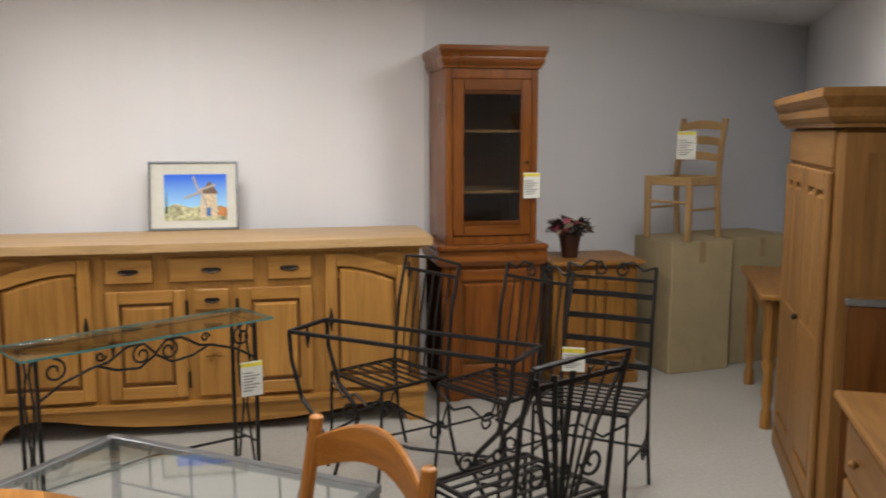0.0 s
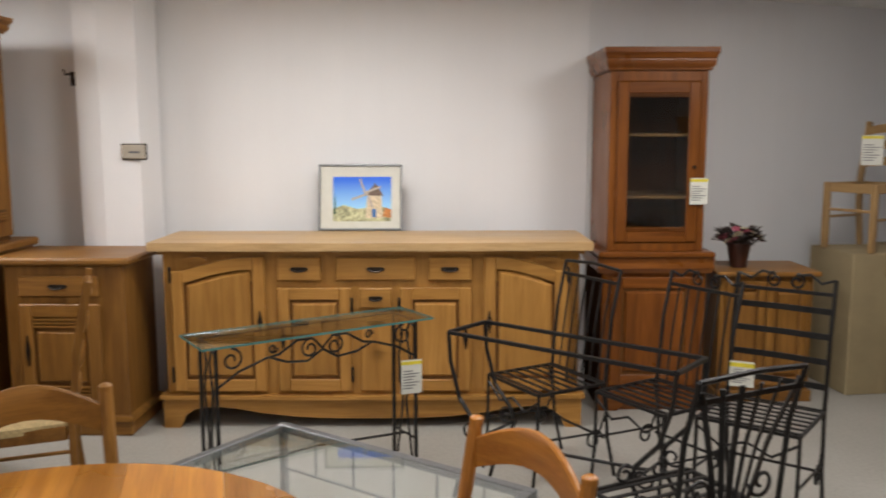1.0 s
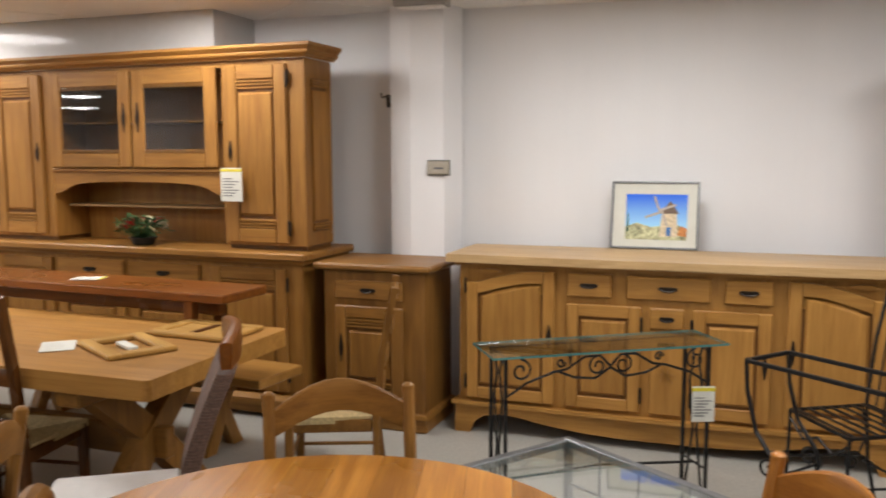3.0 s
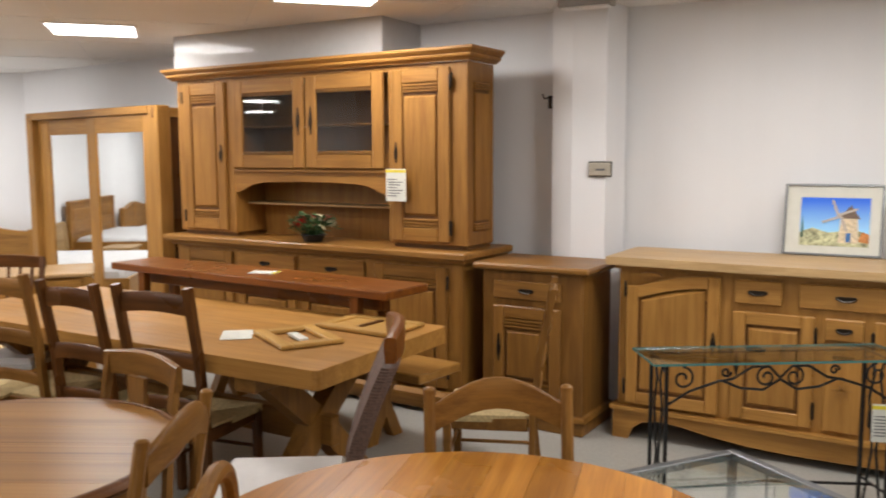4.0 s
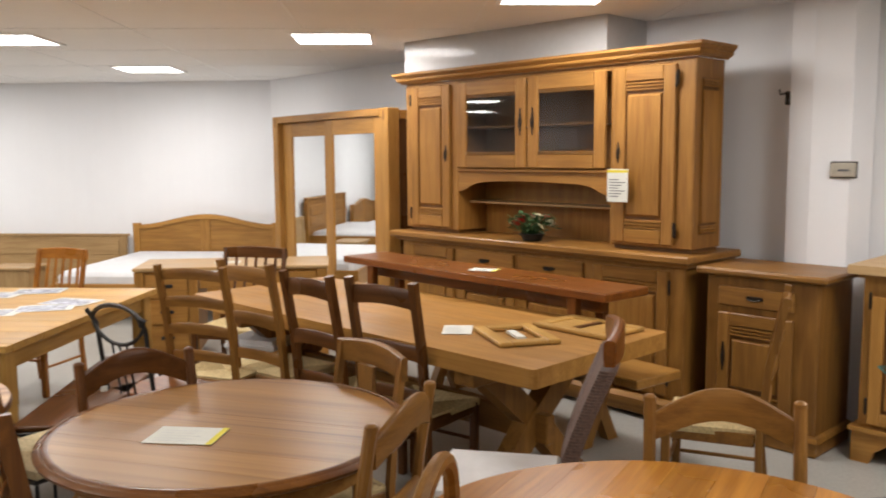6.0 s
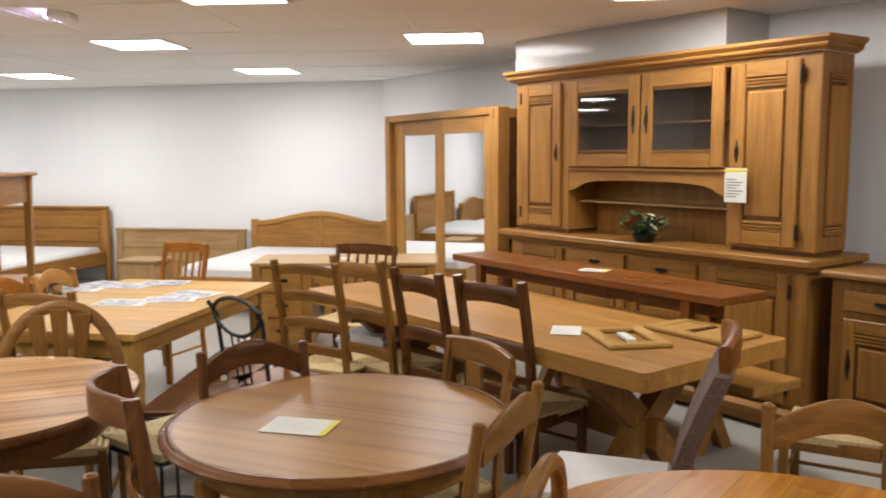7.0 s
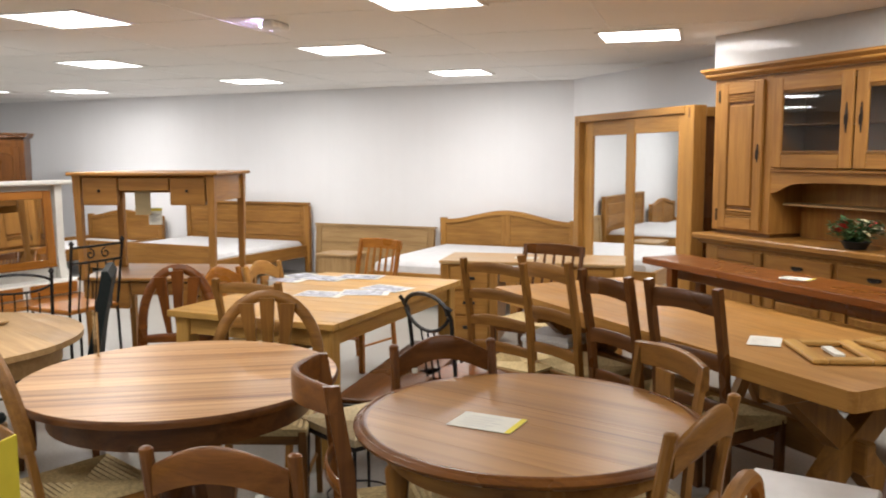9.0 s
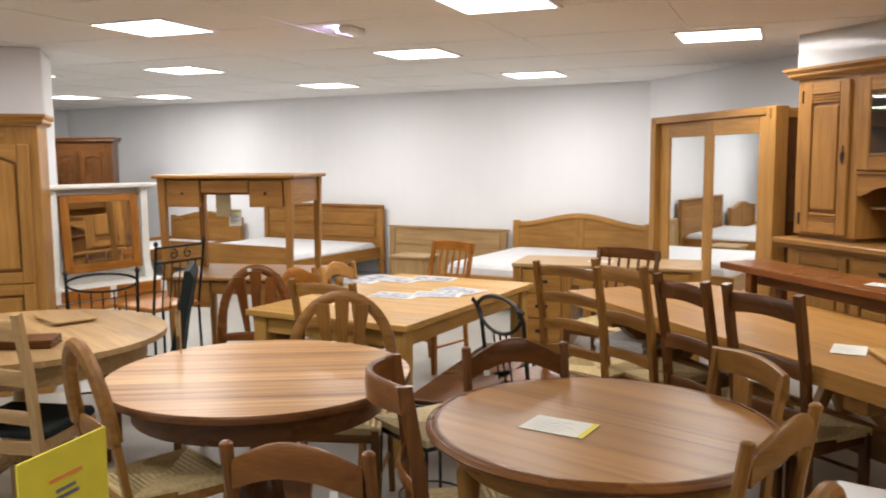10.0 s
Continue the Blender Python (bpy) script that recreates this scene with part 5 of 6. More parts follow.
wooden_chair("chair", set_at((-5.62, 1.30), 40), "light orange wooden chair at the pale table", HONEY, "crest", 0.88, 0.40)
wooden_chair("chair", set_at((-3.86, -0.62), 150), "pale oak chair with a black seat", PALE, "rails", 1.0, 0.44, seat=BLACKCLOTH)
cu = thing("cushion", pose(-4.35, 2.82, 0.462, 0, 0, 25), "white folded cushion lying on a chair seat", "cushion")
part("pad", Mesh().prism([(-0.17, -0.15), (0.17, -0.15), (0.17, 0.15), (-0.17, 0.15)], 0, 0.03, "z", b=0.01).prism([(-0.15, -0.13), (0.15, -0.13), (0.15, 0.13), (-0.15, 0.13)], 0.03, 0.06, "z"), FABRIC, cu)


def wicker_chair():
    a = 213
    t = thing("wicker_chair", set_at((-1.63, 2.437), a, 0.44, 0.15), "dark woven-back dining chair with a white seat", "chair", "dining chairs")
    W = CHERRY
    H, w, d, sh = 1.02, 0.44, 0.44, 0.47
    weave = plain("woven_cane", (0.13, 0.075, 0.055), 0.7, 0, 0.4, 90, 0.4)
    m = Mesh()
    n = 46
    for k in range(n):
        u = k / (n - 1)
        z = sh - 0.02 + (H - 0.09 - sh) * u
        y = d / 2 + 0.15 * u ** 1.4 + 0.012
        pts = [(x, y + 0.012 * math.cos(x * 8), z) for x in [-w / 2 + w * j / 8 for j in range(9)]]
        m.tube([(p[0], p[1] - 0.022, p[2]) for p in pts], 0.0062, 4)
        m.tube([(p[0], p[1] + 0.022, p[2]) for p in pts], 0.0062, 4)
        for s in (-1, 1):
            m.tube([(s * w / 2, y - 0.024, z), (s * (w / 2 + 0.006), y, z), (s * w / 2, y + 0.024, z)], 0.0062, 4)
    part("woven_back", m, weave, t, "brown woven back")
    spine = [(d / 2 + 0.15 * (k / 12) ** 1.4 + 0.012, sh - 0.02 + (H - 0.09 - sh) * k / 12) for k in range(13)]
    part("back_core", Mesh().prism([(y - 0.02, z) for y, z in spine] + [(y + 0.02, z) for y, z in spine[::-1]], -w / 2 + 0.004, w / 2 - 0.004, "x"), weave, t)
    part("crest_rail", curved_rail(w + 0.02, d / 2 + 0.165, H - 0.09, H - 0.005, 0.02, 0.03, 0.042), W["x"], t, "reddish wooden crest rail", smooth=True)
    part("seat", Mesh().box(-w / 2, w / 2, -d / 2, d / 2 - 0.01, sh - 0.06, sh, 0.014), plain("white_seat_cloth", (0.86, 0.86, 0.86), 0.75, 0, 0.04, 14, 0.2), t, "white seat pad")
    for sx in (-1, 1):
        for sy in (-1, 1):
            x, y = sx * (w / 2 - 0.03), sy * (d / 2 - 0.03)
            part("leg", Mesh().box(x - 0.02, x + 0.02, y - 0.02, y + 0.02, 0, sh - 0.06, 0.004), WALNUT["z"], t)


wicker_chair()


def parson_chair():
    t = thing("padded_chair", set_at((-4.88, 0.29), 262, 0.42, 0.06), "black padded high-backed chair", "chair", "dining chairs")
    prof = [(0.14, 0.40), (0.2, 0.42), (0.24, 0.7), (0.30, 0.98), (0.28, 1.02), (0.25, 1.02), (0.20, 0.75), (0.14, 0.48)]
    part("back", Mesh().prism(prof, -0.22, 0.22, "x", b=0.015), BLACKCLOTH, t)
    part("seat", Mesh().box(-0.22, 0.22, -0.22, 0.16, 0.38, 0.48, 0.02), BLACKCLOTH, t)
    for sx in (-1, 1):
        for sy in (-1, 1):
            x, y = sx * 0.19, sy * 0.18
            part("leg", Mesh().box(x - 0.018, x + 0.018, y - 0.018, y + 0.018, 0, 0.38, 0.003), WALNUT["z"], t)


parson_chair()


# ---- wrought iron ----
def scroll(cx, cz, r, turns=1.4, start=0.0, way=1, n=18):
    """A flat spiral in the xz plane."""
    return [(cx + r * (1 - 0.75 * k / n) * math.cos(start + way * turns * 6.283 * k / n), 0.0, cz + r * (1 - 0.75 * k / n) * math.sin(start + way * turns * 6.283 * k / n)) for k in range(n + 1)]


def shifted(pts, dx=0, dy=0, dz=0):
    return [(p[0] + dx, p[1] + dy, p[2] + dz) for p in pts]


def iron_chair(m, label, bars="slats", H=1.0):
    t = thing("iron_chair", m, label, "chair", "iron chairs")
    w, d, sh = 0.40, 0.38, 0.46
    for s in (-1, 1):
        x = s * w / 2
        part("leg", Mesh().tube([(x, -d / 2, sh), (x, -d / 2 - 0.005, 0.2), (x, -d / 2 - 0.03, 0.0)], 0.008), IRON, t)
        part("back_leg", Mesh().tube([(x, d / 2 + 0.07, 0.0), (x, d / 2 + 0.02, 0.2), (x, d / 2, sh), (x, d / 2 + 0.03, sh + 0.3), (x, d / 2 + 0.08, H)], 0.009), IRON, t)
        part("scroll", Mesh().tube([(x, p[0], p[2]) for p in scroll(d / 2 - 0.06, 0.2, 0.05, 1.2, 0.5)], 0.006), IRON, t)
        part("side_brace", Mesh().tube([(x, d / 2 - 0.02, sh - 0.01), (x, d / 2 + 0.01, 0.32), (x, d / 2 - 0.03, 0.23), (x, -d / 2, 0.25)], 0.006), IRON, t)
    f = Mesh()
    f.tube([(-w / 2, -d / 2, sh), (w / 2, -d / 2, sh)], 0.009, 4).tube([(-w / 2, d / 2, sh), (w / 2, d / 2, sh)], 0.009, 4)
    for s in (-1, 1):
        f.tube([(s * w / 2, -d / 2, sh), (s * w / 2, d / 2, sh)], 0.009, 4)
    part("seat_frame", f, IRON, t)
    for k in range(7):
        y = -d / 2 + d * (k + 0.5) / 7
        part("seat_bar", Mesh().tube([(-w / 2, y, sh + 0.004), (w / 2, y, sh + 0.004)], 0.011, 4, 0.3), IRON, t)
    part("front_brace", Mesh().tube([(-w / 2, -d / 2, sh - 0.03), (-w / 4, -d / 2, sh - 0.10), (0, -d / 2, sh - 0.06), (w / 4, -d / 2, sh - 0.10), (w / 2, -d / 2, sh - 0.03)], 0.006), IRON, t)
    part("stretcher", Mesh().tube([(-w / 2, d / 2, 0.2), (w / 2, d / 2, 0.2)], 0.007), IRON, t)

    def yb(z):
        return d / 2 + 0.08 * max(0, (z - sh) / (H - sh)) ** 1.3

    if bars == "slats":
        for k in range(4):
            z = sh + 0.10 + k * (H - sh - 0.2) / 3.3
            part("slat", Mesh().tube([(-w / 2, yb(z), z), (0, yb(z) + 0.012, z), (w / 2, yb(z), z)], 0.006, 4, 3.0), IRON, t)
    elif bars == "fan":
        for k in range(6):
            u = -0.5 + k / 5
            part("slat", Mesh().tube([(u * 0.10, yb(sh + 0.06), sh + 0.02), (u * 0.22, yb(sh + 0.25), sh + 0.25), (u * w * 0.92, yb(H - 0.03), H - 0.03)], 0.012, 4, 0.4), IRON, t)
    else:
        for k in range(6):
            x = -w / 2 + w * (k + 1) / 7
            part("slat", Mesh().tube([(x, yb(sh + 0.03), sh), (x, yb((sh + H) / 2), (sh + H) / 2), (x, yb(H - 0.06), H - 0.06)], 0.005), IRON, t)
    part("top_rail", Mesh().tube([(-w / 2, yb(H - 0.06), H - 0.06), (w / 2, yb(H - 0.06), H - 0.06)], 0.007, 4, 1.5), IRON, t)
    if bars == "plain":
        part("crest", Mesh().tube([(-w / 2, yb(H), H), (0, yb(H) + 0.012, H + 0.01), (w / 2, yb(H), H)], 0.008), IRON, t)
    elif bars != "fan":
        for s in (-1, 1):
            part("crest", Mesh().tube(shifted([(s * w / 2, 0, H), (s * w * 0.36, 0, H - 0.02), (s * w * 0.25, 0, H + 0.015), (s * w * 0.1, 0, H + 0.005)], 0, yb(H)), 0.006), IRON, t)
            part("scroll", Mesh().tube(shifted(scroll(s * 0.045, H - 0.02, 0.035, 1.3, 1.57, -s), 0, yb(H)), 0.0055), IRON, t)
    else:
        part("crest", Mesh().tube([(-w / 2, yb(H), H), (0, yb(H) + 0.01, H + 0.012), (w / 2, yb(H), H)], 0.009), IRON, t)
        for s in (-1, 1):
            part("scroll", Mesh().tube(shifted(scroll(s * 0.12, sh + 0.12, 0.05, 1.2, 0, s), 0, yb(sh + 0.1)), 0.006), IRON, t)
            part("scroll", Mesh().tube(shifted(scroll(s * 0.07, sh + 0.03, 0.035, 1.2, 2, -s), 0, -d / 2), 0.006), IRON, t)


iron_chair(pose(0.50, 3.93, 0, 0, 0, -60), "wrought-iron chair with an upright barred back", "plain", 0.98)
iron_chair(pose(0.97, 3.66, 0, 0, 0, -58), "wrought-iron chair standing before the cherry cabinet", "bars", 0.97)
iron_chair(pose(1.32, 3.41, 0, 0, 0, -37), "wrought-iron chair with flat horizontal back slats", "slats", 1.0)
iron_chair(pose(0.756, 2.58, 0, 0, 0, -154), "wrought-iron chair with a fan of flat back bars", "fan", 0.94)
price_tag(pose(1.17, 3.24, 0.73, 0, 0, -25), "white price card hanging on an iron chair", 0.09, 0.10)


def console_table():
    L = math.hypot(0.93, 0.61)
    a = math.degrees(math.atan2(0.61, 0.93))
    t = thing("console_table", pose(-0.96, 3.40, 0, 0, 0, a), "black wrought-iron console table with a clear glass top", "table")
    W, H = 0.31, 0.74
    part("glass_top", Mesh().box(0, L, 0, W, H - 0.008, H, 0.003), GLASS, t, "clear glass top").visible_shadow = False
    e = Mesh()
    for x0, x1, y0, y1 in ((-0.002, 0, 0, W), (L, L + 0.002, 0, W), (0, L, -0.002, 0), (0, L, W, W + 0.002)):
        e.box(x0, x1, y0, y1, H - 0.009, H + 0.0005, 0)
    part("glass_edge", e, GREENRIM, t, "greenish glass edge")
    x0, x1, y0, y1 = 0.07, L - 0.07, 0.05, W - 0.05
    fr = Mesh()
    for y in (y0, y1):
        fr.tube([(x0, y, H - 0.015), (x1, y, H - 0.015)], 0.006, 4)
    for x in (x0, x1):
        fr.tube([(x, y0, H - 0.015), (x, y1, H - 0.015)], 0.006, 4)
    part("top_frame", fr, IRON, t)
    for x in (x0, x1):
        for y in (y0, y1):
            part("leg", Mesh().tube([(x, y, H - 0.01), (x, y, 0)], 0.010, 4), IRON, t)
        for s in (-1, 1):
            part("side_bow", Mesh().tube([(x, (y0 + y1) / 2 + s * q, z) for q, z in ((0.095, H - 0.05), (0.05, H - 0.03), (0.02, H - 0.1), (0.055, H - 0.22), (0.015, 0.3), (0.07, 0.02))], 0.006), IRON, t)
        part("foot_bar", Mesh().tube([(x, y0, 0.14), (x, y1, 0.14)], 0.006), IRON, t)
    part("stretcher", Mesh().tube([(x0, (y0 + y1) / 2, 0.14), ((x0 + x1) / 2, (y0 + y1) / 2, 0.17), (x1, (y0 + y1) / 2, 0.14)], 0.007), IRON, t)
    for y in (y0,):
        mid = (x0 + x1) / 2
        for s in (-1, 1):
            part("scroll", Mesh().tube([(mid + s * (x1 - mid) * u, y, H - 0.03 - q) for u, q in ((1.0, 0.16), (0.8, 0.1), (0.55, 0.06), (0.42, 0.05), (0.25, 0.0), (0.1, 0.0), (0.0, 0.05))], 0.006), IRON, t)
            part("scroll", Mesh().tube([(mid + s * (x1 - mid) * u, y, H - 0.03 - q) for u, q in ((0.5, 0.06), (0.35, 0.09), (0.15, 0.10), (0.0, 0.055))], 0.006), IRON, t)
            part("scroll", Mesh().tube(shifted(scroll(mid + s * 0.06, H - 0.075, 0.045, 1.3, 1.57, -s), 0, y), 0.0055), IRON, t)
            part("scroll", Mesh().tube(shifted(scroll(mid + s * (x1 - mid) * 0.86, H - 0.075, 0.05, 1.3, 1.57, s), 0, y), 0.0055), IRON, t)
            part("scroll", Mesh().tube(shifted(scroll(mid + s * (x1 - mid) * 0.48, H - 0.05, 0.022, 1.2, 0, s), 0, y), 0.0055), IRON, t)


GREENRIM = plain("green_glass_edge", (0.07, 0.19, 0.18), 0.15, 0, 0.1)
console_table()
price_tag(pose(-0.13, 3.87, 0.57, 0, 0, 20), "white price card hanging from the glass console", 0.10, 0.16)


def bare_console():
    a = math.degrees(math.atan2(-0.66, 0.81))
    t = thing("iron_table_frame", pose(0.04, 3.68, 0, 0, 0, a), "wrought-iron console frame with no top", "table frame")
    L, W, H = 1.05, 0.27, 0.745
    fr = Mesh()
    for y in (0, W):
        fr.tube([(0, y, H), (L, y, H)], 0.011, 4)
    for x in (0, L):
        fr.tube([(x, 0, H), (x, W, H)], 0.011, 4)
    part("top_frame", fr, IRON, t)
    for x, s in ((0, 1), (L, -1)):
        for y in (0.0, W):
            pts = [(x + s * q, y, z) for q, z in ((0.0, H), (0.01, 0.62), (0.06, 0.46), (0.15, 0.36), (0.17, 0.30), (0.13, 0.22), (0.06, 0.1), (0.03, 0.0))]
            part("leg", Mesh().tube(pts, 0.010), IRON, t)
            part("scroll", Mesh().tube(shifted(scroll(x + s * 0.12, 0.32, 0.045, 1.2, 0.4, s), 0, y), 0.006), IRON, t)
        part("foot_bar", Mesh().tube([(x + s * 0.16, 0, 0.3), (x + s * 0.16, W, 0.3)], 0.007), IRON, t)
    part("stretcher", Mesh().tube([(0.16, W / 2, 0.3), (L / 2, W / 2, 0.27), (L - 0.16, W / 2, 0.3)], 0.008), IRON, t)


bare_console()


def glass_coffee_table():
    # one side runs to the right and nearer, the other to the left and nearer
    a = math.degrees(math.atan2(-0.66, 0.94))
    t = thing("coffee_table", pose(-0.618, 3.288, 0, 0, 0, a), "low glass coffee table in a grey metal frame", "coffee table")
    A, B, H = 1.14, 0.72, 0.48
    for y in (-0.035, -B):
        part("long_rail", Mesh().box(0, A, y, y + 0.035, H - 0.03, H, 0.003), STEELGREY, t)
    for x in (0, A - 0.035):
        part("short_rail", Mesh().box(x, x + 0.035, -B + 0.036, -0.036, H - 0.03, H, 0.003), STEELGREY, t)
    part("glass_top", Mesh().box(0.036, A - 0.036, -B + 0.036, -0.036, H - 0.012, H - 0.004, 0), GLASS, t, "clear glass top").visible_shadow = False
    for x in (0.018, A - 0.018):
        for y in (-0.018, -B + 0.018):
            part("leg", Mesh().box(x - 0.014, x + 0.014, y - 0.014, y + 0.014, 0, H - 0.03, 0.003), STEELGREY, t)
    lo = Mesh()
    lo.tube([(0.02, -0.02, 0.2), (A / 2, -B / 2, 0.2), (A - 0.02, -B + 0.02, 0.2)], 0.008, 4).tube([(A - 0.02, -0.02, 0.2), (A / 2, -B / 2, 0.2), (0.02, -B + 0.02, 0.2)], 0.008, 4)
    part("cross_brace", lo, STEELGREY, t)
    for k in range(5):
        x = A * (k + 1) / 6
        part("post", Mesh().tube([(x, -0.02, H - 0.03), (x, -0.02, 0.3)], 0.005, 4), STEELGREY, t)
    part("lower_rail", Mesh().tube([(0.02, -0.02, 0.3), (A - 0.02, -0.02, 0.3)], 0.006, 4), STEELGREY, t)


glass_coffee_table()


def iron_bench():
    dx, dy = -5.32 + 3.80, 2.62 - 1.32
    a = math.degrees(math.atan2(dy, dx))
    t = thing("iron_bench", pose(-3.82, 1.20, 0, 0, 0, a), "brown wooden bench seat in a black iron frame", "bench", "benches")
    L, W = 1.3, 0.36
    part("seat", Mesh().box(0, L, -W, 0, 0.43, 0.455, 0.006), WALNUT["x"], t)
    part("seat_edge", Mesh().box(-0.006, L + 0.006, -W - 0.006, 0.006, 0.415, 0.429, 0.003), BLACKPOT, t)
    for x in (0.06, L - 0.06):
        for y in (-W + 0.03, -0.03):
            part("leg", Mesh().tube([(x, y, 0.43), (x, y, 0.0)], 0.012), BLACKPOT, t)


iron_bench()


def loop_chair(m, label):
    t = thing("iron_chair", m, label, "chair", "iron chairs")
    for s in (-1, 1):
        part("back_leg", Mesh().tube([(s * 0.2, 0.22, 0), (s * 0.19, 0.19, 0.45), (s * 0.2, 0.23, 0.80), (s * 0.215, 0.27, 0.87), (s * 0.235, 0.25, 0.85)], 0.011), BLACKPOT, t)
        part("leg", Mesh().tube([(s * 0.19, -0.19, 0), (s * 0.19, -0.18, 0.44)], 0.011), BLACKPOT, t)
    hoop = Mesh().tube([(0.2 * math.cos(u), 0.25, 0.82 + 0.085 * math.sin(u)) for u in [math.pi * k / 14 for k in range(15)]], 0.012)
    hoop.tube([(0.2 * math.cos(u), 0.245, 0.81 - 0.095 * math.sin(u) ** 1.4) for u in [math.pi * k / 14 for k in range(15)]], 0.010)
    part("hoop", hoop, BLACKPOT, t)
    for k in (-1, 0, 1):
        part("bar", Mesh().tube([(k * 0.06, 0.2, 0.45), (k * 0.06, 0.24, 0.72)], 0.006), BLACKPOT, t)
    part("seat_frame", Mesh().box(-0.2, 0.2, -0.2, 0.19, 0.42, 0.44, 0.004), BLACKPOT, t)
    part("seat", Mesh().box(-0.19, 0.19, -0.19, 0.18, 0.441, 0.455, 0.005), CHERRY["x"], t)


loop_chair(facing((-4.10, 1.70), (-3.72, 1.76), True, 0.4, 0.05), "black iron loop-back chair beside the pale table")


# ---- along the east wall ----
EAST = -114.8


def pine_wardrobe():
    t = thing("wardrobe", pose(2.22, 3.33, 0, 0, 0, EAST), "honey pine two-door wardrobe with a moulded cornice", "wardrobe")
    W = PINE
    part("body", Mesh().box(-0.565, 0.565, 0.025, 0.60, 0.08, 1.61, 0.02), W["z"], t)
    part("plinth", Mesh().box(-0.58, 0.58, 0.01, 0.61, 0.0, 0.1, 0.008), W["x"], t)
    part("frieze", Mesh().box(-0.50, 0.50, 0.012, 0.03, 1.46, 1.60, 0.004), W["x"], t)
    for a, b, s in ((-0.5, -0.004, 1), (0.004, 0.5, -1)):
        d = door(t, a, b, 0.14, 1.445, 0.002, W, side=s, handle="", rail=0.075)
        part("middle_rail", Mesh().box(a + 0.07, b - 0.07, -0.001, 0.02, 0.72, 0.80, 0.004), W["x"], d)
        part("muntin", Mesh().box((a + b) / 2 - 0.025, (a + b) / 2 + 0.025, -0.001, 0.02, 0.81, 1.37, 0.004), W["z"], d)
    part("knob", Mesh().lathe(0, 0, [(0.006, 0), (0.016, 0.015), (0.006, 0.026)], 10), DARKIRON, t, at=pose(0.03, 0.0, 0.80, 90, 0, 0), smooth=True)
    for s in (-1, 1):
        part("side_panel", Mesh().prism([(0.12, 0.2), (0.52, 0.2), (0.52, 1.52), (0.12, 1.52)], s * 0.566, s * 0.574, "x"), W["z"], t)
        part("side_rail", Mesh().box(min(s * 0.566, s * 0.58), max(s * 0.566, s * 0.58), 0.12, 0.52, 0.98, 1.0, 0.002), W["y"], t)
    cornice(t, -0.565, 0.565, 0.02, 0.60, 1.61, W, 0.075, 0.14)


pine_wardrobe()
lb = thing("leaning_board", pose(2.22, 3.33, 0, 0, 0, EAST), "dark brown board standing against the pine wardrobe", "board")
part("board", Mesh().box(0.60, 0.63, 0.07, 0.62, 0.0, 0.97, 0.004), WALNUT["z"], lb)
part("edge", Mesh().box(0.597, 0.633, 0.065, 0.625, 0.971, 0.995, 0.003), STEELGREY, lb, "grey top edge")


def oak_side_table():
    t = thing("side_table", pose(2.73, 4.46, 0, 0, 0, EAST), "oak side table standing beside the pine wardrobe", "table")
    part("top", Mesh().box(-0.52, 0.52, -0.05, 0.42, 0.72, 0.75, 0.006), OAK["x"], t)
    part("apron", Mesh().box(-0.44, 0.44, 0.0, 0.02, 0.61, 0.719, 0.003), OAK["x"], t)
    for s in (-1, 1):
        part("apron", Mesh().box(s * 0.42 - 0.01, s * 0.42 + 0.01, 0.05, 0.34, 0.61, 0.719, 0.003), OAK["y"], t)
        for y in (0.02, 0.37):
            part("leg", Mesh().lathe(s * 0.42, y, [(0.03, 0), (0.03, 0.09), (0.02, 0.11), (0.032, 0.2), (0.024, 0.3), (0.036, 0.36), (0.028, 0.38), (0.036, 0.40), (0.036, 0.719)], 8), OAK["z"], t, smooth=True)


oak_side_table()


def pine_dresser():
    t = thing("chest_of_drawers", pose(1.61, 2.02, 0, 0, 0, EAST), "pine chest of drawers with a broad top", "chest of drawers")
    W = PINE
    part("top", Mesh().box(-0.5, 0.5, -0.02, 0.5, 0.72, 0.75, 0.008), W["x"], t)
    part("body", Mesh().box(-0.46, 0.46, 0.03, 0.48, 0.06, 0.72, 0.005), W["z"], t)
    part("plinth", Mesh().box(-0.47, 0.47, 0.02, 0.49, 0, 0.06, 0.005), W["x"], t)
    for k in range(3):
        d = part("drawer", Mesh().box(-0.42, 0.42, 0.01, 0.032, 0.1 + 0.2 * k, 0.28 + 0.2 * k, 0.006), W["x"], t)
        for s in (-1, 1):
            part("knob", Mesh().lathe(0, 0, [(0.008, 0), (0.018, 0.015), (0.008, 0.028)], 10), W["z"], d, at=pose(s * 0.25, 0.01, 0.19 + 0.2 * k, 90, 0, 0), smooth=True)


pine_dresser()


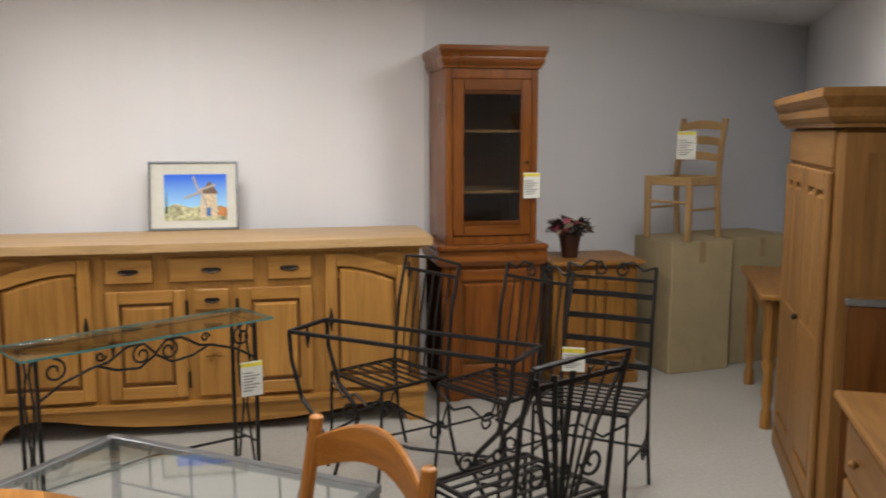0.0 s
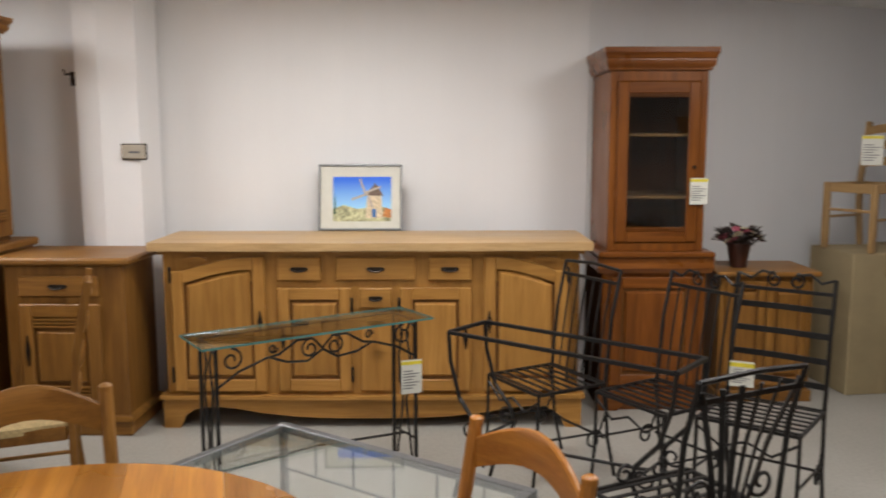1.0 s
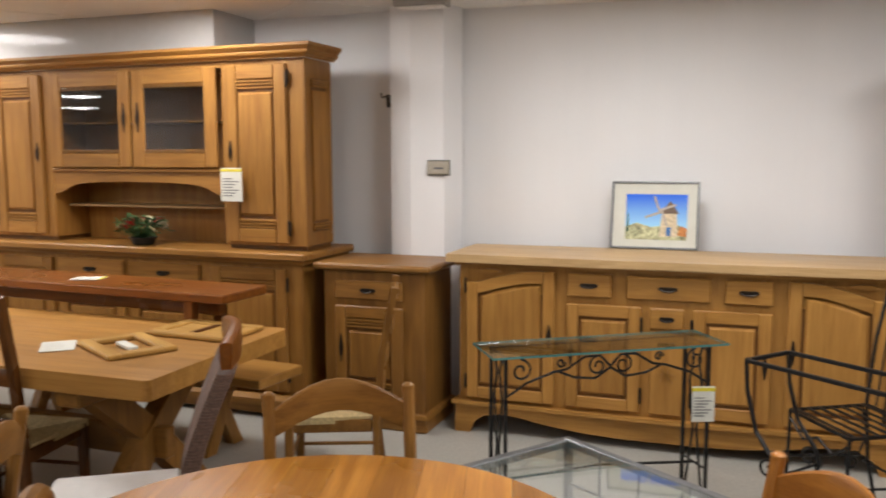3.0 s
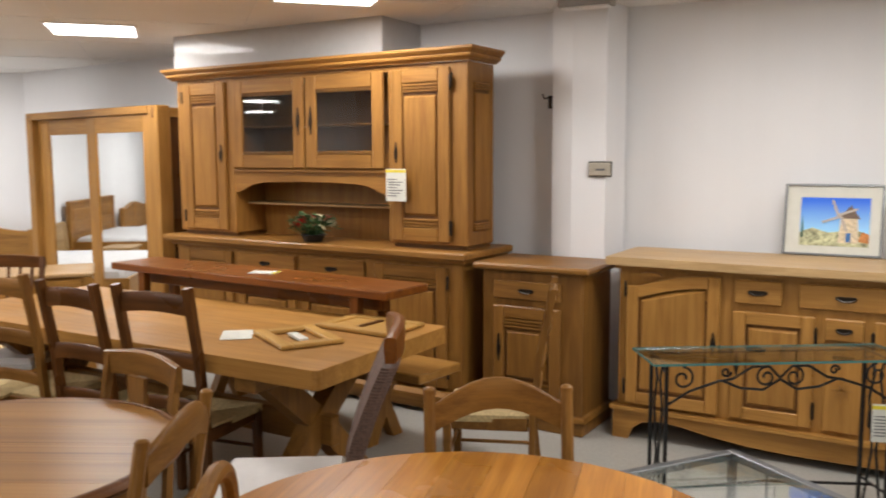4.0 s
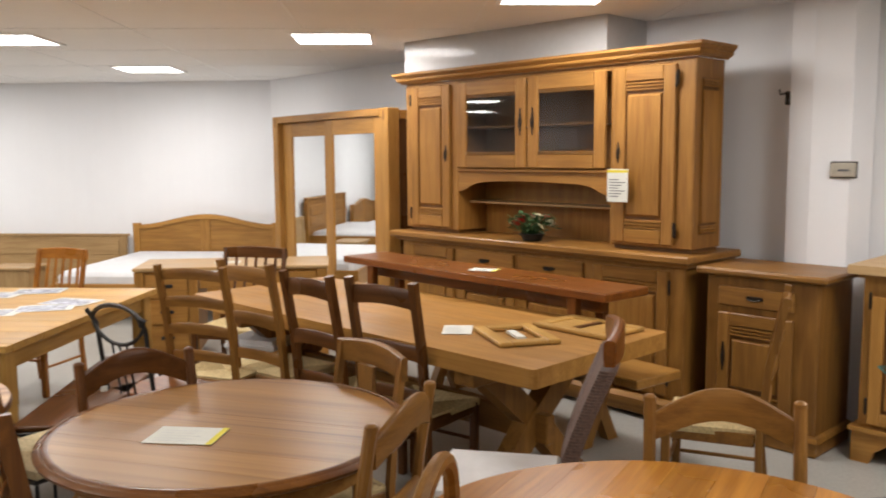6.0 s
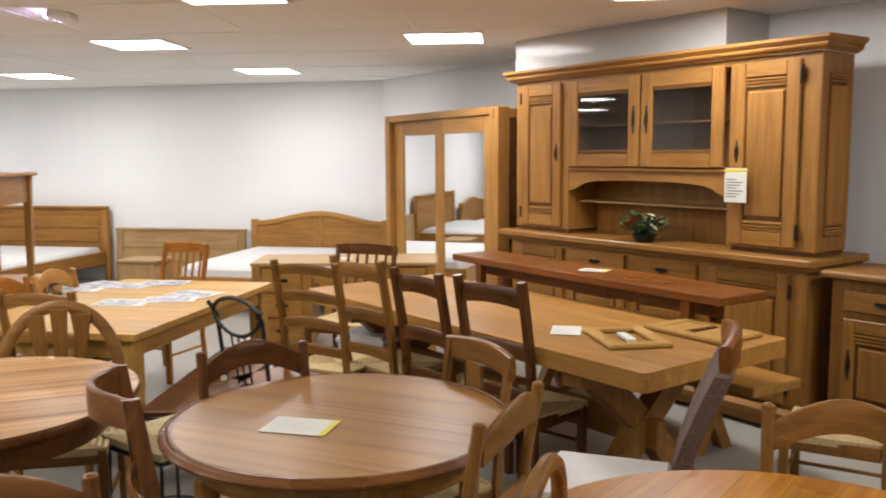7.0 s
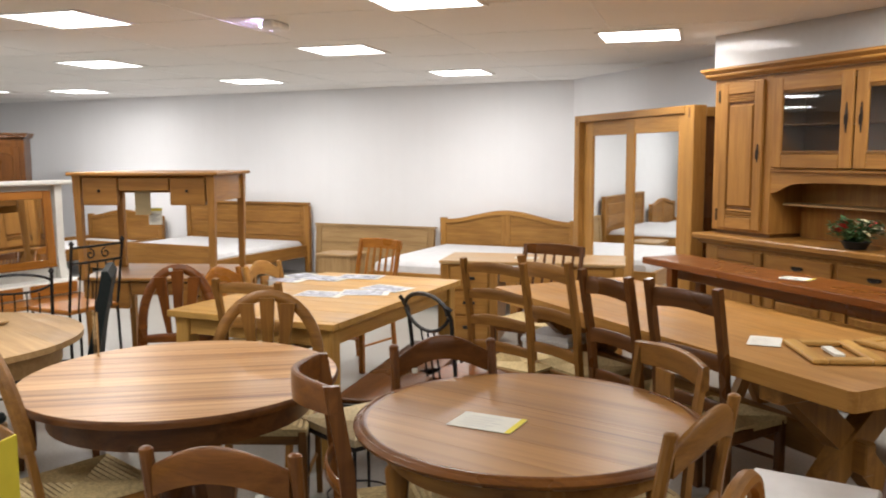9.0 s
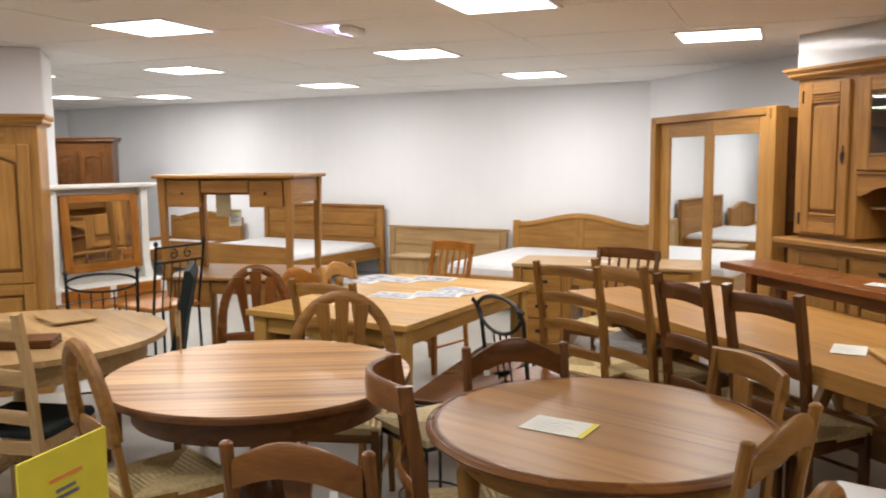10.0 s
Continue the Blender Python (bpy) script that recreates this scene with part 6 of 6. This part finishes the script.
# ---- mirrored wardrobe, beds and desks ----
def mirrored_wardrobe():
    L, H, D = 2.113, 2.0, 0.5
    t = thing("mirrored_wardrobe", pose(-7.349, 4.960, 0, 0, 0, -8.0), "oak sliding-door wardrobe with two mirror panels", "wardrobe")
    W = HONEY
    part("carcass", Mesh().box(0.02, L - 0.012, 0.10, D, 0.0, H - 0.015, 0.004), WALNUT["z"], t, "dark brown carcass")
    part("post", Mesh().box(0, 0.11, 0.0, 0.12, 0, H, 0.006), W["z"], t)
    part("post", Mesh().box(L - 0.13, L, 0.0, 0.12, 0, H, 0.006), W["z"], t)
    part("header", Mesh().box(0.11, L - 0.13, 0.0, 0.10, H - 0.065, H, 0.006), W["x"], t)
    for x in (0.045, L - 0.075):
        part("tenon", Mesh().box(x, x + 0.025, -0.0025, 0.004, H - 0.10, H - 0.02, 0.001), SHADE_TENON, t, "dark through-tenon end")
    part("base_rail", Mesh().box(0.11, L - 0.13, 0.01, 0.07, 0.0, 0.1, 0.004), W["x"], t)
    part("side_rail", Mesh().box(L - 0.012, L - 0.002, 0.12, D, H - 0.09, H - 0.016, 0.003), W["y"], t)
    part("side_rail", Mesh().box(L - 0.012, L - 0.002, D - 0.06, D, 0.02, H - 0.091, 0.003), W["z"], t)
    for a, b, ma, mb, y in ((0.11, 1.10, 0.31, 0.995, 0.055), (1.02, L - 0.13, 1.165, 1.868, 0.022)):
        d = part("sliding_door", Mesh().box(a, ma, y, y + 0.03, 0.1, H - 0.067, 0.004), W["z"], t)
        part("stile", Mesh().box(mb, b, y, y + 0.03, 0.1, H - 0.067, 0.004), W["z"], d)
        part("rail", Mesh().box(ma, mb, y, y + 0.03, 0.1, 0.3, 0.004), W["x"], d)
        part("rail", Mesh().box(ma, mb, y, y + 0.03, 1.795, H - 0.067, 0.004), W["x"], d)
        part("mirror", Mesh().box(ma - 0.003, mb + 0.003, y + 0.012, y + 0.018, 0.29, 1.80, 0), MIRROR, d, "clear mirror panel")


mirrored_wardrobe()
WALLDIR = math.degrees(math.atan2(6.76, 8.05))


def bed(m, W, w, h, label, arched=0.0, foot=False, L=1.95, mz=0.42):
    """A bed with its headboard at y = 0 and its mattress towards -y."""
    t = thing("bed", m, label, "bed", "beds")
    if arched:
        part("headboard", Mesh().prism([(-w / 2, 0.25), (w / 2, 0.25)] + [(w / 2 - w * k / 16, h - 0.06 + arched * (0.5 - 0.5 * math.cos(2 * math.pi * k / 16))) for k in range(17)], -0.02, 0.03), W["x"], t)
        up = [(w / 2 - 0.02 - (w - 0.04) * k / 16, h - 0.03 + arched * (0.5 - 0.5 * math.cos(2 * math.pi * k / 16))) for k in range(17)]
        part("crest", Mesh().prism([(p, q - 0.05) for p, q in up[::-1]] + up, -0.04, 0.035), W["x"], t)
        part("middle_stile", Mesh().box(-0.06, 0.06, -0.03, -0.018, 0.25, h - 0.06 + arched, 0.003), W["z"], t)
    else:
        part("headboard", Mesh().box(-w / 2, w / 2, -0.015, 0.02, 0.25, h, 0.004), W["x"], t)
        for k in range(2):
            part("panel", Mesh().box(-w / 2 + 0.1, w / 2 - 0.1, -0.027, -0.014, 0.5 + (h - 0.56) * k / 2, 0.5 + (h - 0.56) * (k + 1) / 2 - 0.03, 0.006), W["x"], t)
        part("crest", Mesh().box(-w / 2 - 0.03, w / 2 + 0.03, -0.045, 0.045, h, h + 0.035, 0.01), W["x"], t)
    for s in (-1, 1):
        part("post", Mesh().box(s * w / 2 - 0.04, s * w / 2 + 0.04, -0.035, 0.035, 0, h - (0.01 if arched else 0.001), 0.006), W["z"], t)
        part("side_rail", Mesh().box(s * (w / 2 - 0.015) - 0.015, s * (w / 2 - 0.015) + 0.015, -L, -0.036, 0.22, 0.38, 0.004), W["y"], t)
        part("leg", Mesh().box(s * (w / 2 - 0.04) - 0.035, s * (w / 2 - 0.04) + 0.035, -L - 0.04, -L + 0.03, 0, 0.38 if not foot else 0.55, 0.005), W["z"], t)
    part("foot_rail", Mesh().box(-w / 2 + 0.08, w / 2 - 0.08, -L - 0.02, -L + 0.015, 0.2, 0.38 if not foot else 0.55, 0.005), W["x"], t)
    mm = Mesh()
    a, b, c = w / 2 - 0.035, -L + 0.03, -0.06
    mm.box(-a, a, b, c, 0.26, mz + 0.13, 0.045)
    part("mattress", mm, FABRIC, t, "white mattress in plastic film", smooth=True)


def wallpose(px, py, off=0.0):
    return pose(px, py, 0, 0, 0, WALLDIR)


bed(wallpose(-9.10, 5.16), HONEY, 1.70, 0.83, "honey-oak double bed with an arched headboard", 0.125, mz=0.36)
bed(wallpose(-12.14, 2.61), DRESSER, 2.08, 0.93, "brown oak double bed with a straight panelled headboard", foot=True, mz=0.31)
bed(wallpose(-13.92, 1.12), DRESSER, 1.45, 0.72, "brown bed with a low curved headboard", 0.10, mz=0.2)


def loose_headboard():
    t = thing("headboard", pose(-10.53, 3.92, 0, -4, 0, WALLDIR), "pale oak headboard leaning on the wall", "headboard")
    part("frame", Mesh().box(-0.90, 0.90, 0.0, 0.035, 0.0, 0.66, 0.005), PALE["x"], t)
    for k in range(3):
        part("board", Mesh().box(-0.80, 0.80, -0.008, 0.0, 0.08 + 0.18 * k, 0.25 + 0.18 * k, 0.004), PALE["x"], t)
    for sx in (-1, 1):
        part("stile", Mesh().box(sx * 0.855 - 0.045, sx * 0.855 + 0.045, -0.014, 0.0, 0.0, 0.66, 0.004), PALE["z"], t)
    part("top_rail", Mesh().box(-0.92, 0.92, -0.012, 0.045, 0.661, 0.69, 0.006), PALE["x"], t)


loose_headboard()
tb = thing("bedside_table", pose(-9.65, 3.2, 0, 0, 0, WALLDIR), "low pale wooden bedside table", "bedside table")
part("top", Mesh().box(-0.25, 0.25, -0.2, 0.2, 0.42, 0.45, 0.005), PALE["x"], tb)
part("body", Mesh().box(-0.22, 0.22, -0.17, 0.18, 0.0, 0.42, 0.004), PALE["z"], tb)


def drawer_desk():
    t = thing("drawer_desk", pose(-6.256, 2.903, 0, 0, 0, 52), "pale oak desk with three drawers on each side", "desk")
    L, D, W = 1.50, 0.62, HONEY
    part("top", Mesh().box(0, L, 0, D, 0.72, 0.75, 0.006), PALE["x"], t)
    for a in (0.03, L - 0.47):
        part("pedestal", Mesh().box(a, a + 0.44, 0.03, D - 0.02, 0.05, 0.72, 0.004), W["z"], t)
        for s in (0, 1):
            part("post", Mesh().box(a - 0.02 + 0.41 * s, a + 0.05 + 0.41 * s, 0.005, 0.05, 0, 0.719, 0.004), W["z"], t)
        for k in range(3):
            d = part("drawer", Mesh().box(a + 0.06, a + 0.38, 0.012, 0.032, 0.1 + 0.205 * k, 0.29 + 0.205 * k, 0.005), W["x"], t)
            part("handle", Mesh().box(a + 0.17, a + 0.27, -0.004, 0.012, 0.185 + 0.205 * k, 0.21 + 0.205 * k, 0.004), BLACKPOT, d, "black metal cup handle")
    part("kneehole_drawer", Mesh().box(0.5, L - 0.5, 0.02, 0.04, 0.58, 0.71, 0.005), W["x"], t)


drawer_desk()
flat_card(-6.05, 3.62, 0.752, 52, 0.2, 0.14, False, "white price sheet on the pale desk")


def writing_desk(m, label, W, L=1.0, D=0.7, H=0.75, drawers=True):
    t = thing("writing_desk", m, label, "desk", "writing desks")
    part("top", Mesh().box(-L / 2 - 0.03, L / 2 + 0.03, -D / 2 - 0.03, D / 2 + 0.02, H - 0.025, H, 0.006), W["x"], t)
    part("back_apron", Mesh().box(-L / 2 + 0.03, L / 2 - 0.03, D / 2 - 0.05, D / 2 - 0.03, H - 0.17, H - 0.026, 0.002), W["x"], t)
    for s in (-1, 1):
        part("side_apron", Mesh().box(s * (L / 2 - 0.03) - 0.01, s * (L / 2 - 0.03) + 0.01, -D / 2 + 0.06, D / 2 - 0.06, H - 0.21, H - 0.026, 0.002), W["y"], t)
        for y in (-D / 2 + 0.03, D / 2 - 0.03):
            x = s * (L / 2 - 0.03)
            part("leg", Mesh().tube([(x, y, H - 0.026), (x, y, H - 0.22), (x * 0.985, y, 0.0)], 0.042, 4, 1.0, 0.028), W["z"], t)
        if drawers:
            a, b = (0.19, L / 2 - 0.07) if s > 0 else (-L / 2 + 0.07, -0.19)
            d = part("drawer", Mesh().box(a, b, -D / 2 + 0.005, -D / 2 + 0.05, H - 0.23, H - 0.04, 0.005), W["x"], t)
            part("knob", Mesh().lathe(0, 0, [(0.005, 0), (0.012, 0.012), (0.005, 0.02)], 8), DARKIRON, d, at=pose((a + b) / 2, -D / 2 + 0.005, H - 0.13, 90, 0, 0))
    part("centre_drawer", Mesh().box(-0.18, 0.18, -D / 2 + 0.015, -D / 2 + 0.05, H - 0.13, H - 0.04, 0.004), W["x"], t)


writing_desk(pose(-6.62, 0.86, 0, 0, 0, 60), "oak table carrying a stacked writing desk", DRESSER, 1.05, 0.75, 0.75)
writing_desk(pose(-6.51, 0.79, 0.751, 0, 0, 60), "oak writing desk stacked on another table", DRESSER, 1.02, 0.70, 0.75)
price_tag(pose(-6.26, 0.70, 1.25, 0, 0, 70), "white price card hanging from the stacked desk", 0.09, 0.12)
cs = thing("cardboard_sheet", pose(-6.275, 0.62, 1.20, 0, 0, 65), "plain brown cardboard sheet hanging under the stacked desk", "cardboard")
part("sheet", Mesh().box(-0.055, 0.055, -0.002, 0.002, 0.0, 0.17, 0.0005), CARD, cs)


def white_mirror_unit():
    t = thing("mirror_dresser", pose(-7.39, -0.255, 0, 0, 0, 121), "white-painted dressing table with an orange-framed mirror", "dressing table")
    for s in (-1, 1):
        part("side_post", Mesh().prism([(s * 0.38, 0.62), (s * 0.47, 0.62), (s * 0.46, 0.65), (s * 0.435, 0.70), (s * 0.425, 0.80), (s * 0.42, 1.38), (s * 0.36, 1.38), (s * 0.36, 0.8)], -0.04, 0.04), WHITEPAINT, t)
    part("top", Mesh().box(-0.49, 0.49, -0.10, 0.08, 1.385, 1.42, 0.01), WHITEPAINT, t)
    part("back_board", Mesh().box(-0.37, 0.37, 0.02, 0.035, 0.62, 1.38, 0), WHITEPAINT, t)
    part("frame_side", Mesh().box(-0.335, -0.262, -0.05, -0.02, 0.72, 1.34, 0.005), ORANGE["z"], t, at=pose(0, -0.07, 0, -4, 0, 0))
    part("frame_side", Mesh().box(0.262, 0.335, -0.05, -0.02, 0.72, 1.34, 0.005), ORANGE["z"], t, at=pose(0, -0.07, 0, -4, 0, 0))
    part("frame_rail", Mesh().box(-0.262, 0.262, -0.05, -0.02, 1.275, 1.34, 0.005), ORANGE["x"], t, at=pose(0, -0.07, 0, -4, 0, 0))
    part("frame_rail", Mesh().box(-0.262, 0.262, -0.05, -0.02, 0.72, 0.785, 0.005), ORANGE["x"], t, at=pose(0, -0.07, 0, -4, 0, 0))
    part("mirror", Mesh().box(-0.264, 0.264, -0.035, -0.03, 0.784, 1.276, 0), MIRROR, t, "clear mirror", at=pose(0, -0.07, 0, -4, 0, 0))
    part("body", Mesh().box(-0.49, 0.49, -0.17, 0.16, 0.5, 0.62, 0.008), WHITEPAINT, t)
    for s in (-1, 1):
        part("drawer", Mesh().box(s * 0.23 - 0.2, s * 0.23 + 0.2, -0.184, -0.168, 0.515, 0.605, 0.004), ORANGE["x"], t, "orange-stained drawer front")
    part("lower_top", Mesh().box(-0.50, 0.50, -0.42, 0.2, 0.47, 0.5, 0.006), ORANGE["x"], t, "orange-stained lower top")
    for sx in (-1, 1):
        for y in (-0.38, 0.16):
            part("leg", Mesh().box(sx * 0.46 - 0.025, sx * 0.46 + 0.025, y - 0.025, y + 0.025, 0, 0.47, 0.004), WHITEPAINT, t)


white_mirror_unit()


def panel_wardrobe(name, m, label, W, w, d, h, doors=2):
    t = thing(name, m, label, "wardrobe", "wardrobes")
    part("body", Mesh().box(-w / 2, w / 2, 0.02, d, 0.08, h - 0.075, 0.006), W["z"], t)
    part("plinth", Mesh().box(-w / 2 - 0.01, w / 2 + 0.01, 0.01, d, 0, 0.08, 0.005), W["x"], t)
    for k in range(doors):
        a, b = -w / 2 + 0.06 + (w - 0.12) * k / doors + 0.003, -w / 2 + 0.06 + (w - 0.12) * (k + 1) / doors - 0.003
        dd = door(t, a, b, 0.78, h - 0.2, -0.002, W, arch=0.05, side=1 if k else -1, handle="", rail=0.075)
        door(t, a, b, 0.12, 0.775, -0.002, W, side=1, handle="", rail=0.075)
        part("carving", Mesh().prism([((a + b) / 2 + 0.09 * math.cos(u), h - 0.135 + 0.02 * math.sin(u)) for u in [j * math.pi / 6 for j in range(12)]], 0.008, 0.022), W["x"], t, "carved flower motif")
    cornice(t, -w / 2, w / 2, 0.015, d, h - 0.075, W, 0.055, 0.075)


panel_wardrobe("oak_wardrobe", pose(-6.34, -1.10, 0, 0, 0, 88), "oak wardrobe with arched door panels beside the pillar", HONEY, 1.05, 0.5, 1.92)
panel_wardrobe("far_wardrobe", pose(-13.75, -0.70, 0, 0, 0, 80), "dark wooden wardrobe standing before the end wall", WALNUT, 0.95, 0.5, 1.95)


def iron_stool_chair(m, label, H, sh):
    t = thing("iron_chair", m, label, "chair", "iron chairs")
    for s in (-1, 1):
        part("back_leg", Mesh().tube([(s * 0.2, 0.2, 0), (s * 0.19, 0.18, sh), (s * 0.2, 0.24, H)], 0.010), IRON, t)
        part("leg", Mesh().tube([(s * 0.2, -0.2, 0), (s * 0.18, -0.18, sh)], 0.010), IRON, t)
        part("finial", Mesh().lathe(s * 0.2, 0.24, [(0.008, H), (0.018, H + 0.015), (0.006, H + 0.035)], 8), IRON, t)
    for q in (1, -1):
        if sh < 0.5:
            pts = [(-0.2 * math.cos(u), 0.235 + 0.015 * math.sin(u), H - 0.05 + q * 0.055 * math.sin(u)) for u in [math.pi * k / 12 for k in range(13)]]
        else:
            pts = [(-0.2, 0.23, H - 0.06 + 0.05 * q), (0, 0.245, H - 0.06 + 0.05 * q), (0.2, 0.23, H - 0.06 + 0.05 * q)]
        part("back_rail", Mesh().tube(pts, 0.008), IRON, t)
    if sh > 0.5:
        for s in (-1, 1):
            part("scroll", Mesh().tube(shifted(scroll(s * 0.06, H - 0.06, 0.035, 1.2, 1.57, s), 0, 0.24), 0.005), IRON, t)
    for k in range(5):
        x = -0.13 + 0.065 * k
        part("bar", Mesh().tube([(x, 0.19, sh), (x, 0.235, H - 0.108)], 0.005), IRON, t)
    part("seat", Mesh().box(-0.2, 0.2, -0.2, 0.19, sh - 0.01, sh + 0.02, 0.008), ORANGE["x"], t)
    part("ring", Mesh().tube([(-0.19, -0.19, 0.2), (0.19, -0.19, 0.2), (0.19, 0.19, 0.2), (-0.19, 0.19, 0.2), (-0.19, -0.19, 0.2)], 0.007), IRON, t)


iron_stool_chair(facing((-5.42, -0.40), (-5.42, 0.02), True, 0.4, 0.04), "iron chair with a curved hoop rail and wooden seat", 0.93, 0.45)
iron_stool_chair(facing((-5.75, 0.16), (-5.95, 0.42), True, 0.4, 0.04), "tall iron bar chair with knobbed posts", 1.05, 0.62)


def rush_stool():
    t = thing("stool", pose(-3.42, 1.20, 0, 0, 0, 15), "pale rush-seated stool on thin black iron legs", "stool")
    rush_seat(t, 0.38, 0.42, 0.36, 0.46, RUSHPALE, "pale woven rush seat")
    part("seat_frame", Mesh().box(-0.2, 0.2, -0.18, 0.18, 0.405, 0.425, 0.004), BLACKPOT, t)
    for sx in (-1, 1):
        for sy in (-1, 1):
            part("leg", Mesh().tube([(sx * 0.18, sy * 0.16, 0.41), (sx * 0.19, sy * 0.17, 0.0)], 0.008), BLACKPOT, t)
    part("ring", Mesh().tube([(0.17 * math.cos(u), 0.15 * math.sin(u), 0.12) for u in [k * math.pi / 8 for k in range(17)]], 0.005), BLACKPOT, t)


RUSHPALE = plain("pale_rush", (0.62, 0.52, 0.32), 0.8, 0, 0.2, 70, 0.5)
rush_stool()


def yellow_sign():
    t = thing("price_sign", pose(-2.185, -0.19, 0.05, 0, 0, 142), "yellow printed price sign on a thin stand", "sign")
    part("board", Mesh().box(-0.147, 0.147, -0.003, 0.003, 0.58, 0.88, 0.001), YELLOW, t)
    red = plain("red_print", (0.68, 0.22, 0.05), 0.7)
    for z, a, b, mat in ((0.80, -0.055, 0.055, red), (0.77, -0.035, 0.03, INK), (0.752, -0.04, 0.04, INK), (0.715, -0.055, 0.035, red), (0.69, -0.05, 0.02, red)):
        part("print_bar", Mesh().box(a, b, -0.0045, -0.0032, z, z + 0.009, 0), mat, t)
    part("stand", Mesh().tube([(0, 0.01, 0.65), (0, 0.012, -0.05)], 0.006), STEELGREY, t)
    part("foot", Mesh().box(-0.1, 0.1, -0.08, 0.09, -0.05, -0.042, 0.003), STEELGREY, t)


yellow_sign()
clear = thing("menu_stand", pose(-3.83, 0.16, 0.771, 0, 0, 10), "clear plastic card stand on the striped table", "card stand")
part("sheet", Mesh().box(-0.04, 0.04, -0.002, 0.002, 0.0, 0.19, 0), GLASS, clear, "clear plastic sheet")
part("edge", Mesh().box(0.04, 0.047, -0.003, 0.003, 0.0, 0.19, 0.001), PALE["z"], clear)

em = thing("emergency_light", pose(-5.72, 1.45, CEIL, 0, 0, GRID_TURN + 90), "long white emergency light with a cold glow", "emergency light")
part("housing", Mesh().box(-0.12, 0.12, -0.05, 0.05, -0.05, -0.001, 0.012), FRAME_W, em)
part("lens", Mesh().box(-0.11, 0.11, 0.051, 0.058, -0.045, -0.006, 0.003), emitting("cold_lens", (0.62, 0.52, 1.0), 45.0), em)
